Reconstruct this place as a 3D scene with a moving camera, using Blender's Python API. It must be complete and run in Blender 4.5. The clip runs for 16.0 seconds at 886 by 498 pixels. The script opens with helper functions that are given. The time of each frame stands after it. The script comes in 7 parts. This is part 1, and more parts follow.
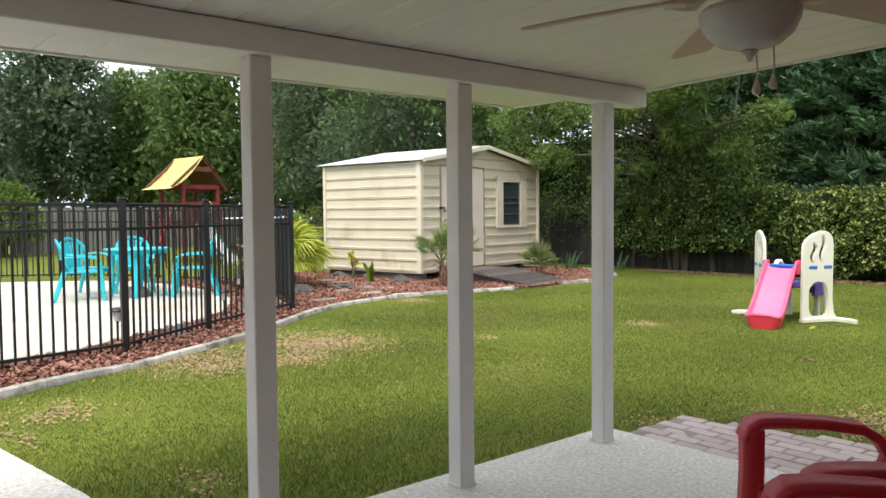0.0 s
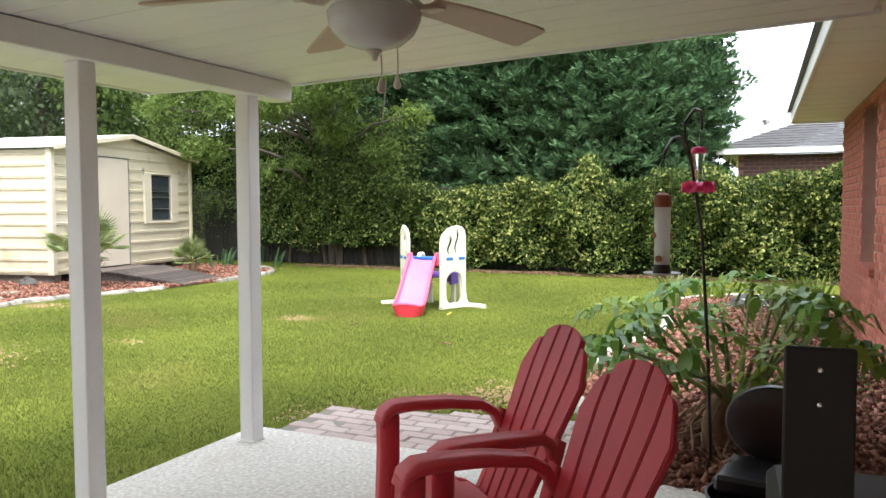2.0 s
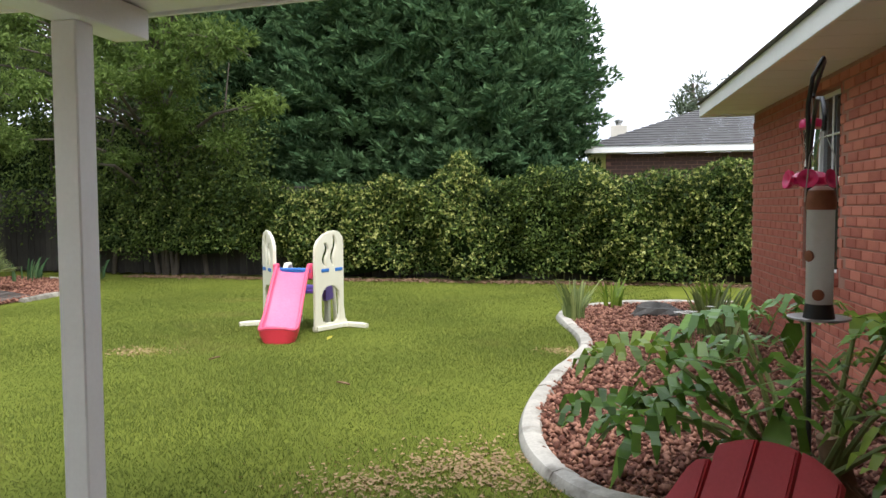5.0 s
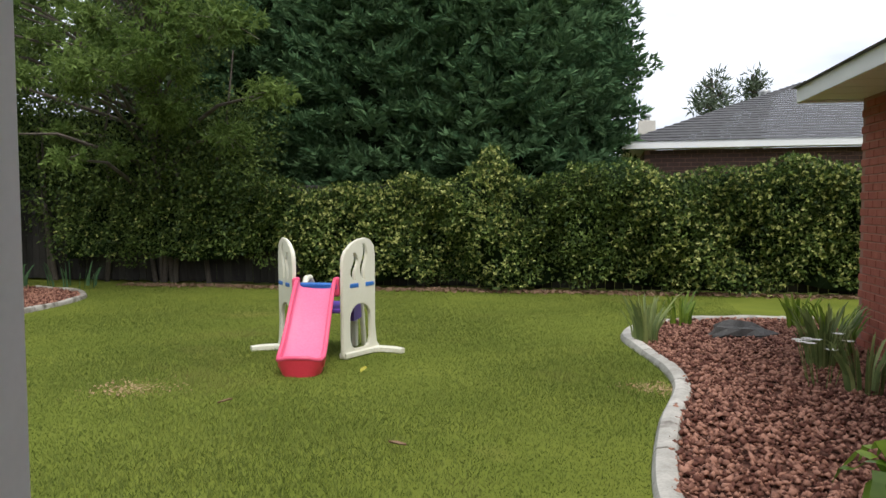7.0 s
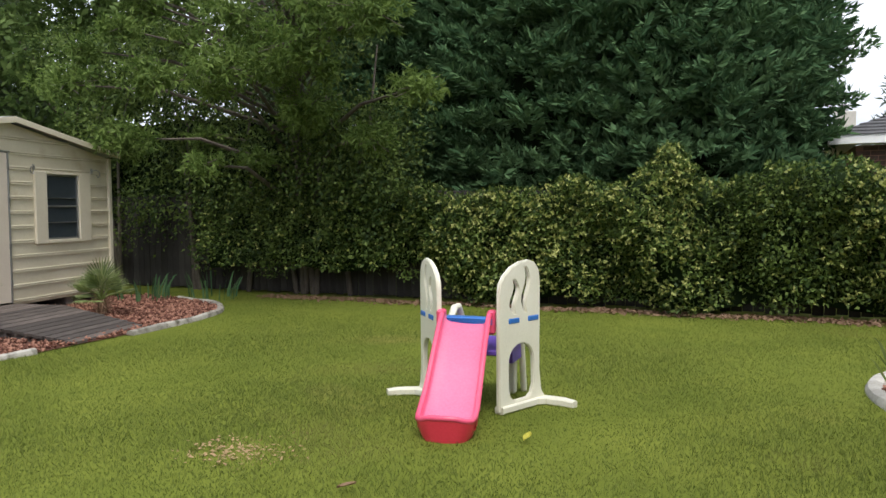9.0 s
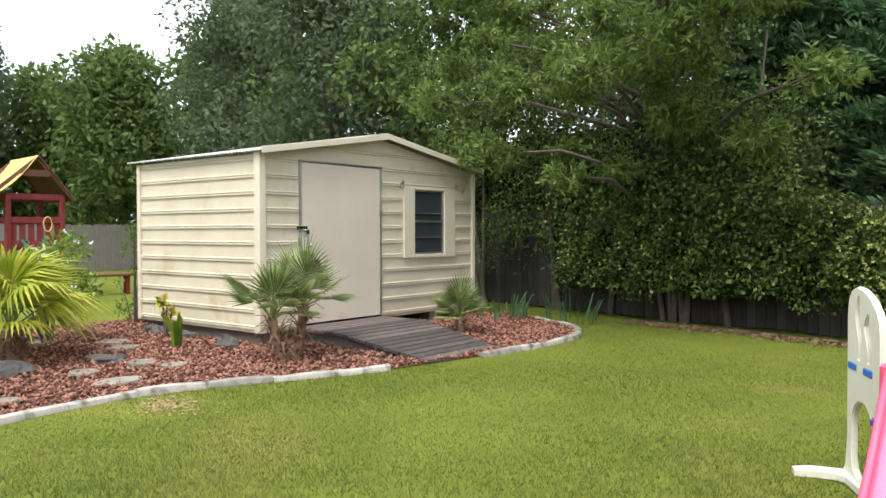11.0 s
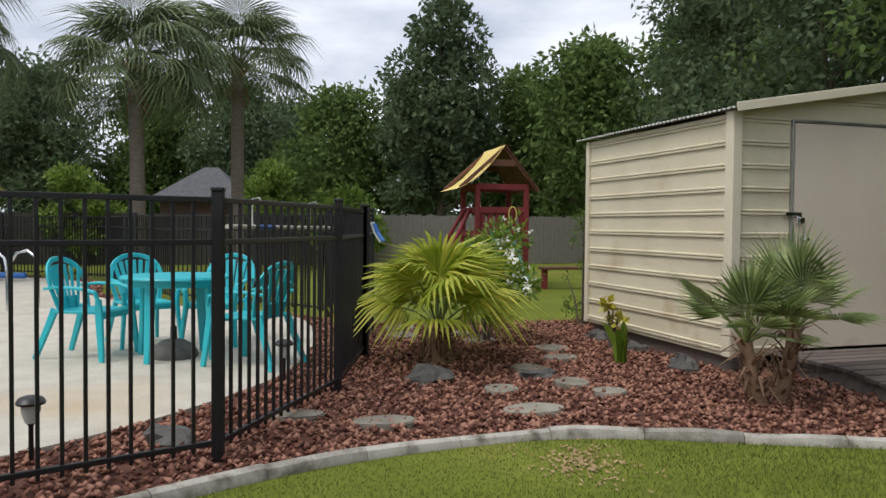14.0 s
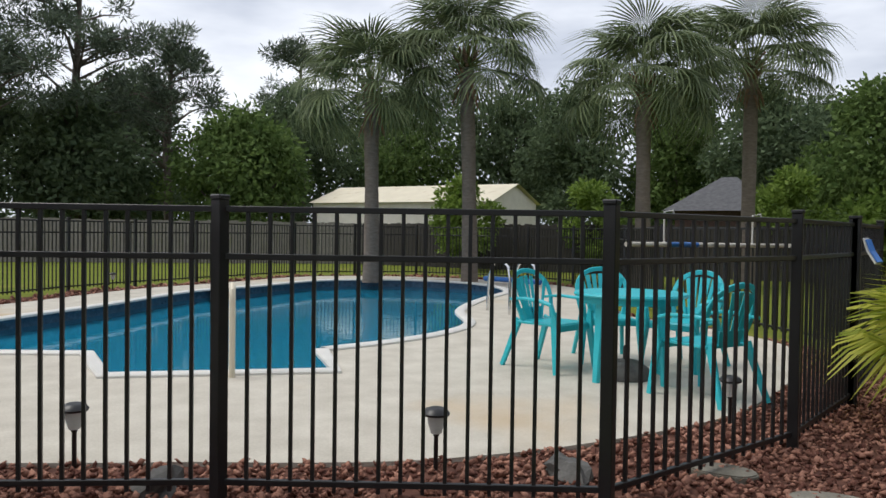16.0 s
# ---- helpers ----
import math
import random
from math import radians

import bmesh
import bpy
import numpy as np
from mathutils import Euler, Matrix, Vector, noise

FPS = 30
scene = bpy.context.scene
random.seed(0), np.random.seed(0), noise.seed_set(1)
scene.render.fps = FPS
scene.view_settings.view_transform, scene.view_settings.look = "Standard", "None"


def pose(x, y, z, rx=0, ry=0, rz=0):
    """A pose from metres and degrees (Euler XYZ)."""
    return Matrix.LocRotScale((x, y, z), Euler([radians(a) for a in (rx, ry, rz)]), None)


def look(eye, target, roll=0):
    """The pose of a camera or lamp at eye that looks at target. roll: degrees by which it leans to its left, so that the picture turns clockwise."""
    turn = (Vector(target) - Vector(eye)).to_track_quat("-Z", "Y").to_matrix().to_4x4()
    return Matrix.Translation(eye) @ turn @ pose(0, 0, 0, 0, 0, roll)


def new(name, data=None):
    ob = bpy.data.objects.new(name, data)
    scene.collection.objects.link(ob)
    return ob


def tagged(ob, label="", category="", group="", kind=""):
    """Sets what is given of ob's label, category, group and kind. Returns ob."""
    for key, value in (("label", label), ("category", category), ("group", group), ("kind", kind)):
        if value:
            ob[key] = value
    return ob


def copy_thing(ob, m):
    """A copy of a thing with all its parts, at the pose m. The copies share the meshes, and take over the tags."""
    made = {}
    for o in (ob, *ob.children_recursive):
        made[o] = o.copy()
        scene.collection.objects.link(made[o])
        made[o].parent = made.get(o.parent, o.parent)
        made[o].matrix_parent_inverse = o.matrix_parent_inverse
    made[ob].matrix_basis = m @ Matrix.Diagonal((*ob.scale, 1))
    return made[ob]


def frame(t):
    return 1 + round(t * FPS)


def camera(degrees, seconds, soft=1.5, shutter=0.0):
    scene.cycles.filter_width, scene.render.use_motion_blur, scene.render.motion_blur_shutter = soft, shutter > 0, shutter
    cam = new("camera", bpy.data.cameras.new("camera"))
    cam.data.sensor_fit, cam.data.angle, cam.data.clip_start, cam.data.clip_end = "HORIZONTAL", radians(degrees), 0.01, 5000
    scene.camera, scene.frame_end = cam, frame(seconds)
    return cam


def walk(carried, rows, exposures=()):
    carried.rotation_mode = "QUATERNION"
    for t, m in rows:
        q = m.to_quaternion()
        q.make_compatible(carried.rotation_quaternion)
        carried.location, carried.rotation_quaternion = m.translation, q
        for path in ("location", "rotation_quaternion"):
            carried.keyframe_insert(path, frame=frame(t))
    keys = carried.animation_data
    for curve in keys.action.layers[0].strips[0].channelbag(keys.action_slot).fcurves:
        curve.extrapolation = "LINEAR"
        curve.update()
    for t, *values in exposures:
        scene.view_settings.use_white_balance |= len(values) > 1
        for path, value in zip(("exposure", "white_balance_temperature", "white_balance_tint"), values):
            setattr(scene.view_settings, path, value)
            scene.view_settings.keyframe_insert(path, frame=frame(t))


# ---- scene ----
cam = camera(59.9, 16.0)
PATH = [
    (0, (2.748, -3.537, 1.337), (1.227, -2.242, 1.244), -0.5),
    (0.5, (2.774, -3.522, 1.343), (1.465, -2.014, 1.236), -0.4),
    (1, (2.792, -3.512, 1.342), (1.659, -1.867, 1.231), -0.3),
    (1.5, (2.796, -3.494, 1.338), (1.833, -1.744, 1.227), -0.2),
    (2, (2.766, -3.437, 1.332), (1.933, -1.622, 1.223), -0.1),
    (2.5, (2.641, -3.262, 1.335), (1.893, -1.411, 1.226), -0.0),
    (3, (2.482, -3.13, 1.319), (1.793, -1.255, 1.21), 0.3),
    (3.5, (2.279, -2.986, 1.335), (1.695, -1.076, 1.234), 0.1),
    (3.7, (2.205, -2.896, 1.328), (1.675, -0.97, 1.23), 0.0),
    (5.8, (1.383, -1.782, 1.381), (0.966, 0.171, 1.27), -0.3),
    (6, (1.301, -1.671, 1.391), (0.884, 0.282, 1.283), -0.3),
    (6.5, (1.13, -1.342, 1.381), (0.715, 0.611, 1.272), -0.3),
    (7, (0.947, -1.001, 1.377), (0.528, 0.952, 1.266), -0.3),
    (7.5, (0.762, -0.663, 1.378), (0.345, 1.29, 1.271), -0.3),
    (8, (0.601, -0.302, 1.428), (0.181, 1.65, 1.318), -0.3),
    (8.5, (0.443, 0.047, 1.451), (-0.116, 1.964, 1.344), -0.3),
    (9, (0.362, 0.403, 1.465), (-0.416, 2.242, 1.361), -0.4),
    (9.5, (0.206, 0.642, 1.478), (-0.865, 2.327, 1.365), -0.4),
    (9.7, (0.142, 0.757, 1.47), (-1.04, 2.362, 1.378), -0.4),
    (11.8, (-0.825, 1.811, 1.331), (-2.515, 2.878, 1.262), 0.2),
    (12, (-0.958, 1.907, 1.322), (-2.705, 2.877, 1.246), 0.3),
    (12.5, (-1.294, 2.116, 1.337), (-3.152, 2.851, 1.259), 0.3),
    (13, (-1.628, 2.323, 1.337), (-3.55, 2.875, 1.285), 0.2),
    (13.5, (-1.988, 2.391, 1.298), (-3.948, 2.788, 1.246), 0.6),
    (14, (-2.318, 2.48, 1.316), (-4.306, 2.69, 1.255), 0.5),
    (14.5, (-2.574, 2.618, 1.335), (-4.573, 2.585, 1.271), 0.4),
    (15, (-2.68, 2.741, 1.335), (-4.646, 2.38, 1.3), 0.6),
    (15.5, (-2.864, 2.853, 1.341), (-4.728, 2.129, 1.303), 0.9),
    (16, (-3.07, 2.977, 1.355), (-4.763, 1.914, 1.307), 0.8),
]
walk(cam, [(t, look(eye, target, roll)) for t, eye, target, roll in PATH],
     ((0.0, 1.35), (0.5, 1.55), (1.5, 1.95), (2.5, 2.05), (3.7, 2.05), (5.8, 0.85), (7.0, 0.75), (8.0, 0.65), (9.0, 0.85), (9.5, 1.3), (11.0, 1.4), (12.0, 1.25), (12.5, 1.0), (13.2, 0.5), (14.0, 0.38), (15.0, 0.3), (16.0, 0.3)))


def sky_world():
    w = bpy.data.worlds.new("overcast_sky")
    scene.world = w
    w.use_nodes = True
    nt = w.node_tree
    nt.nodes.clear()
    out = nt.nodes.new("ShaderNodeOutputWorld")
    bg = nt.nodes.new("ShaderNodeBackground")
    sky = nt.nodes.new("ShaderNodeTexSky")
    sky.sky_type, sky.sun_disc = "NISHITA", False
    sky.sun_elevation, sky.sun_rotation = radians(58), radians(SUN_TURN)
    sky.dust_density, sky.air_density, sky.ozone_density = 4.0, 1.0, 1.0
    co = nt.nodes.new("ShaderNodeTexCoord")
    mp = nt.nodes.new("ShaderNodeMapping")
    mp.inputs["Scale"].default_value = (1.0, 1.0, 3.2)
    no = nt.nodes.new("ShaderNodeTexNoise")
    no.inputs["Scale"].default_value, no.inputs["Detail"].default_value, no.inputs["Roughness"].default_value = 2.6, 5.0, 0.55
    ramp = nt.nodes.new("ShaderNodeValToRGB")
    ramp.color_ramp.elements[0].position, ramp.color_ramp.elements[1].position = 0.34, 0.68
    ramp.color_ramp.elements[0].color = (4.1, 4.5, 5.4, 1)
    ramp.color_ramp.elements[1].color = (8.5, 8.8, 9.4, 1)
    mix = nt.nodes.new("ShaderNodeMix")
    mix.data_type = "RGBA"
    mix.inputs["Factor"].default_value = 0.93
    nt.links.new(co.outputs["Generated"], mp.inputs["Vector"])
    nt.links.new(mp.outputs["Vector"], no.inputs["Vector"])
    nt.links.new(no.outputs["Fac"], ramp.inputs["Fac"])
    nt.links.new(sky.outputs["Color"], mix.inputs["A"])
    nt.links.new(ramp.outputs["Color"], mix.inputs["B"])
    nt.links.new(mix.outputs["Result"], bg.inputs["Color"])
    bg.inputs["Strength"].default_value = SKY_STRENGTH
    nt.links.new(bg.outputs["Background"], out.inputs["Surface"])


SUN_TURN, SKY_STRENGTH = 150.0, 0.11
sky_world()
sun = new("sun", bpy.data.lights.new("sun", "SUN"))
sun.data.energy, sun.data.angle, sun.data.color = 1.45, radians(25), (1.0, 0.96, 0.9)
sun.matrix_world = look((0, 0, 30), (0 - 10 * math.sin(radians(SUN_TURN)) * 0.6, 0 - 10 * math.cos(radians(SUN_TURN)) * 0.6, 20.5))

# ---- mesh building ----


class Build:
    """Collects vertices and faces of one part."""

    def __init__(self):
        self.v, self.f, self.smooth = [], [], False

    def add(self, verts, faces):
        n = len(self.v)
        self.v.extend(tuple(p) for p in verts)
        self.f.extend(tuple(n + i for i in face) for face in faces)
        return self

    def box(self, lo, hi, bevel=0.0, m=None):
        """A box from corner to corner with chamfered edges."""
        c = [(a + b) / 2 for a, b in zip(lo, hi)]
        h = [abs(b - a) / 2 for a, b in zip(lo, hi)]
        b = min(bevel, *(0.45 * x for x in h))
        signs = [(i, j, k) for i in (-1, 1) for j in (-1, 1) for k in (-1, 1)]
        if b <= 0:
            vs = [Vector((c[0] + i * h[0], c[1] + j * h[1], c[2] + k * h[2])) for i, j, k in signs]
            fs = [(0, 1, 3, 2), (4, 6, 7, 5), (0, 4, 5, 1), (2, 3, 7, 6), (0, 2, 6, 4), (1, 5, 7, 3)]
        else:
            vs, at = [], {}
            for s in signs:
                for ax in range(3):
                    at[s, ax] = len(vs)
                    vs.append(Vector([c[d] + s[d] * (h[d] - (0 if d == ax else b)) for d in range(3)]))
            fs = []
            for ax in range(3):
                p, q = [d for d in range(3) if d != ax]
                for sg in (-1, 1):
                    ring = []
                    for sp, sq in ((-1, -1), (1, -1), (1, 1), (-1, 1)):
                        s = [0, 0, 0]
                        s[ax], s[p], s[q] = sg, sp, sq
                        ring.append(at[tuple(s), ax])
                    fs.append(tuple(ring if (sg > 0) == (ax != 1) else ring[::-1]))
            for ax in range(3):
                p, q = [d for d in range(3) if d != ax]
                for sp in (-1, 1):
                    for sq in (-1, 1):
                        lo_s, hi_s = [0, 0, 0], [0, 0, 0]
                        lo_s[ax], hi_s[ax] = -1, 1
                        lo_s[p] = hi_s[p] = sp
                        lo_s[q] = hi_s[q] = sq
                        a, d = tuple(lo_s), tuple(hi_s)
                        ring = (at[a, p], at[d, p], at[d, q], at[a, q])
                        fs.append(ring if (sp * sq > 0) == (ax != 1) else ring[::-1])
            for s in signs:
                ring = (at[s, 0], at[s, 1], at[s, 2])
                fs.append(ring if s[0] * s[1] * s[2] > 0 else ring[::-1])
        return self.add([m @ v for v in vs] if m else vs, fs)

    def tube(self, points, radii, n=8, caps=True, flat=1.0):
        """A round bar along points."""
        pts = [Vector(p) for p in points]
        if not hasattr(radii, "__len__"):
            radii = [radii] * len(pts)
        vs, fs, side = [], [], None
        for i, p in enumerate(pts):
            d = (pts[min(i + 1, len(pts) - 1)] - pts[max(i - 1, 0)]).normalized()
            if side is None:
                side = d.cross(Vector((0, 0, 1)) if abs(d.z) < 0.9 else Vector((1, 0, 0))).normalized()
            side = (side - d * side.dot(d)).normalized()
            up = side.cross(d)
            for k in range(n):
                a = 2 * math.pi * k / n
                vs.append(p + radii[i] * (math.cos(a) * side + flat * math.sin(a) * up))
        for i in range(len(pts) - 1):
            for k in range(n):
                a, b = i * n + k, i * n + (k + 1) % n
                fs.append((a, a + n, b + n, b))
        if caps:
            fs.append(tuple(range(n)))
            fs.append(tuple(range(len(pts) * n - 1, len(pts) * n - n - 1, -1)))
        self.smooth = True
        return self.add(vs, fs)

    def lathe(self, profile, n=20, m=None, caps=True):
        """Rings of (radius, height) about z."""
        vs, fs = [], []
        for r, z in profile:
            for k in range(n):
                a = 2 * math.pi * k / n
                vs.append(Vector((r * math.cos(a), r * math.sin(a), z)))
        for i in range(len(profile) - 1):
            for k in range(n):
                a, b = i * n + k, i * n + (k + 1) % n
                fs.append((a, b, b + n, a + n))
        if caps:
            fs.append(tuple(range(n - 1, -1, -1)))
            fs.append(tuple(range((len(profile) - 1) * n, len(profile) * n)))
        self.smooth = True
        return self.add([m @ v for v in vs] if m else vs, fs)

    def slab(self, outline, z0, z1, m=None):
        """An outline in x and y, thickened from z0 to z1."""
        n = len(outline)
        vs = [Vector((x, y, z0)) for x, y in outline] + [Vector((x, y, z1)) for x, y in outline]
        area = sum(outline[i][0] * outline[(i + 1) % n][1] - outline[(i + 1) % n][0] * outline[i][1] for i in range(n))
        fs = [tuple(range(n - 1, -1, -1)), tuple(range(n, 2 * n))]
        fs += [(i, (i + 1) % n, (i + 1) % n + n, i + n) for i in range(n)]
        if area < 0:
            fs = [face[::-1] for face in fs]
        return self.add([m @ v for v in vs] if m else vs, fs)

    def sheet(self, rows, closed=False):
        """A net of rows of points."""
        w = len(rows[0])
        fs = []
        for i in range(len(rows) - 1):
            for k in range(w if closed else w - 1):
                a, b = i * w + k, i * w + (k + 1) % w
                fs.append((a, b, b + w, a + w))
        return self.add([p for row in rows for p in row], fs)

    def mesh(self, name):
        me = bpy.data.meshes.new(name)
        me.from_pydata([tuple(p) for p in self.v], [], self.f)
        if self.smooth:
            me.shade_smooth()
            me.set_sharp_from_angle(angle=radians(38))
        me.update()
        return me


def link_mesh(name, me, material, parent=None, label=""):
    if material and not me.materials:
        me.materials.append(material)
    ob = new(name, me)
    if parent:
        ob.parent = parent
    if label:
        ob["label"] = label
    return ob


def part(name, b, material=None, parent=None, label=""):
    return link_mesh(name, b.mesh(name), material, parent, label)


def thing(name, m, label, category, group="", kind=""):
    ob = new(name)
    ob.matrix_basis = m
    ob.empty_display_size = 0.1
    return tagged(ob, label, category, group, kind)


def quick_mesh(name, verts, faces):
    """A mesh from arrays; all faces with the same number of corners."""
    verts, faces = np.asarray(verts, np.float32).reshape(-1, 3), np.asarray(faces, np.int32)
    k = faces.shape[1]
    me = bpy.data.meshes.new(name)
    me.vertices.add(len(verts))
    me.vertices.foreach_set("co", verts.ravel())
    me.loops.add(faces.size)
    me.loops.foreach_set("vertex_index", faces.ravel())
    me.polygons.add(len(faces))
    me.polygons.foreach_set("loop_start", np.arange(0, faces.size, k, dtype=np.int32))
    me.update(calc_edges=True)
    return me


# ---- materials ----


def material(name, dark, light, scale=8.0, rough=0.6, bump=0.15, fine=90.0, metal=0.0, spread=0.0, stain=None, stain_scale=1.2, stain_at=0.62,
             stretch=(1, 1, 1), island=0.0, coat=0.0, through_light=0.0, rough_vary=0.15, bump_far=0.004, gloss=0.5):
    """Two-scale colour between dark and light, with stains, fine relief and per-object or per-island change."""
    ma = bpy.data.materials.new(name)
    ma.use_nodes = True
    nt = ma.node_tree
    bs = nt.nodes["Principled BSDF"]
    co = nt.nodes.new("ShaderNodeTexCoord")
    mp = nt.nodes.new("ShaderNodeMapping")
    mp.inputs["Scale"].default_value = stretch
    nt.links.new(co.outputs["Object"], mp.inputs["Vector"])

    def noise_node(s, detail=4.0):
        n = nt.nodes.new("ShaderNodeTexNoise")
        n.inputs["Scale"].default_value, n.inputs["Detail"].default_value = s, detail
        nt.links.new(mp.outputs["Vector"], n.inputs["Vector"])
        return n.outputs["Fac"]

    def math_node(op, a, b):
        n = nt.nodes.new("ShaderNodeMath")
        n.operation = op
        for i, x in enumerate((a, b)):
            if isinstance(x, (int, float)):
                n.inputs[i].default_value = x
            else:
                nt.links.new(x, n.inputs[i])
        return n.outputs[0]

    coarse, grain = noise_node(scale), noise_node(fine, 2.0)
    mixed = math_node("ADD", math_node("MULTIPLY", coarse, 0.65), math_node("MULTIPLY", grain, 0.35))
    if spread:
        oi = nt.nodes.new("ShaderNodeObjectInfo")
        mixed = math_node("ADD", mixed, math_node("MULTIPLY", math_node("SUBTRACT", oi.outputs["Random"], 0.5), spread))
    if island:
        ge = nt.nodes.new("ShaderNodeNewGeometry")
        mixed = math_node("ADD", mixed, math_node("MULTIPLY", math_node("SUBTRACT", ge.outputs["Random Per Island"], 0.5), island))
    ra = nt.nodes.new("ShaderNodeValToRGB")
    ra.color_ramp.elements[0].position, ra.color_ramp.elements[1].position = 0.3, 0.7
    ra.color_ramp.elements[0].color, ra.color_ramp.elements[1].color = (*dark, 1), (*light, 1)
    nt.links.new(mixed, ra.inputs["Fac"])
    colour = ra.outputs["Color"]
    if stain:
        sr = nt.nodes.new("ShaderNodeValToRGB")
        sr.color_ramp.elements[0].position, sr.color_ramp.elements[1].position = stain_at, min(1.0, stain_at + 0.16)
        nt.links.new(noise_node(stain_scale, 6.0), sr.inputs["Fac"])
        mx = nt.nodes.new("ShaderNodeMix")
        mx.data_type = "RGBA"
        nt.links.new(sr.outputs["Color"], mx.inputs["Factor"])
        nt.links.new(colour, mx.inputs["A"])
        mx.inputs["B"].default_value = (*stain, 1)
        colour = mx.outputs["Result"]
    nt.links.new(colour, bs.inputs["Base Color"])
    bs.inputs["Metallic"].default_value = metal
    bs.inputs["Specular IOR Level"].default_value = gloss
    nt.links.new(math_node("ADD", math_node("MULTIPLY", coarse, rough_vary), rough - rough_vary / 2), bs.inputs["Roughness"])
    if coat:
        bs.inputs["Coat Weight"].default_value = coat
    if bump:
        bu = nt.nodes.new("ShaderNodeBump")
        bu.inputs["Strength"].default_value, bu.inputs["Distance"].default_value = bump, bump_far
        nt.links.new(mixed, bu.inputs["Height"])
        nt.links.new(bu.outputs["Normal"], bs.inputs["Normal"])
    if through_light:
        tr = nt.nodes.new("ShaderNodeBsdfTranslucent")
        nt.links.new(colour, tr.inputs["Color"])
        mi = nt.nodes.new("ShaderNodeMixShader")
        mi.inputs["Fac"].default_value = through_light
        nt.links.new(bs.outputs["BSDF"], mi.inputs[1])
        nt.links.new(tr.outputs["BSDF"], mi.inputs[2])
        nt.links.new(mi.outputs["Shader"], nt.nodes["Material Output"].inputs["Surface"])
    return ma


def glass_material(name, tint, rough=0.02, ior=1.45):
    ma = bpy.data.materials.new(name)
    ma.use_nodes = True
    bs = ma.node_tree.nodes["Principled BSDF"]
    bs.inputs["Base Color"].default_value = (*tint, 1)
    bs.inputs["Transmission Weight"].default_value, bs.inputs["Roughness"].default_value, bs.inputs["IOR"].default_value = 1.0, rough, ior
    return ma


WHITE_PAINT = material("white_paint", (0.76, 0.77, 0.75), (0.84, 0.85, 0.83), 3, 0.5, 0.05, 60, stain=(0.5, 0.47, 0.4), stain_at=0.7)
VINYL = material("vinyl_soffit", (0.74, 0.73, 0.7), (0.8, 0.79, 0.76), 2, 0.45, 0.03, 40)
GRASS_GROUND = material("lawn_soil", (0.1, 0.13, 0.017), (0.175, 0.2, 0.032), 1.3, 0.9, 0.4, 60, stain=(0.23, 0.2, 0.055), stain_scale=0.45, stain_at=0.6, bump_far=0.02, gloss=0.1)
BLADE = material("grass_blade", (0.092, 0.128, 0.025), (0.192, 0.225, 0.053), 0.8, 0.75, 0.0, 6, island=0.35, through_light=0.35, stain=(0.215, 0.2, 0.07), stain_scale=0.55, stain_at=0.57, gloss=0.2)
CONCRETE = material("pebbled_concrete", (0.38, 0.36, 0.31), (0.76, 0.73, 0.66), 46, 0.85, 0.8, 70, stain=(0.42, 0.36, 0.28), stain_at=0.62)
DECK = material("pool_deck", (0.4, 0.365, 0.3), (0.57, 0.535, 0.455), 3, 0.85, 0.5, 55, stain=(0.47, 0.34, 0.19), stain_scale=0.3, stain_at=0.6)
PAVER = material("brick_paver", (0.38, 0.29, 0.26), (0.54, 0.45, 0.41), 6, 0.85, 0.35, 70, spread=0.25, stain=(0.3, 0.27, 0.24), stain_at=0.64)
BRICK = material("red_brick", (0.3, 0.085, 0.055), (0.46, 0.16, 0.105), 9, 0.85, 0.5, 80, spread=0.5, stain=(0.16, 0.06, 0.04), stain_at=0.66)
MORTAR = material("mortar", (0.26, 0.13, 0.095), (0.34, 0.19, 0.14), 8, 0.95, 0.4, 90)
LAVA = material("red_lava_rock", (0.12, 0.05, 0.036), (0.36, 0.185, 0.13), 12, 0.95, 0.5, 90, island=0.8, gloss=0.2)
BED_SOIL = material("bed_soil", (0.07, 0.03, 0.022), (0.16, 0.075, 0.052), 10, 0.95, 0.5, 60, gloss=0.2)
KERB = material("kerb_concrete", (0.21, 0.195, 0.165), (0.44, 0.415, 0.365), 9, 0.9, 0.6, 60, spread=0.35, stain=(0.11, 0.1, 0.075), stain_scale=6.0, stain_at=0.52)
PALE_KERB = material("pale_kerb_concrete", (0.3, 0.285, 0.25), (0.55, 0.525, 0.47), 7, 0.9, 0.6, 60, spread=0.2, stain=(0.17, 0.155, 0.13), stain_scale=5.0, stain_at=0.57)
SHED_METAL = material("cream_painted_metal", (0.57, 0.51, 0.37), (0.68, 0.62, 0.47), 2, 0.5, 0.05, 50, stain=(0.47, 0.38, 0.24), stain_scale=1.6, stain_at=0.6)
SHED_TRIM = material("cream_trim", (0.6, 0.54, 0.41), (0.7, 0.64, 0.5), 2, 0.5, 0.05, 50)
BLACK_METAL = material("black_powder_coat", (0.006, 0.006, 0.007), (0.014, 0.014, 0.015), 6, 0.4, 0.05, 80)
DARK_LEAF = material("cypress_leaf", (0.052, 0.112, 0.05), (0.125, 0.215, 0.095), 0.7, 0.85, 0.0, 5, island=0.5, through_light=0.25, gloss=0.15)
IVY_LEAF = material("jasmine_leaf", (0.036, 0.068, 0.015), (0.15, 0.21, 0.05), 0.8, 0.55, 0.0, 5, island=0.8, through_light=0.28, gloss=0.25)


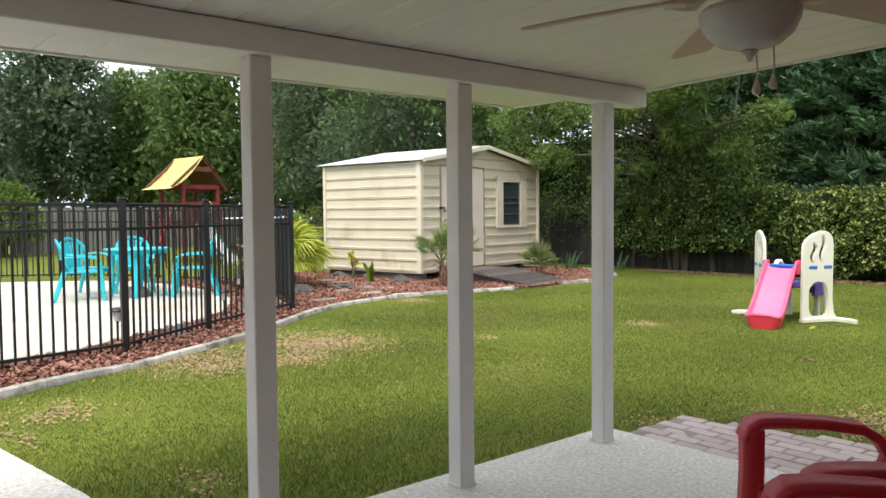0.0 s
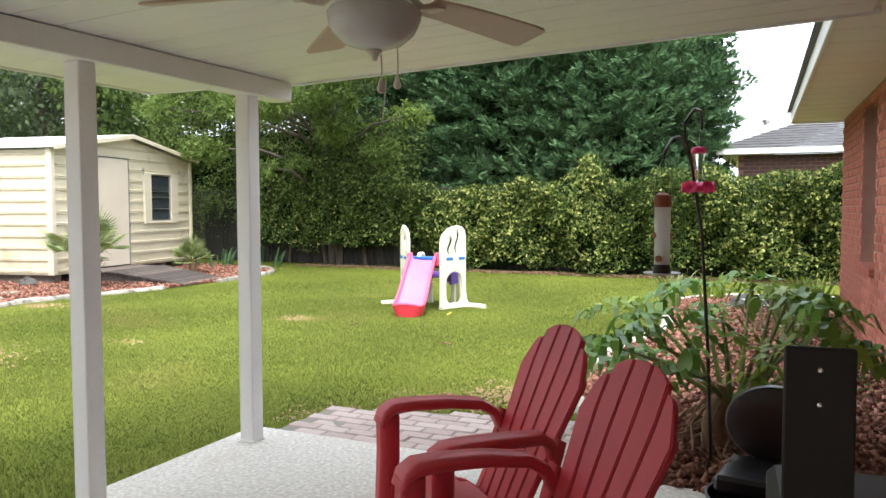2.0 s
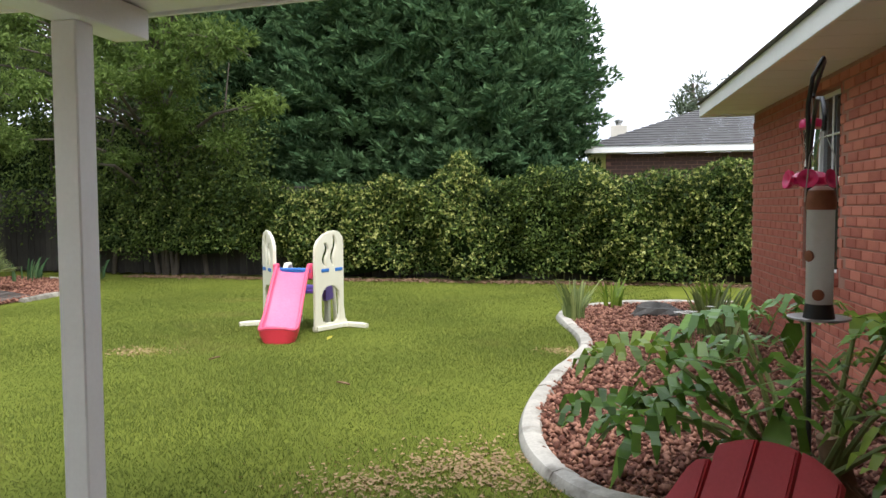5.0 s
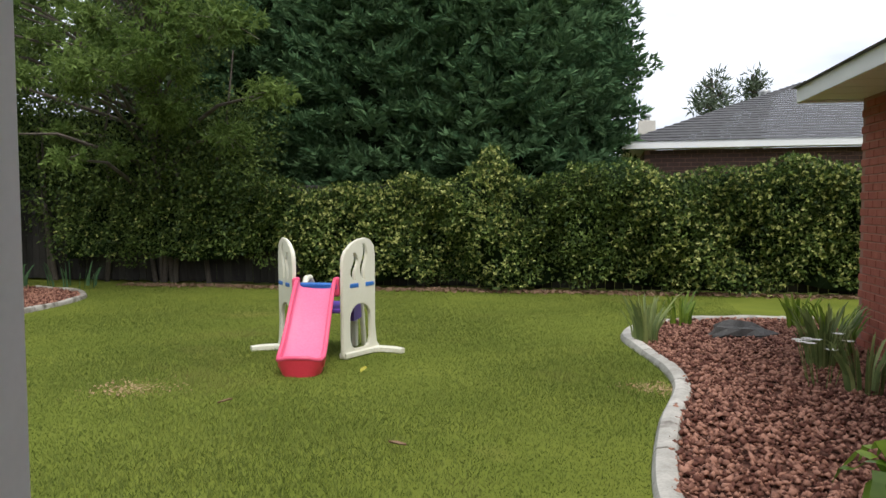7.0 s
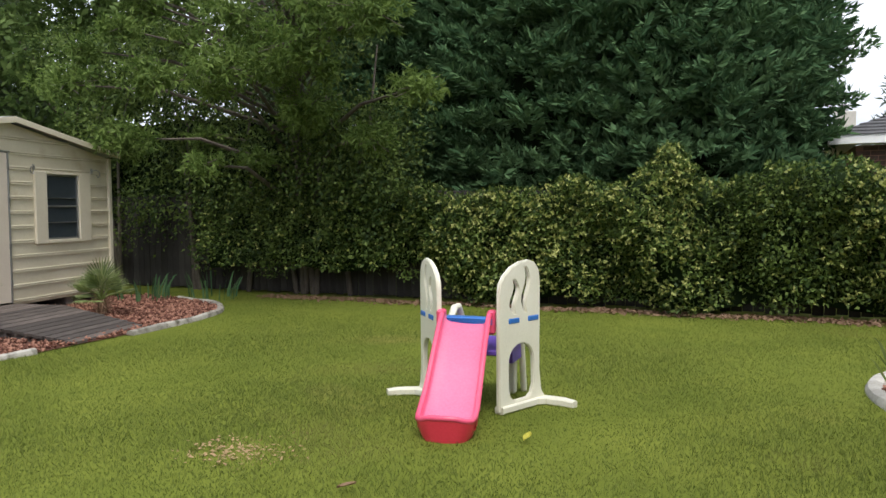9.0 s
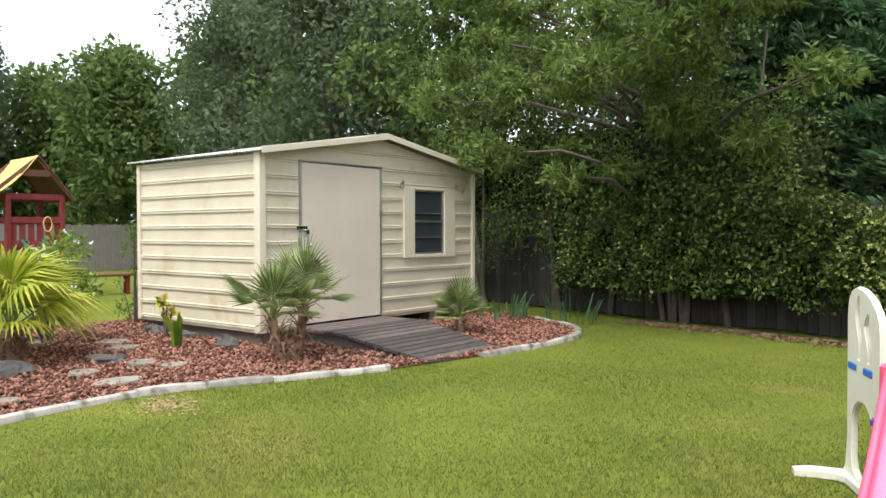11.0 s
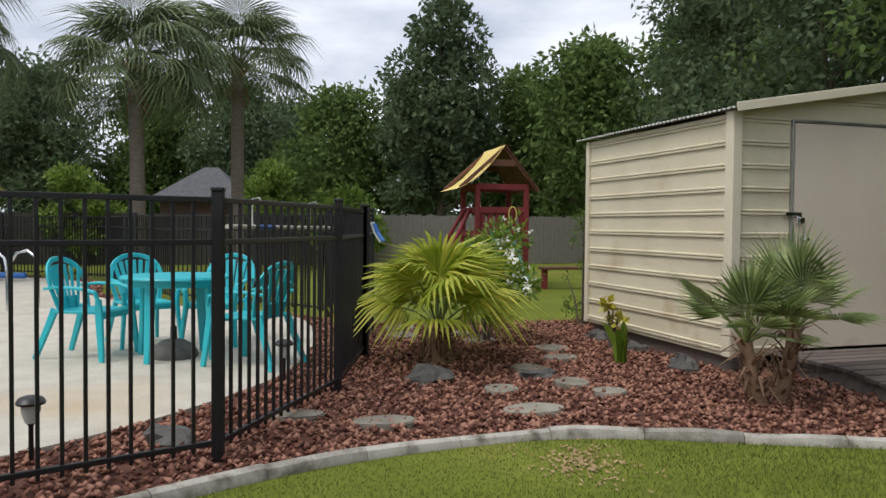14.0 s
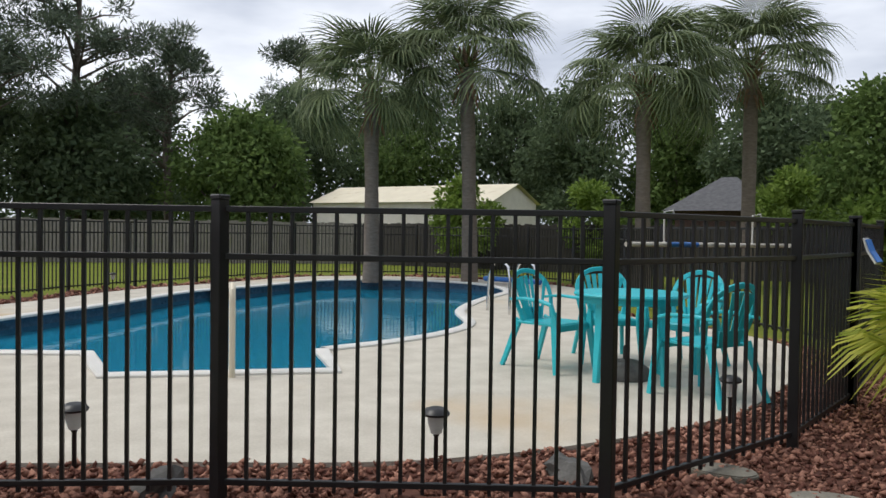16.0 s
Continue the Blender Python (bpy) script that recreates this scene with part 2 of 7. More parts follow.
ROOF_TIN = material("galvanised_roof", (0.5, 0.5, 0.48), (0.68, 0.67, 0.64), 4, 0.45, 0.05, 40, metal=0.3)
DOOR_PAINT = material("beige_door_paint", (0.6, 0.52, 0.42), (0.68, 0.6, 0.49), 1.5, 0.45, 0.03, 30, stain=(0.5, 0.42, 0.33), stain_at=0.68)
DARK_WOOD = material("weathered_dark_wood", (0.055, 0.045, 0.04), (0.16, 0.13, 0.115), 5, 0.8, 0.5, 60, spread=0.5, stretch=(1, 6, 1))
GREY_WOOD = material("grey_fence_wood", (0.12, 0.11, 0.1), (0.24, 0.22, 0.2), 4, 0.9, 0.4, 60, spread=0.4, stretch=(4, 4, 1))
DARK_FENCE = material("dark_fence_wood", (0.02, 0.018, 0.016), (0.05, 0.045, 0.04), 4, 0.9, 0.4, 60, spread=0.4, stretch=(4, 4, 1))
CHROME = material("polished_steel", (0.6, 0.6, 0.6), (0.75, 0.75, 0.75), 8, 0.18, 0.02, 60, metal=1.0)
DULL_STEEL = material("dull_steel", (0.35, 0.35, 0.34), (0.5, 0.5, 0.48), 8, 0.4, 0.05, 60, metal=0.9)
SHADE_SCREEN = material("window_screen", (0.012, 0.014, 0.016), (0.03, 0.034, 0.038), 6, 0.25, 0.0, 60)
WINDOW_GLASS = material("dark_window_glass", (0.03, 0.04, 0.045), (0.05, 0.06, 0.07), 1.2, 0.06, 0.0, 9, rough_vary=0.02)
POOL_LINER = material("pool_liner", (0.02, 0.11, 0.2), (0.04, 0.19, 0.3), 5, 0.4, 0.0, 40)
LINER_BAND = material("liner_tile_band", (0.03, 0.07, 0.13), (0.12, 0.22, 0.32), 9, 0.3, 0.0, 30)
COPING = material("white_coping", (0.56, 0.55, 0.51), (0.7, 0.69, 0.65), 3, 0.5, 0.1, 40)
SHINGLE = material("grey_shingle", (0.05, 0.05, 0.055), (0.12, 0.12, 0.125), 6, 0.9, 0.5, 50, spread=0.4)
DARK_BRICK = material("dark_brick", (0.05, 0.028, 0.025), (0.12, 0.07, 0.06), 9, 0.9, 0.4, 60, spread=0.6)
STONE = material("dark_field_stone", (0.035, 0.034, 0.032), (0.13, 0.125, 0.115), 9, 0.85, 0.7, 60, island=0.3)
STEP_STONE = material("mossy_concrete_stone", (0.12, 0.11, 0.085), (0.28, 0.26, 0.21), 7, 0.9, 0.5, 80, spread=0.3)
DRY_GRASS = material("dry_thatch", (0.26, 0.17, 0.085), (0.44, 0.31, 0.17), 6, 0.95, 0.5, 60)


def water_material():
    ma = bpy.data.materials.new("pool_water")
    ma.use_nodes = True
    nt = ma.node_tree
    bs = nt.nodes["Principled BSDF"]
    bs.inputs["Base Color"].default_value = (0.012, 0.19, 0.31, 1)
    bs.inputs["Roughness"].default_value, bs.inputs["IOR"].default_value = 0.04, 1.33
    co, no, bu = (nt.nodes.new(k) for k in ("ShaderNodeTexCoord", "ShaderNodeTexNoise", "ShaderNodeBump"))
    no.inputs["Scale"].default_value, no.inputs["Detail"].default_value = 5.0, 3.0
    bu.inputs["Strength"].default_value, bu.inputs["Distance"].default_value = 0.12, 0.02
    nt.links.new(co.outputs["Object"], no.inputs["Vector"])
    nt.links.new(no.outputs["Fac"], bu.inputs["Height"])
    nt.links.new(bu.outputs["Normal"], bs.inputs["Normal"])
    return ma


def curve_through(points, steps=6, closed=False):
    """A smooth line through points in plan."""
    pts = [np.array(p, float) for p in points]
    n = len(pts)
    out = []
    for i in range(n if closed else n - 1):
        p0, p1, p2, p3 = (pts[(i + k) % n] if closed else pts[min(max(i + k, 0), n - 1)] for k in (-1, 0, 1, 2))
        for s in range(steps):
            t = s / steps
            out.append(0.5 * (2 * p1 + (p2 - p0) * t + (2 * p0 - 5 * p1 + 4 * p2 - p3) * t * t + (3 * p1 - p0 - 3 * p2 + p3) * t ** 3))
    if not closed:
        out.append(pts[-1])
    return [tuple(float(v) for v in p) for p in out]


def along(points, spacing):
    """Points at even spacing along a line in plan."""
    pts = np.array(points, float)
    seg = np.linalg.norm(np.diff(pts, axis=0), axis=1)
    run = np.r_[0, np.cumsum(seg)]
    count = max(1, round(run[-1] / spacing))
    at = np.linspace(0, run[-1], count + 1)
    return [tuple(p) for p in np.stack([np.interp(at, run, pts[:, k]) for k in range(pts.shape[1])], 1)]


def holed(name, outer, holes, z, thick, ma):
    """A flat sheet with holes, and a rim of the given thickness round all its edges."""
    bm = bmesh.new()
    edges = []
    for loop in [outer] + holes:
        vs = [bm.verts.new((x, y, z)) for x, y in loop]
        edges += [bm.edges.new((vs[i], vs[(i + 1) % len(vs)])) for i in range(len(vs))]
    bmesh.ops.triangle_fill(bm, use_beauty=True, edges=edges)
    if thick:
        border = [e for e in bm.edges if e.is_boundary]
        made = bmesh.ops.extrude_edge_only(bm, edges=border)
        for v in (g for g in made["geom"] if isinstance(g, bmesh.types.BMVert)):
            v.co.z -= thick
    bmesh.ops.recalc_face_normals(bm, faces=bm.faces)
    up = sum(f.normal.z * f.calc_area() for f in bm.faces)
    if up < 0:
        bmesh.ops.reverse_faces(bm, faces=bm.faces)
    me = bpy.data.meshes.new(name)
    bm.to_mesh(me)
    bm.free()
    return link_mesh(name, me, ma)


def inside(poly, x, y):
    """Which of the points lie inside the outline."""
    hit = np.zeros(len(x), bool)
    for (x0, y0), (x1, y1) in zip(poly, poly[1:] + poly[:1]):
        cross = ((y0 > y) != (y1 > y)) & (x < (x1 - x0) * (y - y0) / (y1 - y0 + 1e-12) + x0)
        hit ^= cross
    return hit


def offset(line, d):
    """A line in plan shifted to its left."""
    pts = np.array(line, float)
    way = np.gradient(pts, axis=0)
    way /= np.linalg.norm(way, axis=1)[:, None]
    return [(float(x), float(y)) for x, y in pts + d * np.stack([-way[:, 1], way[:, 0]], 1)]


# ---- plan ----
POOL = curve_through([(-9.4, -2.45), (-10.3, -2.2), (-11.4, -2.12), (-12.5, -2.4), (-13.9, -3.4), (-15.9, -4.1), (-18.1, -4.7), (-19.6, -6.3), (-19.6, -8.4), (-18.0, -10.0),
                      (-15.4, -9.8), (-13.5, -9.7), (-10.9, -8.6), (-8.8, -7.9), (-7.0, -7.1), (-6.5, -6.0), (-7.1, -5.1)], 5, False)
POOL += [(-7.7, -4.24), (-7.08, -3.03), (-8.5, -1.52)]
DECK_EDGE = curve_through([(-3.6, -6.2), (-4.1, -4.0), (-5.0, -1.9), (-5.6, -0.95), (-5.95, -0.48), (-6.3, 0.05), (-6.72, 0.56), (-7.4, 1.1), (-8.4, 1.62), (-9.3, 1.88),
                           (-11.0, 1.95), (-13.0, 1.6), (-14.2, 0.3), (-15.2, -1.3), (-17.0, -2.6), (-19.6, -3.5), (-21.2, -6.0), (-21.0, -9.2), (-19.2, -11.4), (-15.8, -11.2),
                           (-13.2, -11.0), (-10.2, -9.95), (-7.0, -9.2)], 4)
KERB_LEFT = curve_through([(-3.45, -3.2), (-3.67, -2.4), (-3.88, -1.95), (-4.18, -1.2), (-4.94, 0.16), (-5.55, 0.95), (-6.0, 1.5), (-6.49, 2.2), (-6.78, 2.85), (-6.96, 3.5),
                           (-6.97, 4.05), (-6.82, 4.75), (-6.68, 5.35), (-6.58, 6.0)], 6)
KERB_SHED = curve_through([(-6.55, 7.25), (-6.6, 8.0), (-6.72, 8.75), (-6.98, 9.4), (-7.6, 10.0), (-8.6, 10.35)], 6)
KERB_RIGHT = curve_through([(1.95, 1.15), (1.6, 1.35), (1.33, 1.9), (1.24, 2.6), (1.27, 3.3), (1.36, 4.06), (1.48, 4.7), (1.5, 5.2), (1.42, 5.8), (1.27, 6.45), (1.16, 7.0), (1.2, 7.5),
                            (1.45, 8.05), (1.9, 8.4), (2.5, 8.6), (3.4, 8.7)], 6)
BED_LEFT = KERB_LEFT + [(-6.6, 7.2)] + KERB_SHED + [(-9.6, 10.6), (-12.6, 5.6), (-12.5, 2.4), (-13.2, 1.7), (-14.5, 0.4), (-15.4, -1.2), (-17.1, -2.3), (-20.0, -3.2), (-22.0, -6.0),
                                                    (-22.0, -9.6), (-19.6, -12.2), (-15.6, -12.0), (-13.0, -11.8), (-9.8, -10.7), (-6.5, -9.8), (-2.6, -6.4)]
BED_RIGHT = KERB_RIGHT + [(3.4, 0.1), (3.3, 0.1), (1.95, 0.24)]

far = 600.0
ground = holed("ground", [(-far, -far), (far, -far), (far, far), (-far, far)], [POOL], 0.0, 0.0, GRASS_GROUND)
tagged(ground, "green mown lawn with dry brown patches", "lawn", kind="structure")
bed_left = holed("garden_bed_1", BED_LEFT, [POOL], 0.012, 0.0, BED_SOIL)
tagged(bed_left, "garden bed covered in red lava rock", "garden bed", kind="structure")
bed_right = holed("garden_bed_2", BED_RIGHT, [], 0.012, 0.0, BED_SOIL)
tagged(bed_right, "garden bed of red lava rock along the brick wall", "garden bed", kind="structure")
deck = holed("pavement_pool_deck", DECK_EDGE, [POOL], 0.04, 0.1, DECK)
tagged(deck, "pale textured concrete pool deck with rust stains", "pool deck", kind="structure")

# pool: liner walls, floor, water, coping
pool = thing("swimming_pool", pose(-12.5, -6, 0), "free-form in-ground pool with blue liner and white coping", "swimming pool")
loc_pool = [(x + 12.5, y + 6) for x, y in POOL]
n_pool = len(loc_pool)
wall = Build()
wall.add([(x, y, 0.04) for x, y in loc_pool] + [(x, y, -1.4) for x, y in loc_pool], [(i, (i + 1) % n_pool, (i + 1) % n_pool + n_pool, i + n_pool) for i in range(n_pool)] + [tuple(range(n_pool, 2 * n_pool))])
part("liner", wall, POOL_LINER, pool)
mid = (-1.0, -0.2)
ins = [(x + 0.012 * (mid[0] - x) / math.hypot(mid[0] - x, mid[1] - y), y + 0.012 * (mid[1] - y) / math.hypot(mid[0] - x, mid[1] - y)) for x, y in loc_pool]
part("tile_band", Build().add([(x, y, 0.02) for x, y in ins] + [(x, y, -0.13) for x, y in ins], [(i, (i + 1) % n_pool, (i + 1) % n_pool + n_pool, i + n_pool) for i in range(n_pool)]), LINER_BAND, pool)
water = Build().add([(x, y, -0.2) for x, y in loc_pool], [tuple(range(n_pool))])
part("water", water, water_material(), pool, "still blue pool water")
cop = Build()
ring = np.array(loc_pool + [loc_pool[0]])
rows = []
for off, z in ((-0.02, 0.0), (-0.02, 0.06), (0.0, 0.075), (0.13, 0.075), (0.15, 0.06), (0.15, 0.03)):
    p = np.array(offset(ring, off))
    rows.append([(x, y, z) for x, y in p])
cop.sheet(rows)
cop.smooth = True
part("coping", cop, COPING, pool)
for x, y, a in ((-14.3, -9.72, 0), (-8.3, -7.66, 20)):
    sk = part("skimmer", Build().box((-0.2, -0.01, -0.18), (0.2, 0.03, 0.0), 0.01), COPING, pool)
    sk.matrix_basis = pose(x + 12.5, y + 6.03, 0.0, 0, 0, a)

# patio slab, walk, and brick pavers
slab = Build().box((-0.17, -7.0, -0.2), (3.7, 0.24, 0.022), 0.01)
tagged(part("pavement_patio", slab, CONCRETE), "pebble-textured pale concrete patio slab", "patio", kind="structure")
path = Build().slab([(-0.172, -6.9), (-0.172, -2.45), (-1.1, -2.5), (-2.25, -2.66), (-3.1, -2.9), (-3.3, -4.0), (-3.0, -6.9)], -0.1, 0.012)
tagged(part("pavement_walk", path, CONCRETE), "pale concrete walk beside the lawn", "walkway", kind="structure")
joint = Build().slab([(-0.02, 0.245), (0.0, 0.78), (0.68, 0.97), (1.25, 1.1), (1.84, 1.12), (1.9, 0.245)], -0.1, 0.008)
paving = tagged(part("pavement_bricks", joint, STEP_STONE), "weathered pinkish brick pavers edging the patio", "brick paving", kind="structure")

# ---- patio roof ----
for i, (x, y) in enumerate(((0.0, 0.0), (0.0, -1.09), (0.0, -2.14), (0.0, -5.2))):
    po = thing("patio_post", pose(x, y, 0.02), "white painted square wooden patio post", "post", "patio posts")
    part("shaft", Build().box((-0.046, -0.046, 0), (0.046, 0.046, 1.925), 0.005), WHITE_PAINT, po)
    part("foot_trim", Build().box((-0.05, -0.05, 0.0), (0.05, 0.05, 0.012), 0.003), WHITE_PAINT, po)
beam = tagged(part("beam", Build().box((-0.05, -7, 1.945), (0.085, 0.3, 2.05), 0.004)), "white painted beam carrying the patio roof", "beam", kind="structure")
beam.data.materials.append(WHITE_PAINT)
roof = Build()
# underside panels with small seams, sloping up to the house
for i in range(38):
    y1 = 0.34 - 0.2 * i
    roof.box((0, y1 - 0.196, 0), (3.05, y1, 0.02), 0.004, Matrix.Translation((0.0, 0, 2.052)) @ Matrix.Rotation(radians(-2.0), 4, "Y"))
for i in range(37):
    y1 = 0.04 - 0.2 * i
    roof.box((-0.72, y1 - 0.196, 2.012), (-0.052, y1, 2.03), 0.004)
roof.box((0, -7.2, 0.021), (3.08, 0.36, 0.07), 0.0, Matrix.Translation((0.0, 0, 2.052)) @ Matrix.Rotation(radians(-2.0), 4, "Y"))
roof.box((-0.74, -7.2, 2.031), (0.0, 0.06, 2.09))
tagged(part("ceiling_patio", roof, VINYL), "white panelled patio roof seen from below", "patio roof", kind="structure")
edge = Build().box((0, 0.342, -0.012), (3.08, 0.362, 0.075), 0.003, Matrix.Translation((0.0, 0, 2.052)) @ Matrix.Rotation(radians(-2.0), 4, "Y"))
edge.box((-0.745, 0.042, 2.005), (-0.055, 0.06, 2.095), 0.003)
edge.box((-0.76, -7.2, 2.005), (-0.741, 0.06, 2.095), 0.003)
tagged(part("trim_patio_roof", edge, WHITE_PAINT), "white metal trim round the patio roof", "roof trim", kind="structure")

# ---- house ----
HOUSE = pose(3.26, 6.85, 0, 0, 0, 2.4)
WINDOWS = ((-2.85, -1.93), (-5.35, -4.43))
SILL, HEAD = 0.80, 2.26
house = thing("house", HOUSE, "red brick house with white eaves and tall sash windows", "house")
core = Build()
ys = [-13.5] + [v for w in sorted(WINDOWS) for v in w] + [0.0]
for k in range(0, len(ys) - 1, 2):
    core.box((0.0, ys[k], -0.2), (0.2, ys[k + 1], 2.6))
for y0, y1 in WINDOWS:
    core.box((0.0, y0, -0.2), (0.2, y1, SILL - 0.06))
    core.box((0.0, y0, HEAD), (0.2, y1, 2.6))
core.box((0.21, -0.2, -0.2), (9.0, 0.0, 2.6))
part("wall", core, MORTAR, house)
room = Build().box((0.35, -13.3, 0), (8.8, -0.3, 2.58))
room.f = [face[::-1] for face in room.f]
part("inner_wall", room, DOOR_PAINT, house)
for y0, y1 in WINDOWS:
    sill = Build()
    nb = 9
    for k in range(nb):
        a = y0 - 0.02 + (y1 - y0 + 0.04) * k / nb
        sill.box((-0.045, a + 0.005, SILL - 0.068), (0.13, a + (y1 - y0 + 0.04) / nb - 0.005, SILL), 0.006)
    part("window_sill", sill, BRICK, house)
    win = new("window")
    win.parent = house
    fr = Build()
    for lo, hi in (((0.11, y0, SILL), (0.16, y0 + 0.035, HEAD)), ((0.11, y1 - 0.035, SILL), (0.16, y1, HEAD)), ((0.11, y0 + 0.036, SILL), (0.16, y1 - 0.036, SILL + 0.03)),
                   ((0.11, y0 + 0.036, HEAD - 0.03), (0.16, y1 - 0.036, HEAD)), ((0.1, y0 + 0.036, 1.52), (0.155, y1 - 0.036, 1.57))):
        fr.box(lo, hi, 0.004)
    for k in (1, 2):
        a = y0 + (y1 - y0) * k / 3
        fr.box((0.125, a - 0.008, 1.571), (0.139, a + 0.008, HEAD - 0.031), 0.003)
    fr.box((0.125, y0 + 0.036, 1.91), (0.138, y1 - 0.036, 1.925), 0.003)
    part("window_frame", fr, WHITE_PAINT, win)
    part("pane", Build().box((0.142, y0 + 0.03, SILL + 0.02), (0.148, y1 - 0.03, HEAD - 0.02)), WINDOW_GLASS, win)
    part("insect_screen", Build().box((0.112, y0 + 0.03, SILL + 0.025), (0.116, y1 - 0.03, 1.525)), SHADE_SCREEN, win)
eave = Build()
eave.box((-0.55, -13.4, 2.36), (0.3, 0.02, 2.38), 0.003)
for k in range(33):
    eave.box((-0.545, -0.02 - 0.4 * k - 0.385, 2.352), (-0.002, -0.02 - 0.4 * k, 2.3595), 0.002)
part("soffit", eave, VINYL, house)
fas = Build()
fas.box((-0.575, -13.5, 2.33), (-0.551, 0.05, 2.47), 0.004)
fas.box((-0.551, 0.022, 2.33), (9.5, 0.05, 2.47), 0.004)
part("fascia", fas, WHITE_PAINT, house)
rf = Build().add([(-0.62, 0.1, 2.472), (-0.62, -13.5, 2.472), (4.4, -9.0, 4.4), (4.4, -4.8, 4.4), (9.6, 0.1, 2.472), (9.6, -13.5, 2.472)], [(0, 3, 2, 1), (0, 4, 3), (4, 5, 2, 3), (1, 2, 5), (0, 1, 5, 4)])
part("roof", rf, SHINGLE, house)

# wing of the house behind the patio
back = tagged(part("wall_house_back", Build().box((-6.0, -7.4, -0.2), (3.4, -7.21, 2.6))), "red brick back wall of the house", "wall", kind="structure")
back.data.materials.append(BRICK)

# ---- shed ----
SHED = pose(-8.77, 5.71, 0, 0, 0, 101.5)
shed = thing("garden_shed", SHED, "cream ribbed metal garden shed with gable roof", "shed")
SW, SD, SZ0, SZ1, PEAK = 4.38, 2.68, 0.17, 2.33, 2.70
MID = 2.12
part("wall_panel", Build().box((0.03, 0.03, SZ0), (0.66, 0.06, SZ1)), SHED_METAL, shed)
part("wall_panel", Build().box((2.11, 0.03, SZ0), (2.87, 0.06, SZ1)), SHED_METAL, shed)
part("wall_panel", Build().box((2.87, 0.03, SZ0), (3.56, 0.06, 1.05)), SHED_METAL, shed)
part("wall_panel", Build().box((2.87, 0.03, 2.02), (3.56, 0.06, SZ1)), SHED_METAL, shed)
part("wall_panel", Build().box((3.56, 0.03, SZ0), (SW - 0.03, 0.06, SZ1)), SHED_METAL, shed)
part("wall_panel", Build().box((0.66, 0.03, 2.29), (2.11, 0.06, SZ1)), SHED_METAL, shed)
part("wall_panel", Build().slab([(0.03, SZ1), (SW - 0.03, SZ1), (MID, PEAK)], 0.0, 0.03, Matrix.Translation((0, 0.06, 0)) @ Matrix.Rotation(radians(90), 4, "X")), SHED_METAL, shed)
part("wall_panel", Build().box((0.03, 0.06, SZ0), (0.06, SD, SZ1)), SHED_METAL, shed)
part("wall_panel", Build().box((SW - 0.06, 0.06, SZ0), (SW - 0.03, SD, SZ1)), SHED_METAL, shed)
part("wall_panel", Build().box((0.06, SD - 0.03, SZ0), (SW - 0.06, SD, SZ1)), SHED_METAL, shed)
# horizontal ribs in pairs
rib = Build()
z = SZ0 + 0.06
levels = []
while z < PEAK - 0.05:
    levels.append(z)
    z += 0.205


def rib_bar(b, p0, p1, z, out):
    """A rounded rib standing proud of a wall."""
    a, c, o = Vector((*p0, z)), Vector((*p1, z)), Vector((*out, 0))
    rows_r = []
    for dz, d in ((-0.026, 0.0), (-0.022, 0.02), (-0.006, 0.02), (0.0, 0.003), (0.006, 0.02), (0.018, 0.02), (0.026, 0.0)):
        rows_r.append([a + o * d + Vector((0, 0, dz)), c + o * d + Vector((0, 0, dz))])
    b.sheet(rows_r)


for z in levels:
    if z < SZ1:
        rib_bar(rib, (0.03, SD), (0.03, 0.05), z, (-1, 0))
        rib_bar(rib, (SW - 0.03, 0.05), (SW - 0.03, SD), z, (1, 0))
    spans = [(0.06, SW - 0.06)]
    if z > SZ1:
        half = (PEAK - z) / (PEAK - SZ1)
        spans = [(MID - (MID - 0.05) * half, MID + (SW - MID - 0.05) * half)]
    elif z < 2.32:
        spans = [(0.08, 0.62), (2.15, 2.6), (3.86, SW - 0.06)] if 0.97 < z < 2.06 else [(0.08, 0.62), (2.15, SW - 0.06)]
    for a, c in spans:
        rib_bar(rib, (a, 0.03), (c, 0.03), z, (0, -1))
part("rib", rib, SHED_METAL, shed)
for name, lo, hi in (("corner_trim", (-0.012, -0.012, SZ0), (0.09, 0.1, SZ1 + 0.02)), ("corner_trim", (SW - 0.07, -0.008, SZ0), (SW + 0.012, 0.1, SZ1)), ("corner_trim", (-0.008, SD - 0.06, SZ0), (0.05, SD + 0.012, SZ1))):
    part(name, Build().box(lo, hi, 0.008), SHED_TRIM, shed)
door = part("door", Build().box((0.66, 0.0, 0.22), (2.11, 0.035, 2.27), 0.008), DOOR_PAINT, shed, "flat beige hinged door, closed")
fr = Build()
fr.box((0.635, -0.006, 0.2), (0.657, 0.04, 2.3), 0.004).box((2.113, -0.006, 0.2), (2.135, 0.04, 2.3), 0.004).box((0.635, -0.008, 2.275), (2.16, 0.04, 2.3), 0.004)
part("door_frame", fr, DULL_STEEL, shed)
knob = Build().lathe([(0.03, 0), (0.03, 0.01), (0.012, 0.014), (0.012, 0.035), (0.028, 0.045), (0.03, 0.065), (0.015, 0.078)], 14, Matrix.Translation((0.76, 0.0, 1.22)) @ Matrix.Rotation(radians(90), 4, "X"))
part("door_knob", knob, CHROME, door)
hasp = Build().box((0.56, -0.02, 1.42), (0.74, -0.003, 1.465), 0.004).tube([(0.665, -0.03, 1.43), (0.665, -0.045, 1.43), (0.665, -0.045, 1.37), (0.665, -0.03, 1.37)], 0.006, 8)
hasp.box((0.69, -0.05, 1.36), (0.75, -0.01, 1.42), 0.008)
part("hasp", hasp, CHROME, door, "steel hasp with padlock")
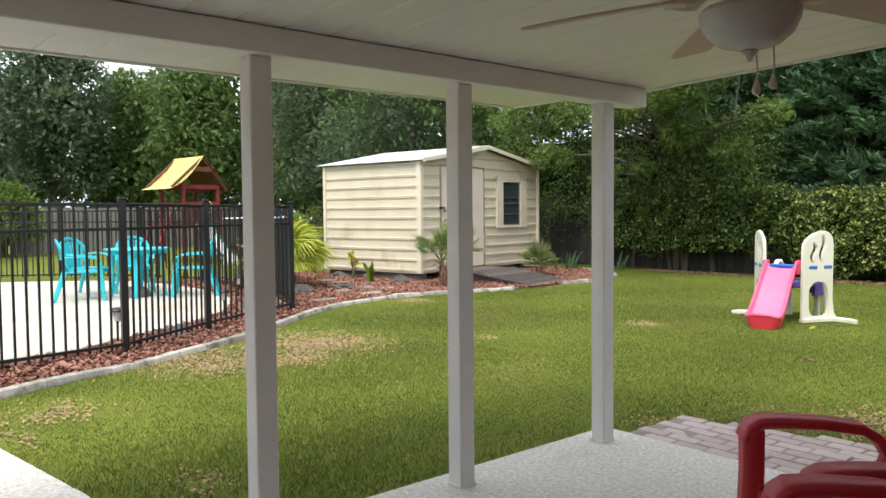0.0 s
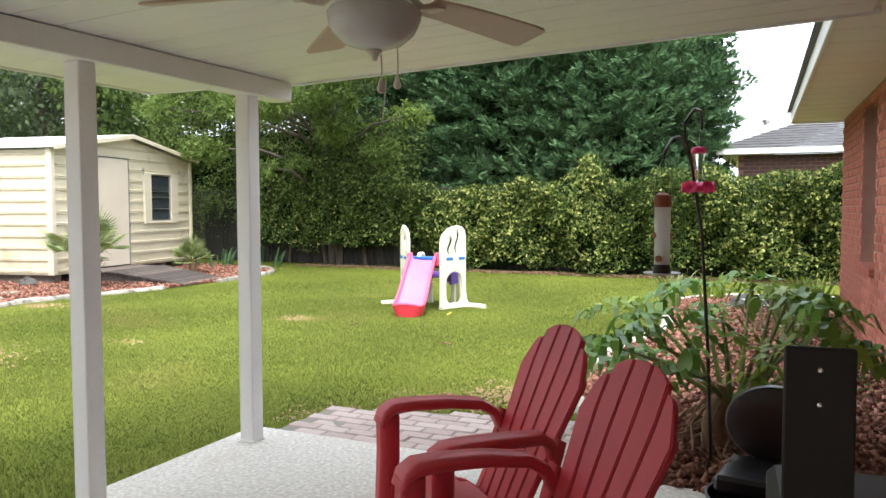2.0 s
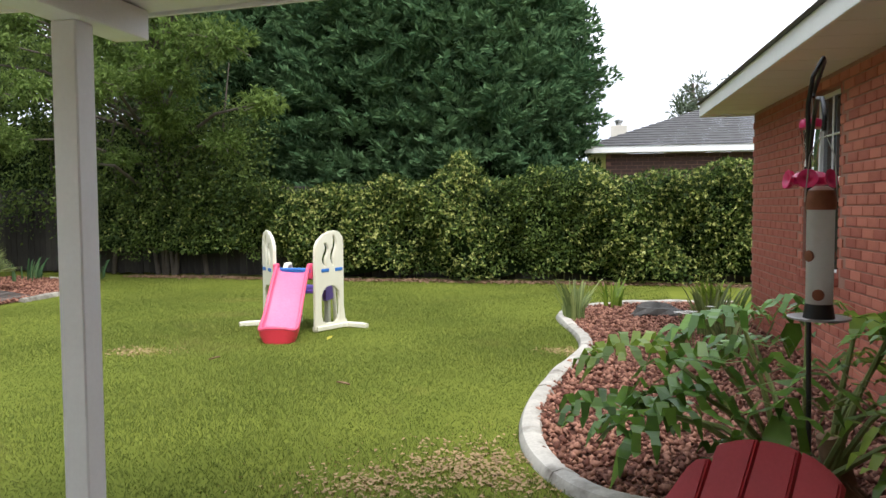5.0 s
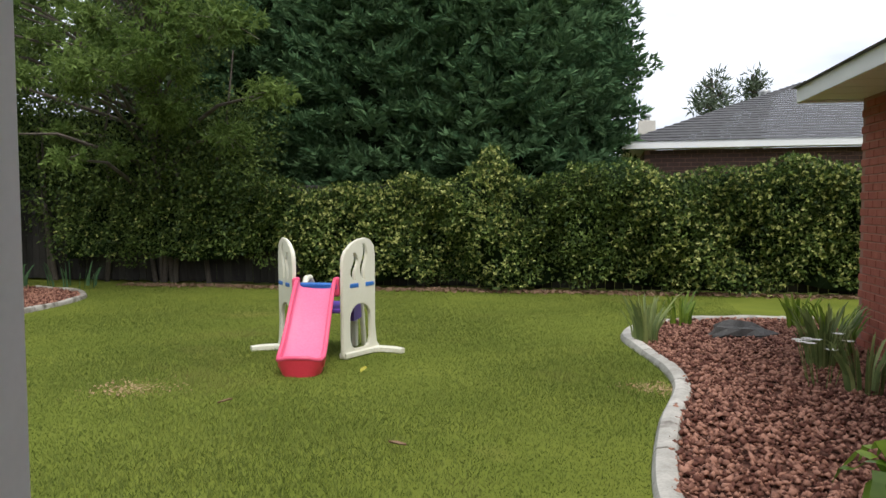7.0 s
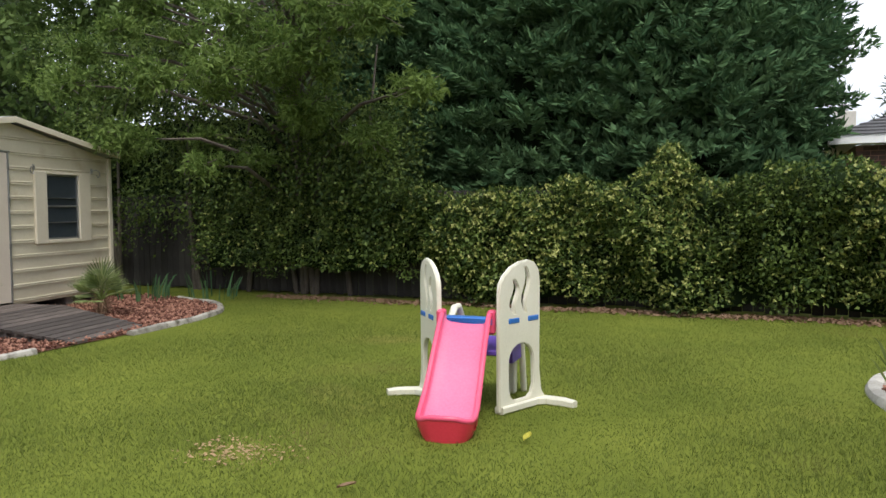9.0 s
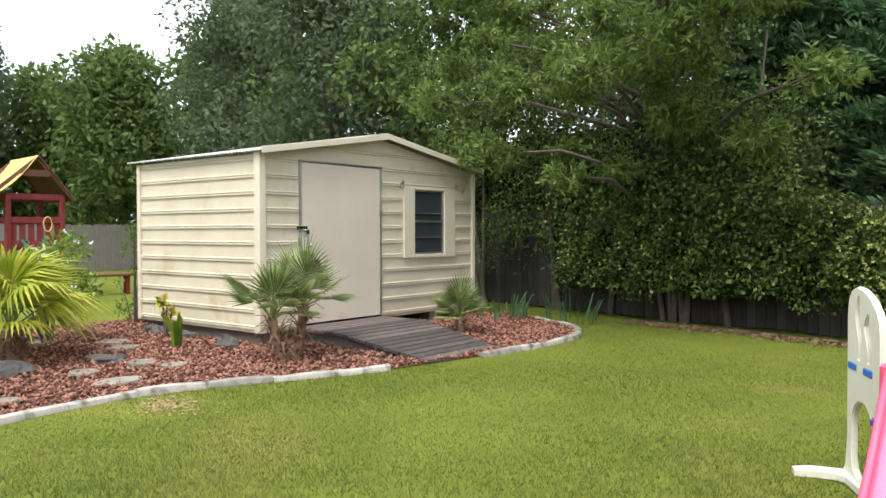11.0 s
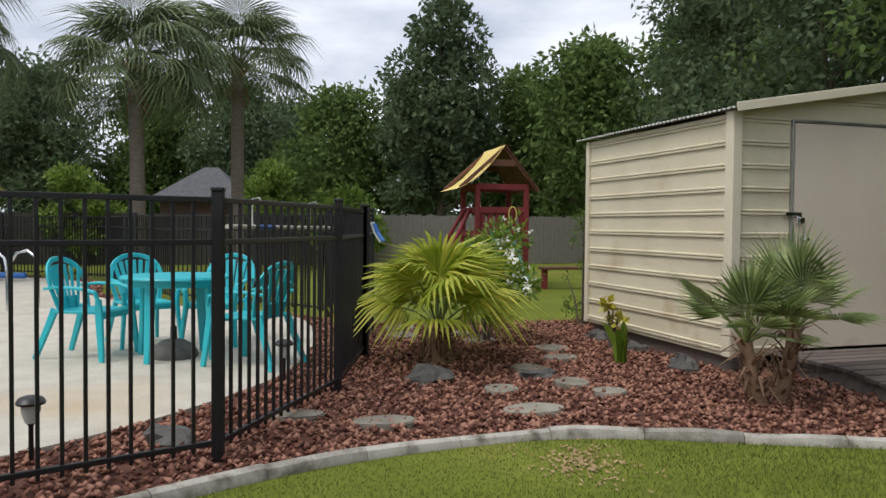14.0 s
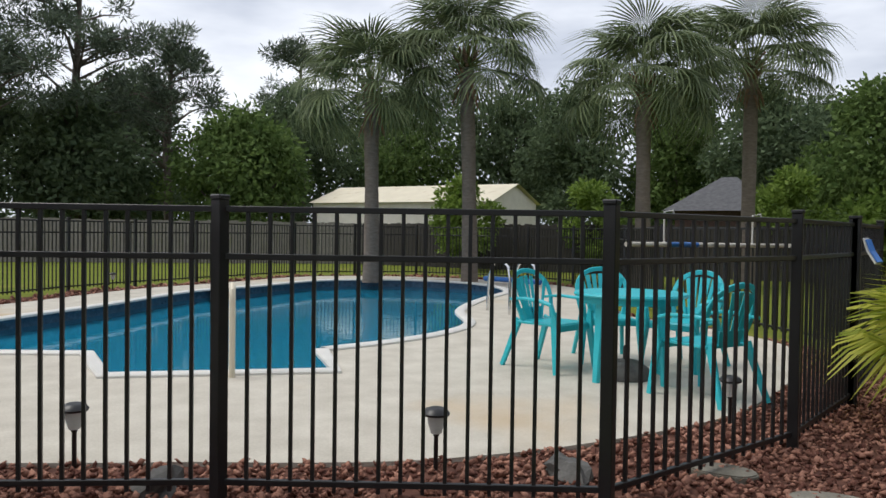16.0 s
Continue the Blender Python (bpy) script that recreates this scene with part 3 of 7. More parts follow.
for z in (0.45, 0.95, 1.6, 2.05):
    part("hinge", Build().box((2.095, -0.012, z), (2.135, 0.0, z + 0.08), 0.003), DULL_STEEL, door)
win = new("window")
win.parent = shed
wf = Build()
for lo, hi in (((2.62, -0.012, 1.0), (2.86, 0.03, 2.05)), ((3.57, -0.012, 1.0), (3.84, 0.03, 2.05)), ((2.861, -0.012, 1.0), (3.569, 0.03, 1.055)), ((2.861, -0.012, 2.015), (3.569, 0.03, 2.05))):
    wf.box(lo, hi, 0.006)
part("window_surround", wf, SHED_TRIM, win)
part("pane", Build().box((2.862, 0.035, 1.056), (3.568, 0.042, 2.014)), WINDOW_GLASS, win)
bars = Build()
for z, h in ((1.05, 0.03), (1.3, 0.012), (1.53, 0.03), (1.66, 0.012), (1.99, 0.03)):
    bars.box((2.862, 0.01, z), (3.568, 0.034, z + h), 0.003)
bars.box((2.862, 0.008, 1.056), (2.885, 0.036, 2.014), 0.003).box((3.545, 0.008, 1.056), (3.568, 0.036, 2.014), 0.003)
part("sash", bars, DULL_STEEL, win)
for sx, bx in ((-1, 2.6), (1, 3.88)):
    br = Build().tube([(bx, -0.01, 2.1), (bx + sx * 0.05, -0.05, 2.12), (bx + sx * 0.12, -0.06, 2.09), (bx + sx * 0.13, -0.06, 2.03), (bx + sx * 0.08, -0.06, 2.0), (bx + sx * 0.06, -0.055, 2.04)], 0.008, 6)
    br.box((bx - 0.02, -0.012, 2.06), (bx + 0.02, -0.001, 2.14), 0.004)
    part("shutter_bracket", br, DULL_STEEL, win)
# roof: corrugated sheets with fascia boards at the gable
for side in (0, 1):
    x_lo, x_hi = (-0.07, MID) if side == 0 else (SW + 0.07, MID)
    z_lo = SZ1 + 0.05 - 0.02
    rows_r = []
    for k in range(181):
        y = -0.12 + (SD + 0.26) * k / 180
        w = 0.007 * math.cos(k * math.pi / 2)
        rows_r.append([(x_lo, y, z_lo + w), (x_hi, y, PEAK + 0.06 + w)])
    sheet = Build().sheet(rows_r)
    n0 = len(sheet.v)
    sheet.sheet([[(x, y, z - 0.007) for x, y, z in row] for row in rows_r])
    sheet.smooth = True
    part("roof_sheet", sheet, ROOF_TIN, shed, "corrugated metal roof sheet")
    dx, dz = x_hi - x_lo, PEAK + 0.02 - z_lo
    a = math.degrees(math.atan2(dz, dx)) if side == 0 else 180 - math.degrees(math.atan2(dz, -dx))
    ln = math.hypot(dx, dz)
    part("gable_fascia", Build().box((0, -0.14, -0.045), (ln, -0.122, 0.035), 0.005, Matrix.Translation((x_lo, 0, z_lo)) @ Matrix.Rotation(-radians(a), 4, "Y")), SHED_TRIM, shed)
base = Build()
for x in (0.1, 1.1, 2.2, 3.3, SW - 0.25):
    base.box((x, 0.08, -0.02), (x + 0.18, SD - 0.05, SZ0), 0.01)
part("skid", base, DARK_WOOD, shed)

# ramp
ramp = thing("wooden_ramp", SHED, "weathered dark timber ramp up to the shed door", "ramp")
part("stringer", Build().add([(0.56, -0.02, 0.0), (0.56, -0.02, 0.165), (0.56, -0.8, 0.165), (0.38, -2.26, 0.005), (0.62, -0.02, 0.0), (0.62, -0.02, 0.165), (0.62, -0.8, 0.165), (0.44, -2.26, 0.005)],
                             [(0, 1, 2, 3), (7, 6, 5, 4), (1, 5, 6, 2), (2, 6, 7, 3), (0, 4, 5, 1)]), DARK_WOOD, ramp)
part("stringer", Build().add([(2.0, -0.02, 0.0), (2.0, -0.02, 0.165), (2.0, -0.8, 0.165), (1.5, -2.26, 0.005), (2.06, -0.02, 0.0), (2.06, -0.02, 0.165), (2.06, -0.8, 0.165), (1.56, -2.26, 0.005)],
                             [(0, 1, 2, 3), (7, 6, 5, 4), (1, 5, 6, 2), (2, 6, 7, 3), (0, 4, 5, 1)]), DARK_WOOD, ramp)
for k in range(16):
    y0, y1 = -0.02 - 0.144 * k, -0.02 - 0.144 * k - 0.122

    def top(y):
        return 0.172 if y > -0.8 else 0.172 - (-0.8 - y) / 1.5 * 0.158

    def right(y):
        return 2.12 - 0.5 * max(0.0, (-0.8 - y)) / 1.46
    j = random.uniform(-0.015, 0.015)
    x0, x1 = 0.47 + j - 0.13 * max(0.0, -0.8 - (y0 + y1) / 2) / 1.46, right((y0 + y1) / 2) + j
    za, zb = top(y0), top(y1)
    t = 0.03
    pl = Build().add([(x0, y0, za), (x1, y0, za), (x1, y1, zb), (x0, y1, zb), (x0, y0, za + t), (x1, y0, za + t), (x1, y1, zb + t), (x0, y1, zb + t)],
                     [(0, 1, 2, 3), (7, 6, 5, 4), (0, 4, 5, 1), (1, 5, 6, 2), (2, 6, 7, 3), (3, 7, 4, 0)])
    part("plank", pl, DARK_WOOD, ramp)


# ---- things on the patio ----
RED_PLASTIC = material("red_resin", (0.5, 0.03, 0.048), (0.6, 0.05, 0.07), 3, 0.42, 0.06, 120, stain=(0.24, 0.04, 0.04), stain_at=0.68)
BLACK_ENAMEL = material("black_enamel", (0.008, 0.008, 0.009), (0.018, 0.018, 0.019), 4, 0.3, 0.03, 60)
MATT_BLACK = material("matt_black_panel", (0.008, 0.008, 0.008), (0.016, 0.016, 0.016), 4, 0.6, 0.08, 70)
IVORY = material("ivory_plastic", (0.64, 0.62, 0.5), (0.76, 0.74, 0.62), 3, 0.5, 0.05, 60, stain=(0.5, 0.46, 0.33), stain_at=0.66)
PINK = material("pink_plastic", (0.7, 0.13, 0.25), (0.79, 0.2, 0.34), 2, 0.4, 0.03, 60, gloss=0.4)
ROSE = material("rose_plastic", (0.72, 0.07, 0.16), (0.8, 0.12, 0.22), 2, 0.35, 0.03, 60)
PINK_RED = material("coral_plastic", (0.68, 0.035, 0.07), (0.78, 0.06, 0.1), 2, 0.35, 0.03, 60)
BLUE = material("blue_plastic", (0.02, 0.12, 0.42), (0.04, 0.18, 0.52), 3, 0.4, 0.03, 60)
PURPLE = material("purple_plastic", (0.1, 0.05, 0.3), (0.15, 0.08, 0.4), 3, 0.4, 0.03, 60)
TURQ = material("turquoise_resin", (0.015, 0.38, 0.44), (0.03, 0.5, 0.56), 3, 0.4, 0.04, 60)
FAN_WHITE = material("fan_enamel", (0.55, 0.5, 0.42), (0.64, 0.59, 0.5), 3, 0.4, 0.02, 40)
FAN_BLADE = material("fan_blade", (0.52, 0.42, 0.32), (0.6, 0.5, 0.39), 3, 0.5, 0.03, 40)
FROSTED = material("frosted_glass", (0.5, 0.53, 0.5), (0.58, 0.6, 0.57), 3, 0.25, 0.02, 30)
HOT_PINK = material("hot_pink_plastic", (0.7, 0.02, 0.14), (0.8, 0.04, 0.2), 3, 0.35, 0.0, 30)
COPPER = material("rusty_copper", (0.2, 0.07, 0.035), (0.34, 0.13, 0.07), 9, 0.55, 0.1, 60, metal=0.4)
SEED_TUBE = material("cloudy_tube", (0.72, 0.73, 0.7), (0.82, 0.83, 0.8), 5, 0.3, 0.05, 60, through_light=0.5)
CLEAR = glass_material("clear_glass", (0.93, 0.96, 0.94))
YELLOW_TARP = material("yellow_canvas", (0.6, 0.46, 0.12), (0.72, 0.58, 0.2), 3, 0.8, 0.2, 40)
RED_WOOD = material("red_stained_wood", (0.14, 0.014, 0.018), (0.24, 0.03, 0.032), 4, 0.7, 0.3, 60, stretch=(1, 1, 0.2))
BROWN_WOOD = material("brown_stained_wood", (0.09, 0.035, 0.02), (0.17, 0.07, 0.04), 4, 0.7, 0.3, 60)
GREEN_PLASTIC = material("green_plastic", (0.01, 0.1, 0.08), (0.02, 0.16, 0.12), 3, 0.4, 0.0, 30)
CREAM_SIDING = material("cream_siding", (0.6, 0.57, 0.5), (0.72, 0.69, 0.62), 3, 0.7, 0.2, 20)


def rounded(w, h, r_top, n=6):
    """An outline with a round top, from its lower left corner."""
    pts = [(-w / 2, 0)]
    for k in range(n + 1):
        a = math.pi - math.pi / 2 * k / n
        pts.append((-w / 2 + r_top + r_top * math.cos(a), h - r_top + r_top * math.sin(a)))
    for k in range(n + 1):
        a = math.pi / 2 - math.pi / 2 * k / n
        pts.append((w / 2 - r_top + r_top * math.cos(a), h - r_top + r_top * math.sin(a)))
    pts.append((w / 2, 0))
    return pts


def strip(b, pts, width, thick, normal_up=(0, 0, 1)):
    """A flat bar of some width along points, its faces square to its run; width may change along it."""
    pts = [Vector(p) for p in pts]
    ws = width if hasattr(width, "__len__") else [width] * len(pts)
    rows_s = []
    side = None
    for i, p in enumerate(pts):
        d = (pts[min(i + 1, len(pts) - 1)] - pts[max(i - 1, 0)]).normalized()
        side = d.cross(Vector(normal_up))
        side = side.normalized() if side.length > 1e-3 else Vector((1, 0, 0))
        up = side.cross(d).normalized()
        w, t = ws[i] / 2, thick / 2
        c = min(0.3 * t, 0.006) + 0.002
        rows_s.append([p + side * sx + up * sz for sx, sz in ((-w, -t + c), (-w, t - c), (-w + c, t), (w - c, t), (w, t - c), (w, -t + c), (w - c, -t), (-w + c, -t))])
    n0 = 8
    b.sheet(rows_s, True)
    b.add(rows_s[0], [tuple(range(n0))])
    b.add(rows_s[-1], [tuple(range(n0 - 1, -1, -1))])
    return b


def ribbon(b, pts, widths, thick):
    """A moulded band that runs fore and aft and up and down, its width kept along x, with rounded edges."""
    pts = [Vector(p) for p in pts]
    rows_s = []
    for i, p in enumerate(pts):
        d = (pts[min(i + 1, len(pts) - 1)] - pts[max(i - 1, 0)]).normalized()
        up = Vector((1, 0, 0)).cross(d).normalized()
        w, t = widths[i] / 2, thick / 2
        rows_s.append([p + Vector((w * cx, 0, 0)) + up * t * cz for cx, cz in ((-1, -0.3), (-1, 0.3), (-0.86, 0.8), (-0.6, 1), (0.6, 1), (0.86, 0.8), (1, 0.3), (1, -0.3), (0.86, -0.8), (0.6, -1), (-0.6, -1), (-0.86, -0.8))])
    b.sheet(rows_s, True)
    b.add(rows_s[0], [tuple(range(12))]).add(rows_s[-1], [tuple(range(11, -1, -1))])
    b.smooth = True
    return b


def adirondack():
    ch = thing("adirondack_chair", pose(0, 0, 0), "dark red resin adirondack chair with slatted back", "chair", "red patio chairs")
    # moulded back: five slats that follow one rounded outline, the outer two ending lower
    lean = Matrix.Translation((0, -0.03, 0.20)) @ Matrix.Rotation(radians(33), 4, "X")

    def half_wide(h):
        return float(np.interp(h, (0.0, 0.2, 0.42, 0.6, 0.7, 0.8), (0.2, 0.205, 0.24, 0.27, 0.272, 0.255)))

    for k in range(5):
        f0, f1 = (-1.0 + 0.4 * k), (-0.6 + 0.4 * k)
        gap = 0.004

        def height_at(f):
            if k in (0, 4):
                u = (abs(f) - 0.6) / 0.4
                return 0.735 - 0.02 * u - 0.115 * max(0.0, u - 0.25) ** 1.8 / 0.75 ** 1.8
            return 0.805 - 0.12 * abs(f) ** 2.2

        b = Build()
        for inset, lo, hi in ((0.0, -0.009, 0.014), (0.005, -0.014, -0.0091)):
            left_side = [(half_wide(h) * f0 + gap + inset, h) for h in np.linspace(inset, height_at(f0) - inset, 8)]
            right_side = [(half_wide(h) * f1 - gap - inset, h) for h in np.linspace(height_at(f1) - inset, inset, 8)]
            crest = [(half_wide(0.75) * (f0 + (f1 - f0) * q / 6) + (gap + inset) * (1 - q / 3), height_at(f0 + (f1 - f0) * q / 6) - inset) for q in range(1, 6)]
            b.slab(left_side + crest + right_side, lo, hi, lean @ Matrix.Rotation(radians(90), 4, "X"))
        part("back_slat", b, RED_PLASTIC, ch)
    for z, w in ((0.02, 0.38), (0.24, 0.4), (0.58, 0.5)):
        part("back_rail", Build().box((-w / 2, -0.032, z), (w / 2, -0.0145, z + 0.05), 0.006, lean), RED_PLASTIC, ch)
    # seat of slats running across, curving down to the back
    for k in range(5):
        y = 0.36 - 0.105 * k
        z = 0.36 - 0.028 * k - (0.02 if k == 0 else 0)
        part("seat_slat", Build().box((-0.25, y - 0.049, z - 0.02), (0.25, y + 0.049, z), 0.008, Matrix.Translation((0, 0, 0)) @ pose(0, 0, 0, 3)), RED_PLASTIC, ch)
    part("front_apron", Build().box((-0.27, 0.385, 0.2), (0.27, 0.415, 0.345), 0.012), RED_PLASTIC, ch)
    for s in (-1, 1):
        arm = ribbon(Build(), [(s * 0.245, -0.21, 0.47), (s * 0.265, -0.17, 0.53), (s * 0.29, -0.1, 0.56), (s * 0.318, 0.08, 0.572), (s * 0.33, 0.3, 0.575), (s * 0.332, 0.4, 0.57), (s * 0.33, 0.45, 0.55), (s * 0.328, 0.475, 0.51)],
                     [0.06, 0.075, 0.09, 0.115, 0.13, 0.135, 0.13, 0.115], 0.042)
        part("armrest", arm, RED_PLASTIC, ch)
        leg = ribbon(Build(), [(s * 0.328, 0.425, 0.545), (s * 0.325, 0.425, 0.4), (s * 0.318, 0.44, 0.2), (s * 0.31, 0.46, 0.0)], [0.11, 0.1, 0.09, 0.085], 0.11)
        part("front_leg", leg, RED_PLASTIC, ch)
        rear = strip(Build(), [(s * 0.285, 0.42, 0.31), (s * 0.285, 0.0, 0.22), (s * 0.28, -0.32, 0.06), (s * 0.28, -0.4, 0.0)], [0.05, 0.05, 0.05, 0.05], 0.11, (0, 0, 1))
        part("side_rail", rear, RED_PLASTIC, ch)
        up = strip(Build(), [(s * 0.262, -0.24, 0.535), (s * 0.262, -0.14, 0.3), (s * 0.262, -0.06, 0.18)], [0.045, 0.05, 0.05], 0.05, (1, 0, 0))
        part("back_post", up, RED_PLASTIC, ch)
    return ch


chair = adirondack()
chair.matrix_basis = pose(1.802, -0.95, 0.022, 0, 0, 136) @ Matrix.Diagonal((0.82, 0.68, 1.0, 1))
copy_thing(chair, pose(2.175, -1.498, 0.022, 0, 0, 136))


def grill():
    g = thing("kettle_grill", pose(2.68, -0.42, 0.022, 0, 0, -8), "small black grill with its oval lid tipped up", "grill")
    part("bowl", Build().lathe([(0.03, 0.1), (0.14, 0.11), (0.18, 0.16), (0.2, 0.2), (0.208, 0.24), (0.2, 0.24), (0.21, 0.17), (0.02, 0.13)], 28), BLACK_ENAMEL, g)
    lid = Build().lathe([(0.15, -0.004), (0.182, -0.006), (0.192, 0.004), (0.193, 0.02), (0.184, 0.036), (0.15, 0.048), (0.08, 0.056), (0.01, 0.058)], 36, Matrix.Translation((-0.01, 0.3, 0.44)) @ Matrix.Rotation(radians(84), 4, "X") @ Matrix.Diagonal((1, 0.81, 1, 1)))
    lid = part("lid", lid, BLACK_ENAMEL, g)
    for s in (-0.1, 0.09):
        part("hinge", Build().tube([(s, 0.24, 0.24), (s, 0.3, 0.26), (s, 0.3, 0.34)], 0.012, 8), BLACK_METAL, g)
    part("shelf", Build().box((-0.17, -0.06, 0.245), (0.25, 0.25, 0.31), 0.015), BLACK_ENAMEL, g)
    for k in range(3):
        a = 2 * math.pi * k / 3 + 0.6
        part("leg", Build().tube([(0.15 * math.cos(a), 0.15 * math.sin(a), 0.14), (0.25 * math.cos(a), 0.25 * math.sin(a), 0.0)], 0.011, 8), BLACK_METAL, g)
    return g


grill()
cab = thing("barbecue_cart", pose(2.89, -1.62, -0.018, 0, 0, 4), "black barbecue cart with bolted side panel", "barbecue")
part("side_panel", Build().box((-0.142, -0.02, 0.7), (-0.002, 0.0, 1.052), 0.006), MATT_BLACK, cab)
part("body", Build().box((-0.16, -0.02, 0.45), (0.16, 0.3, 0.699), 0.02), MATT_BLACK, cab)
for z in (1.004, 0.93):
    part("bolt", Build().lathe([(0.006, 0.0), (0.006, 0.003), (0.003, 0.006)], 10, Matrix.Translation((-0.072, -0.02, z)) @ Matrix.Rotation(radians(90), 4, "X")), CHROME, cab)
for x in (-0.12, 0.12):
    for y in (0.02, 0.27):
        part("leg", Build().box((x - 0.02, y - 0.02, 0.04), (x + 0.02, y + 0.02, 0.451), 0.004), BLACK_METAL, cab)
part("shelf", Build().box((-0.1, 0.04, 0.12), (0.1, 0.25, 0.14), 0.005), MATT_BLACK, cab)


def ceiling_fan():
    cx, cy, zc = 1.72, -1.6, 2.112
    f = thing("ceiling_fan", pose(cx, cy, zc, 0, 0, 0), "cream ceiling fan with frosted bowl light and pull chains", "ceiling fan")
    part("canopy", Build().lathe([(0.065, 0.0), (0.065, -0.02), (0.05, -0.05), (0.02, -0.06)], 20), FAN_WHITE, f)
    part("motor", Build().lathe([(0.03, -0.05), (0.09, -0.1), (0.115, -0.125), (0.115, -0.16), (0.085, -0.19), (0.05, -0.195)], 24), FAN_WHITE, f)
    part("switch_housing", Build().lathe([(0.05, -0.19), (0.055, -0.205), (0.055, -0.24), (0.065, -0.25), (0.095, -0.255)], 20), FAN_WHITE, f)
    part("bowl_shade", Build().lathe([(0.118, -0.245), (0.128, -0.258), (0.125, -0.28), (0.11, -0.312), (0.078, -0.34), (0.03, -0.355), (0.005, -0.357)], 28), FROSTED, f, "frosted glass bowl, unlit")
    part("finial", Build().lathe([(0.02, -0.352), (0.022, -0.36), (0.01, -0.372), (0.006, -0.385)], 12), FAN_WHITE, f)
    for k in range(5):
        a = radians(FAN_TURN + 72 * k)
        m = Matrix.Rotation(a, 4, "Z")
        br = Build()
        for s in (-1, 1):
            br.tube([m @ Vector(p) for p in ((0.09, s * 0.012, -0.185), (0.14, s * 0.03, -0.225), (0.17, s * 0.035, -0.22), (0.2, s * 0.02, -0.215))], 0.009, 8)
        br.box((0.16, -0.04, -0.222), (0.22, 0.04, -0.214), 0.003, m)
        part("blade_iron", br, FAN_WHITE, f)
        tilt = m @ Vector((0, 0.22, 1))
        run = [(r, 0, -0.212 - 0.03 * max(0.0, (r - 0.2) / 0.4) ** 1.4) for r in (0.18, 0.2, 0.3, 0.4, 0.5, 0.56, 0.59, 0.605)]
        part("blade", strip(Build(), [m @ Vector(p) for p in run], [0.09, 0.1, 0.115, 0.126, 0.136, 0.14, 0.138, 0.118], 0.008, tilt), FAN_BLADE, f)
    for x, y, lo in ((0.02, 0.0, -0.47), (0.0, 0.13, -0.44)):
        ch = part("pull_chain", Build().tube([(x, y, -0.3 if y else -0.37), (x + 0.003, y, lo + 0.06), (x, y, lo + 0.035)], 0.0022, 6), DULL_STEEL, f)
        part("pull_knob", Build().lathe([(0.002, lo + 0.04), (0.006, lo + 0.03), (0.012, lo + 0.008), (0.009, lo), (0.003, lo - 0.003)], 12, Matrix.Translation((x, y, 0))), FAN_WHITE, ch)


FAN_TURN = 136
ceiling_fan()

# shepherd hook with two feeders
hook = thing("shepherd_hook", pose(2.40, 0.62, 0), "black double shepherd hook stuck in the rock bed", "garden hook")
part("pole", Build().tube([(0.0, 0.0, 0.0), (-0.02, -0.04, 0.6), (-0.05, -0.12, 1.2), (-0.09, -0.26, 1.55), (-0.11, -0.33, 1.64), (-0.105, -0.36, 1.72), (-0.07, -0.33, 1.78), (-0.05, -0.26, 1.78), (-0.05, -0.18, 1.73), (-0.055, -0.165, 1.7), (-0.06, -0.18, 1.685)],
                     [0.009, 0.009, 0.008, 0.008, 0.007, 0.007, 0.007, 0.007, 0.007, 0.006, 0.005], 8), BLACK_METAL, hook)
part("side_arm", Build().tube([(-0.08, -0.24, 1.5), (-0.1, -0.36, 1.6), (-0.115, -0.46, 1.645), (-0.13, -0.57, 1.63), (-0.145, -0.66, 1.575), (-0.15, -0.68, 1.555), (-0.15, -0.67, 1.535)], 0.006, 8), BLACK_METAL, hook)
tube = thing("seed_feeder", pose(2.247, -0.055, 1.04), "cloudy tube bird feeder with rusty cap and tray", "bird feeder")
part("tube", Build().lathe([(0.033, 0.03), (0.034, 0.3)], 20), SEED_TUBE, tube)
part("cap", Build().lathe([(0.037, 0.29), (0.037, 0.315), (0.032, 0.34), (0.015, 0.352)], 20), COPPER, tube)
part("base", Build().lathe([(0.04, 0.0), (0.036, 0.03), (0.032, 0.05)], 20), BLACK_METAL, tube)
part("tray", Build().lathe([(0.03, 0.002), (0.075, 0.004), (0.078, 0.01), (0.075, 0.011), (0.03, 0.006)], 24), DULL_STEEL, tube)
for a, z in ((3.6, 0.17), (0.3, 0.17), (4.4, 0.07), (1.0, 0.07)):
    part("feed_port", Build().lathe([(0.015, 0.0), (0.015, 0.006), (0.008, 0.009)], 12, Matrix.Rotation(a, 4, "Z") @ Matrix.Translation((0.03, 0, z)) @ Matrix.Rotation(radians(90), 4, "Y")), COPPER, tube)
part("hanger", Build().tube([(-0.04, 0, 0.31), (-0.03, 0, 0.43), (0.0, 0.0, 0.5), (0.03, 0, 0.43), (0.04, 0, 0.31)], 0.0018, 6), DULL_STEEL, tube)
hum = thing("hummingbird_feeder", pose(2.335, 0.44, 1.40), "glass hummingbird feeder with hot pink flower base", "bird feeder")
part("bottle", Build().lathe([(0.022, 0.05), (0.024, 0.07), (0.02, 0.1), (0.028, 0.16), (0.034, 0.19)], 18), CLEAR, hum)
part("cap", Build().lathe([(0.034, 0.188), (0.036, 0.2), (0.03, 0.214), (0.012, 0.218)], 18), HOT_PINK, hum)
part("dish", Build().lathe([(0.02, 0.0), (0.055, 0.008), (0.058, 0.03), (0.04, 0.046), (0.02, 0.05)], 20), HOT_PINK, hum)
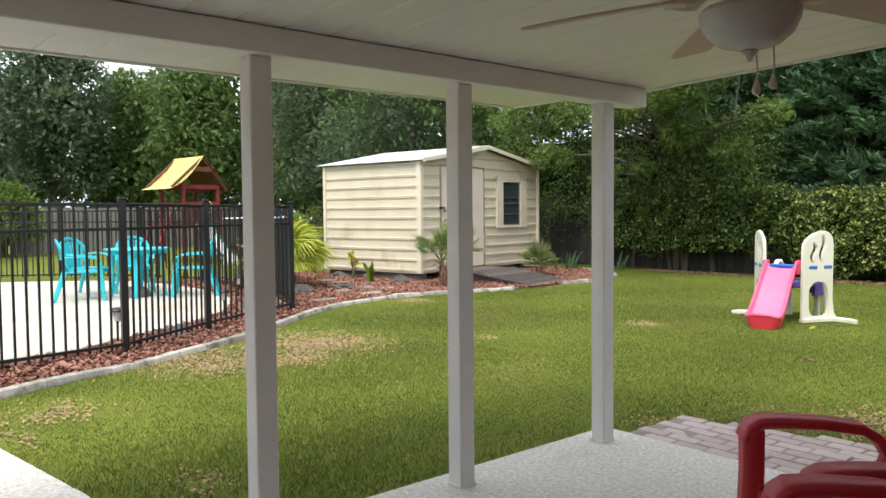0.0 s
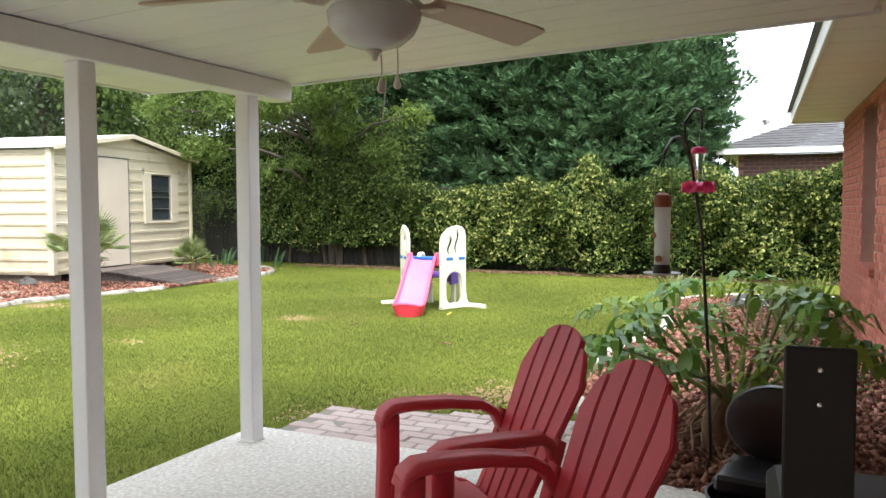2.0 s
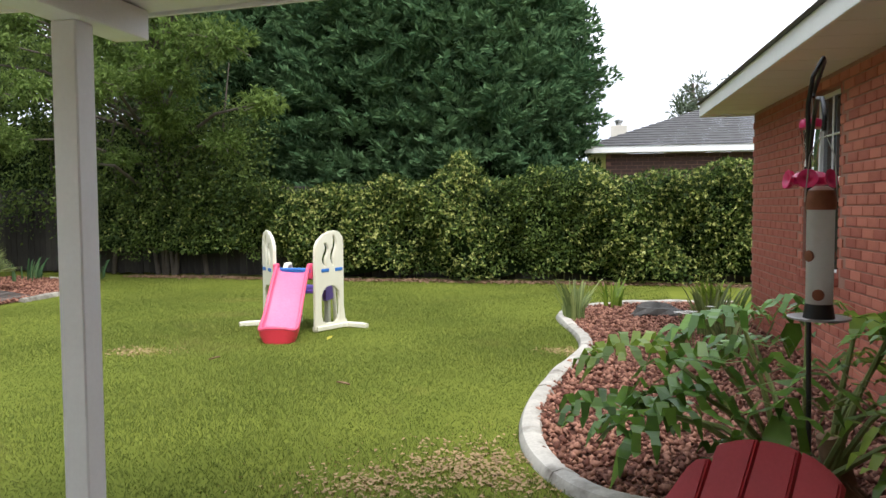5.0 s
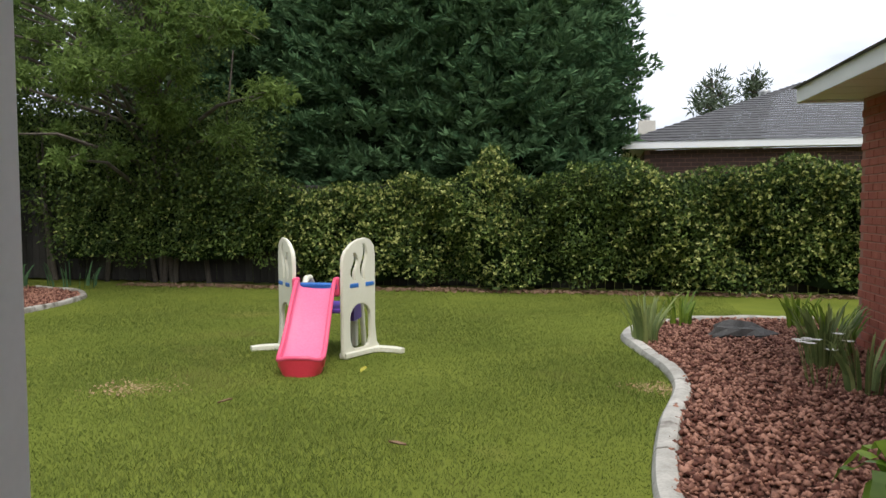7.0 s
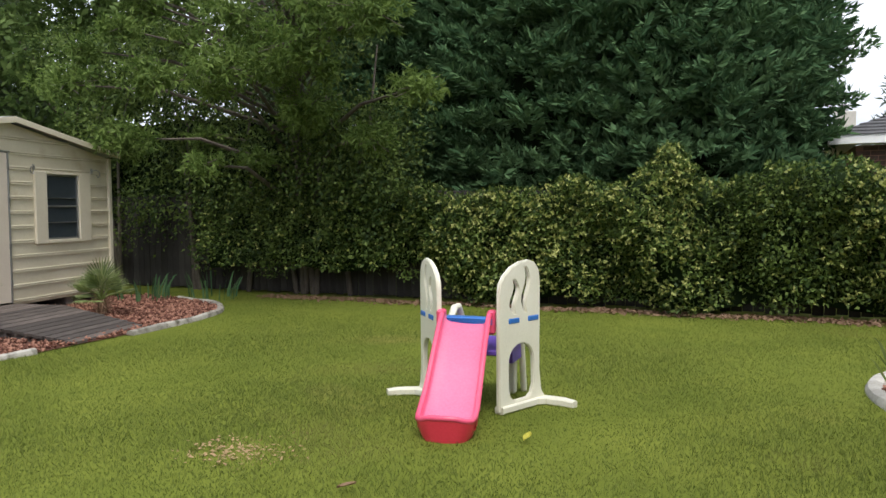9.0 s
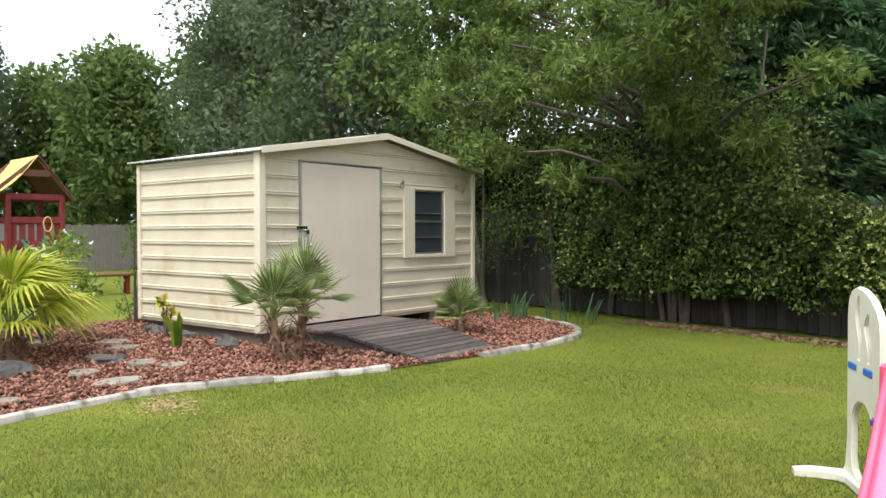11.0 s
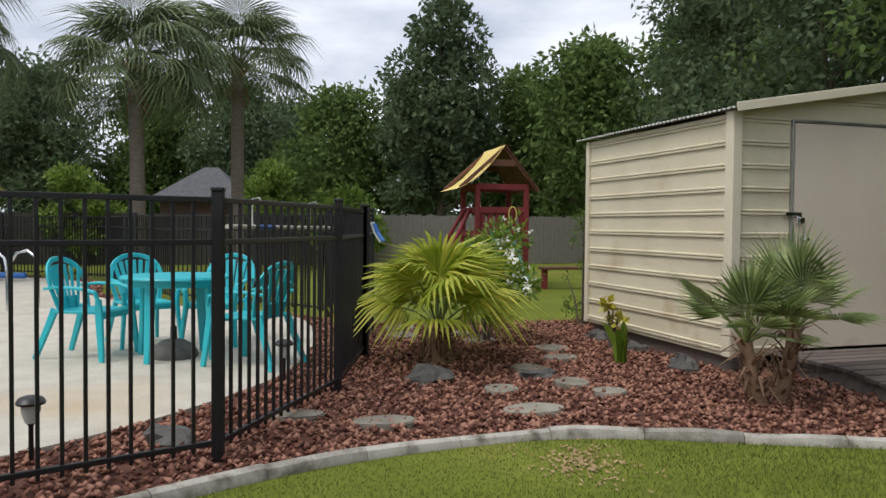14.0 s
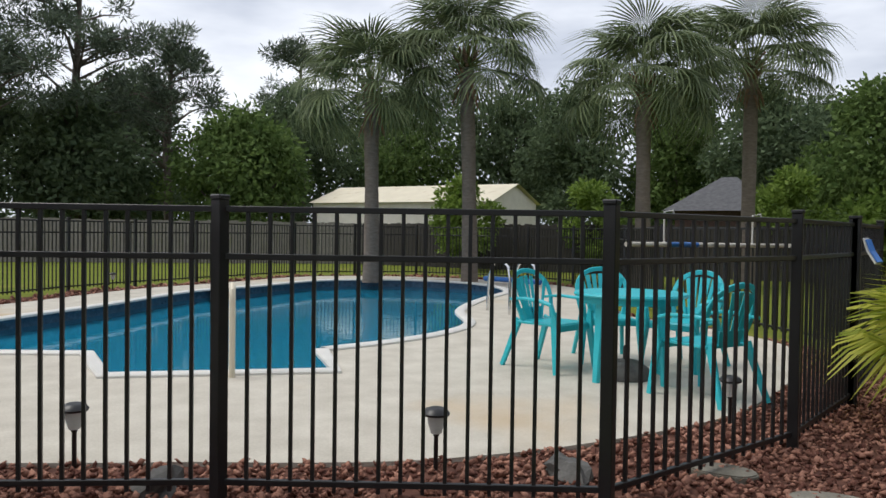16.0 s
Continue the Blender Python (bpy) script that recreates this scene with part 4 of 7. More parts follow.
for k in range(6):
    a = k * math.pi / 3 + 0.2
    part("flower_port", Build().lathe([(0.01, 0.0), (0.024, 0.014), (0.031, 0.02), (0.02, 0.018), (0.008, 0.006)], 10, Matrix.Rotation(a, 4, "Z") @ Matrix.Translation((0.055, 0, 0.022)) @ Matrix.Rotation(radians(80), 4, "Y")), HOT_PINK, hum)
part("hanger", Build().tube([(0, 0, 0.215), (0.004, 0, 0.25), (0.0, 0, 0.285)], 0.002, 6), DULL_STEEL, hum)


# ---- toddler slide on the lawn ----
def toddler_slide():
    """Two side panels, a deck between them, a chute in front and steps behind. x runs along the panels' gap, y towards the chute."""
    s = thing("toddler_slide", SLIDE, "toddler climber with pink slide and ivory side panels", "toy slide")

    def side_panel(x):
        # outline of the panel in y and z, with its foot, an arch below and two slots above
        outer = [(-0.27, 0.02), (-0.27, 0.06), (-0.235, 0.1), (-0.21, 0.25), (-0.215, 0.75), (-0.215, 0.88), (-0.2, 0.96), (-0.15, 1.01), (-0.08, 1.03), (0.02, 1.02), (0.12, 0.985), (0.2, 0.93),
                 (0.235, 0.88), (0.245, 0.82), (0.25, 0.5), (0.25, 0.02)]
        arch = []
        for k in range(13):
            a = math.pi * k / 12
            arch.append((0.005 + 0.14 * math.cos(a), 0.33 + 0.13 * math.sin(a)))
        arch += [(-0.14, 0.16), (-0.115, 0.1), (-0.07, 0.075), (0.08, 0.075), (0.12, 0.1), (0.143, 0.16)]
        slots = []
        for c, z0, z1, w in ((0.085, 0.67, 0.9, 0.03), (-0.045, 0.67, 0.98, 0.027)):
            left, right = [], []
            for k in range(9):
                t = k / 8
                z = z0 + (z1 - z0) * t
                y = c + 0.024 * math.sin(t * 2 * math.pi)
                ww = w * math.sin(math.pi * min(max(t, 0.04), 0.96)) ** 0.5
                left.append((y - ww, z))
                right.append((y + ww, z))
            slots.append(left + right[::-1])
        bm = bmesh.new()
        edges = []
        for loop in [outer, arch] + slots:
            vs = [bm.verts.new((0, y, z)) for y, z in loop]
            edges += [bm.edges.new((vs[i], vs[(i + 1) % len(vs)])) for i in range(len(vs))]
        bmesh.ops.triangle_fill(bm, use_beauty=True, edges=edges)
        faces = bm.faces[:]
        made = bmesh.ops.extrude_face_region(bm, geom=faces)
        for v in (g for g in made["geom"] if isinstance(g, bmesh.types.BMVert)):
            v.co.x += 0.036
        bmesh.ops.translate(bm, verts=bm.verts, vec=(-0.018, 0, 0))
        bmesh.ops.recalc_face_normals(bm, faces=bm.faces)
        sharp = [e for e in bm.edges if e.is_manifold and e.calc_face_angle() > 0.8]
        bmesh.ops.bevel(bm, geom=sharp, offset=0.007, segments=2, affect="EDGES")
        me = bpy.data.meshes.new("side_panel")
        bm.to_mesh(me)
        bm.free()
        me.shade_smooth()
        me.set_sharp_from_angle(angle=radians(30))
        p = link_mesh("side_panel", me, IVORY, s)
        p.matrix_basis = Matrix.Translation((x, 0, 0)) @ Matrix.Rotation(radians(37 if x > 0 else -25), 4, "Z") @ Matrix.Diagonal((1, 1, 1.06, 1))
        for yy in (-0.13, 0.09):
            part("hand_hold", Build().box((-0.024, yy - 0.065, 0.6), (0.024, yy + 0.065, 0.645), 0.018), BLUE, p)
        out = 1 if x > 0 else -1
        # foot that spreads to the side and rear
        ft = strip(Build(), [(0, 0.235, 0.03), (0, -0.16, 0.03), (out * 0.04, -0.25, 0.028), (out * 0.17, -0.3, 0.024), (out * 0.27, -0.3, 0.02)], [0.08, 0.085, 0.1, 0.09, 0.06], 0.05)
        part("foot", ft, IVORY, p)
        return p

    for x in (-0.35, 0.35):
        side_panel(x)
    part("platform", Build().box((-0.26, -0.2, 0.42), (0.26, 0.22, 0.46), 0.012), PURPLE, s)
    part("crossbar", Build().box((-0.21, 0.12, 0.62), (0.21, 0.2, 0.69), 0.015), BLUE, s)
    grooves = Build()
    for k in range(4):
        grooves.box((-0.2, 0.201, 0.64 + 0.011 * k), (0.2, 0.206, 0.647 + 0.011 * k), 0.001)
    part("grip", grooves, BLUE, s)
    # chute: a shallow trough with a rounded rim, closed by a round lip at its foot
    run = [(0.17, 0.655), (0.24, 0.635), (0.31, 0.58), (0.46, 0.445), (0.62, 0.285), (0.74, 0.175), (0.83, 0.112), (0.9, 0.08), (0.955, 0.068), (0.995, 0.076), (1.015, 0.092)]
    half = [0.158, 0.158, 0.159, 0.161, 0.164, 0.168, 0.172, 0.17, 0.158, 0.125, 0.075]
    rows_c = []
    for (y, z), w in zip(run, half):
        rows_c.append([(w * u, y, z + h) for u, h in ((-1.0, 0.062), (-0.93, 0.022), (-0.8, 0.006), (-0.4, 0.0), (0.0, -0.001), (0.4, 0.0), (0.8, 0.006), (0.93, 0.022), (1.0, 0.062))])
    bed = Build().sheet([r[::-1] for r in rows_c])
    bed.smooth = True
    # bed in a paler pink than its rim
    chute = part("chute", bed, PINK, s, "pale pink slide chute")
    chute.matrix_basis = Matrix.Translation((0, 0.18, 0)) @ Matrix.Rotation(radians(7), 4, "Z") @ Matrix.Diagonal((1, 0.95, 1, 1)) @ Matrix.Translation((0, -0.18, 0))
    edge_l = [(-w - 0.014, y, z + 0.066) for (y, z), w in zip(run, half)]
    edge_r = [(w + 0.014, y, z + 0.066) for (y, z), w in zip(run, half)]
    lip = edge_l + [(0.0, 1.028, 0.162)] + edge_r[::-1]
    part("rim", Build().tube(lip, 0.02, 10), ROSE, chute, "rounded rose rim")
    rows_u = [[(-w - 0.026, y, z + 0.06), (-w - 0.02, y, z - 0.015), (-w * 0.6, y, z - 0.03), (w * 0.6, y, z - 0.03), (w + 0.02, y, z - 0.015), (w + 0.026, y, z + 0.06)] for (y, z), w in zip(run[:8], half)]
    sk = Build().sheet(rows_u)
    sk.smooth = True
    part("underside", sk, PINK_RED, chute)
    front = [(x * 1.06, y + (0.012 if y > 0.98 else 0.0), z) for x, y, z in lip if y > 0.7]
    rows_t = []
    for f in (0.0, 0.18, 0.5, 0.85, 1.0):
        tuck = 1 - 0.22 * f ** 1.4
        rows_t.append([(x * tuck, 0.82 + (y - 0.82) * (1 - 0.14 * f), max(0.0, (z - 0.012) * (1 - f))) for x, y, z in front])
    toe = Build().sheet(rows_t)
    toe.smooth = True
    part("toe", toe, PINK_RED, chute, "glossy coral red slide toe")
    for x in (-1, 1):
        part("hook", Build().box((x * 0.185 - 0.03, 0.13, 0.57), (x * 0.185 + 0.03, 0.23, 0.74), 0.026), ROSE, chute)
    # purple seat behind, with a bowed apron and its stout legs
    st = Build()
    for k in range(12):
        x0, x1 = -0.24 + 0.04 * k, -0.2 + 0.04 * k
        drop = 0.05 + 0.1 * abs((k - 5.5) / 5.5) ** 2.5
        st.box((x0, -0.52, 0.44 - drop), (x1, -0.2, 0.44), 0.0)
    part("step", st, PURPLE, s)
    for x in (-0.17, 0.17):
        part("step_leg", Build().box((x - 0.03, -0.5, 0.0), (x + 0.03, -0.42, 0.3), 0.01), IVORY, s)
    for x in (-0.24, 0.24):
        rail = Build().tube([(x, -0.17, 0.62), (x, -0.24, 0.69), (x, -0.34, 0.69), (x, -0.42, 0.6), (x, -0.5, 0.3), (x, -0.56, 0.0)], [0.028, 0.03, 0.03, 0.028, 0.026, 0.026], 10)
        part("ladder_rail", rail, IVORY, s)


SLIDE = pose(-1.64, 5.72, 0, 0, 0, 183)
toddler_slide()


# ---- pool fence ----
def fence_run(name, label, posts, near):
    """Flat-topped metal fence: posts with caps, three rails, and pickets between."""
    fe = thing(name, pose(*posts[0], 0), label, "fence")
    o = Vector((*posts[0], 0))
    post_me = Build().box((-0.032, -0.032, 0.0), (0.032, 0.032, 1.49), 0.004).box((-0.036, -0.036, 1.49), (0.036, 0.036, 1.515), 0.006).mesh("post")
    post_me.materials.append(BLACK_METAL)
    pick_me = Build().box((-0.0095, -0.0095, 0.07), (0.0095, 0.0095, 1.43), 0.002).mesh("picket")
    pick_me.materials.append(BLACK_METAL)
    for p in posts:
        ob = new("post", post_me)
        ob.parent = fe
        ob.location = Vector((*p, 0)) - o
    for a, b in zip(posts, posts[1:]):
        pa, pb = Vector((*a, 0)) - o, Vector((*b, 0)) - o
        d = pb - pa
        ang = math.atan2(d.y, d.x)
        m = Matrix.Translation(pa) @ Matrix.Rotation(ang, 4, "Z")
        ln = d.length
        for z, h in ((0.1, 0.03), (1.2, 0.03), (1.43, 0.03)):
            part("rail", Build().box((0.03, -0.013, z), (ln - 0.03, 0.013, z + h), 0.003, m), BLACK_METAL, fe)
        count = max(2, round((ln - 0.06) / 0.105))
        if near:
            for k in range(1, count):
                ob = new("picket", pick_me)
                ob.parent = fe
                ob.matrix_basis = m @ Matrix.Translation((0.03 + (ln - 0.06) * k / count, 0, 0))
        else:
            b2 = Build()
            for k in range(1, count):
                x = 0.03 + (ln - 0.06) * k / count
                b2.box((x - 0.0095, -0.0095, 0.07), (x + 0.0095, 0.0095, 1.43), 0.0, m)
            tagged(part("picket", b2, BLACK_METAL, fe), kind="stuff")
    return fe


fence_run("pool_fence", "black metal picket fence along the rock bed", [(-4.62, -4.3), (-4.5, -2.55), (-4.78, -1.12), (-5.65, 0.08), (-6.62, 1.7), (-8.3, 2.3), (-9.85, 2.5)], True)
fence_run("pool_fence", "black metal picket fence round the far side of the pool",
          along([(-9.85, 2.52), (-11.6, 2.62), (-13.3, 2.1), (-14.9, 0.7), (-15.9, -0.9), (-17.6, -1.95), (-20.3, -2.9), (-22.3, -5.6), (-22.3, -9.7), (-19.8, -12.4), (-15.5, -12.2), (-12.9, -12.0), (-9.7, -10.9), (-6.4, -10.0), (-5.2, -7.2)], 1.83), False)


# ---- pool furniture ----
def pool_chair():
    c = thing("garden_chair", pose(0, 0, 0), "turquoise stackable resin armchair with fan back", "chair", "turquoise chairs at the pool table")
    seat = Build().box((-0.23, -0.2, 0.405), (0.23, 0.25, 0.43), 0.012)
    part("seat", seat, TURQ, c)
    part("seat_apron", Build().box((-0.235, 0.235, 0.36), (0.235, 0.26, 0.42), 0.01), TURQ, c)
    lean = Matrix.Translation((0, -0.2, 0.42)) @ Matrix.Rotation(radians(15), 4, "X")
    for k in range(7):
        t = (k - 3) / 3
        h = 0.42 - 0.05 * t * t
        x0, x1 = 0.1 * t, 0.205 * t
        b = strip(Build(), [lean @ Vector((x0, 0.02 * t * t, 0.0)), lean @ Vector(((x0 + x1) / 2, 0.03 * t * t, h * 0.5)), lean @ Vector((x1, 0.05 * t * t, h))], [0.022, 0.034, 0.045], 0.014, (0, 1, 0))
        part("back_slat", b, TURQ, c)
    arch = []
    for k in range(15):
        a = math.pi * (k / 14)
        arch.append(lean @ Vector((-0.25 * math.cos(a), 0.05 * math.cos(a) ** 2, 0.2 + 0.27 * math.sin(a) ** 0.75)))
    part("back_frame", strip(Build(), [lean @ Vector((-0.2, 0.05, -0.02))] + arch + [lean @ Vector((0.2, 0.05, -0.02))], 0.045, 0.022, (0, 1, 0)), TURQ, c)
    part("back_panel", Build().slab([(-0.11, 0.0), (-0.14, 0.12), (0.14, 0.12), (0.11, 0.0)], -0.007, 0.007, lean @ Matrix.Rotation(radians(90), 4, "X")), TURQ, c)
    for s in (-1, 1):
        part("armrest", strip(Build(), [(s * 0.235, -0.27, 0.62), (s * 0.27, -0.1, 0.64), (s * 0.285, 0.12, 0.63), (s * 0.275, 0.23, 0.6), (s * 0.265, 0.26, 0.52)], [0.04, 0.055, 0.06, 0.055, 0.05], 0.025), TURQ, c)
        part("front_leg", strip(Build(), [(s * 0.262, 0.255, 0.54), (s * 0.25, 0.255, 0.4), (s * 0.285, 0.3, 0.0)], [0.05, 0.07, 0.045], 0.035, (1, 0, 0)), TURQ, c)
        part("rear_leg", strip(Build(), [(s * 0.2, -0.2, 0.44), (s * 0.215, -0.25, 0.3), (s * 0.25, -0.36, 0.0)], [0.07, 0.06, 0.045], 0.035, (1, 0, 0)), TURQ, c)
    return c


table = thing("garden_table", pose(-9.85, 0.73, 0.04, 0, 0, 20), "round turquoise resin garden table", "table")
part("tabletop", Build().lathe([(0.44, 0.745), (0.5, 0.75), (0.51, 0.765), (0.5, 0.782), (0.03, 0.785)], 36), TURQ, table)
part("apron", Build().lathe([(0.43, 0.69), (0.44, 0.69), (0.44, 0.746), (0.43, 0.746)], 28, None, False), TURQ, table)
for k in range(4):
    a = math.pi / 4 + k * math.pi / 2
    part("leg", strip(Build(), [(0.36 * math.cos(a), 0.36 * math.sin(a), 0.75), (0.41 * math.cos(a), 0.41 * math.sin(a), 0.0)], [0.11, 0.06], 0.05, (math.cos(a), math.sin(a), 0)), TURQ, table)
first = pool_chair()
first.matrix_basis = pose(-9.95, -0.1, 0.04, 0, 0, -15) @ Matrix.Diagonal((1.06, 1.06, 1.06, 1))
for x, y, turn in ((-10.72, 0.18, -58), (-10.78, 0.98, -105), (-9.44, 1.5, 152)):
    copy_thing(first, pose(x, y, 0.04, 0, 0, turn))
um = thing("umbrella_base", pose(-9.85, 0.7, 0.04), "dark weighted umbrella base under the table", "umbrella base")
part("weight", Build().lathe([(0.22, 0.0), (0.225, 0.04), (0.2, 0.1), (0.11, 0.16), (0.045, 0.175)], 26), STONE, um)
part("collar", Build().lathe([(0.032, 0.17), (0.03, 0.29), (0.02, 0.3)], 14), BLACK_METAL, um)


def solar_light(x, y):
    s = thing("solar_path_light", pose(x, y, 0.0), "small black solar path light on a stake", "path light", "solar path lights")
    part("stake", Build().lathe([(0.006, 0.0), (0.013, 0.05), (0.013, 0.22), (0.022, 0.24)], 10), BLACK_METAL, s)
    part("lens", Build().lathe([(0.03, 0.24), (0.048, 0.3), (0.05, 0.345)], 16), SEED_TUBE, s, "clear ribbed lens")
    part("cap", Build().lathe([(0.072, 0.34), (0.076, 0.352), (0.06, 0.375), (0.03, 0.385)], 18), BLACK_METAL, s)
    return s


for x, y in ((-6.62, 0.72), (-5.55, -0.95), (-8.6, 1.86), (-13.0, -11.4), (-9.4, -10.3)):
    solar_light(x, y)

ladder = thing("pool_ladder", pose(-14.3, -2.75, 0.04, 0, 0, 150), "chrome pool ladder rails at the edge", "pool ladder")
for s in (-0.25, 0.25):
    part("rail", Build().tube([(s, -0.35, 0.0), (s, -0.35, 0.55), (s, -0.3, 0.75), (s, -0.12, 0.85), (s, 0.12, 0.8), (s, 0.28, 0.6), (s, 0.32, 0.2), (s, 0.32, -0.3)], 0.022, 10), CHROME, ladder)
grab = thing("grab_rail", pose(-7.78, -2.15, 0.04, 0, 0, 227), "beige padded pool step handrail", "handrail")
part("post", Build().tube([(0, 0, 0), (0, 0, 0.66), (0.03, 0, 0.76), (0.12, 0, 0.8), (0.3, 0.0, 0.72), (0.62, 0, 0.3), (0.7, 0, -0.1)], 0.028, 12), SHED_TRIM, grab)
raft = thing("pool_float", pose(-19.9, -5.6, 0.1, 0, 0, 75), "rolled blue foam pool float", "pool float")
part("roll", Build().tube([(-0.9, 0, 0.06), (-0.3, 0.02, 0.065), (0.4, 0, 0.06), (0.9, 0.03, 0.06)], 0.065, 10), BLUE, raft)

pole = thing("pool_pole", pose(-8.3, 2.3, 0, 0, 0, 0), "white and blue telescopic pool pole hung along the fence", "pool pole")
part("shaft", Build().tube([(0.06, -0.06, 1.29), (1.52, -0.58, 1.3)], 0.013, 10), CREAM_SIDING, pole)
part("grip", Build().tube([(0.95, -0.377, 1.2961), (1.2, -0.466, 1.298)], 0.0145, 10), BLUE, pole)
part("shaft", Build().tube([(-1.4, -0.17, 1.28), (0.0, -0.05, 1.29)], 0.013, 10), CREAM_SIDING, pole)
for p in ((0.4, -0.14), (1.2, -0.43)):
    part("hanger", Build().tube([(p[0], p[1] + 0.0, 1.44), (p[0] + 0.01, p[1] - 0.01, 1.475), (p[0] + 0.02, p[1] - 0.05, 1.47), (p[0] + 0.02, p[1] - 0.05, 1.3)], 0.005, 6), COPING, pole)
brush = thing("pool_brush", pose(-9.83, 2.53, 1.24, 0, 0, 40), "white and blue pool brush head on the gate post", "pool brush")
part("head", strip(Build(), [(0.02, 0.05, 0.1), (0.06, 0.06, 0.0), (0.14, 0.07, -0.09)], 0.06, 0.02), COPING, brush)
part("bristle", strip(Build(), [(0.05, 0.05, 0.09), (0.09, 0.06, 0.0), (0.16, 0.07, -0.08)], 0.05, 0.02), BLUE, brush)


# ---- play tower in the far lawn ----
def play_tower():
    p = thing("play_tower", pose(-19.0, 5.35, 0, 0, 0, 6) @ Matrix.Diagonal((0.86, 0.86, 0.98, 1)), "red wooden play tower with yellow canvas roof", "playset")
    for x in (-0.75, 0.75):
        for y in (-0.62, 0.62):
            part("post", Build().box((x - 0.06, y - 0.06, 0), (x + 0.06, y + 0.06, 2.2), 0.01), RED_WOOD, p)
    for z in (1.1, 1.62, 2.12):
        rails = (((0.76, -0.62), (0.8, 0.62)), ((-0.8, -0.62), (-0.76, 0.62)))
        for (x0, y0), (x1, y1) in rails:
            part("rail", Build().box((x0, y0, z), (x1, y1, z + 0.13), 0.008), RED_WOOD, p)
        for y in (-0.66, 0.62):
            part("rail", Build().box((-0.8, y, z), (0.8, y + 0.04, z + 0.13), 0.008), RED_WOOD, p)
    part("platform", Build().box((-0.74, -0.6, 1.04), (0.74, 0.6, 1.09), 0.005), BROWN_WOOD, p)
    for k in range(6):
        y = -0.5 + 0.2 * k
        part("wall_board", Build().box((0.74, y - 0.07, 1.1), (0.76, y + 0.07, 1.62), 0.004), RED_WOOD, p)
    # gable roof: ridge along x, canvas on the side towards the house pool, wood on the other
    part("roof_canvas", Build().sheet([[(-1.0, -1.2 + 1.2 * t, 2.12 + 0.95 * t - 0.16 * math.sin(math.pi * t)), (1.0, -1.2 + 1.2 * t, 2.12 + 0.95 * t - 0.16 * math.sin(math.pi * t))] for t in (0, 0.17, 0.33, 0.5, 0.67, 0.83, 1.0)]), YELLOW_TARP, p, "sagging yellow canvas")
    for k in range(7):
        t0, t1 = k / 7, (k + 0.94) / 7
        part("roof_board", Build().add([(-1.0, 0.02 + 0.85 * t0, 3.05 - 0.95 * t0), (1.0, 0.02 + 0.85 * t0, 3.05 - 0.95 * t0), (1.0, 0.02 + 0.85 * t1, 3.05 - 0.95 * t1), (-1.0, 0.02 + 0.85 * t1, 3.05 - 0.95 * t1),
                                        (-1.0, 0.02 + 0.85 * t0, 3.08 - 0.95 * t0), (1.0, 0.02 + 0.85 * t0, 3.08 - 0.95 * t0), (1.0, 0.02 + 0.85 * t1, 3.08 - 0.95 * t1), (-1.0, 0.02 + 0.85 * t1, 3.08 - 0.95 * t1)],
                                       [(3, 2, 1, 0), (4, 5, 6, 7), (0, 1, 5, 4), (1, 2, 6, 5), (2, 3, 7, 6), (3, 0, 4, 7)]), BROWN_WOOD, p)
    for x in (0.9, -0.9):
        part("rafter", strip(Build(), [(x, -1.1, 2.15), (x, 0.0, 3.02), (x, 0.88, 2.1)], 0.09, 0.05, (1, 0, 0)), BROWN_WOOD, p)
        part("gable_board", Build().box((x - 0.03, -0.35, 2.62), (x + 0.03, 0.3, 2.76), 0.006), BROWN_WOOD, p)
    ch = Build().sheet([[(x0, y, z) for y, z in ((-0.3, h + 0.14), (-0.27, h), (0.12, h), (0.15, h + 0.14))] for x0, h in ((0.78, 1.1), (1.1, 0.95), (1.6, 0.62), (2.1, 0.3), (2.5, 0.12), (2.7, 0.1))])
    ch.smooth = True
    part("slide_bed", ch, COPING, p, "white slide bed")
    for y in (-0.31, 0.16):
        part("slide_edge", Build().tube([(0.78, y, 1.26), (1.1, y, 1.1), (1.6, y, 0.78), (2.1, y, 0.46), (2.5, y, 0.28), (2.72, y, 0.24)], 0.035, 8), GREEN_PLASTIC, p)
    part("slide_toe", Build().box((2.55, -0.3, 0.0), (2.72, 0.15, 0.1), 0.02), COPING, p)
    part("swing_brace", Build().tube([(0.3, -0.7, 1.7), (0.75, -1.75, 0.0)], 0.05, 8), RED_WOOD, p)
    part("swing_brace", Build().tube([(-0.3, -0.7, 1.7), (-0.6, -1.75, 0.0)], 0.05, 8), RED_WOOD, p)
    part("tyre_ring", Build().tube([(0.84, 0.25 + 0.1 * math.cos(a), 1.6 + 0.16 * math.sin(a)) for a in (2 * math.pi * k / 14 for k in range(15))], 0.014, 6), YELLOW_TARP, p)
    part("bench", Build().box((0.9, 0.9, 0.42), (1.3, 2.2, 0.48), 0.01), BROWN_WOOD, p)
    for y in (1.0, 2.1):
        part("bench_leg", Build().box((1.0, y - 0.05, 0.0), (1.2, y + 0.05, 0.421), 0.008), RED_WOOD, p)


play_tower()


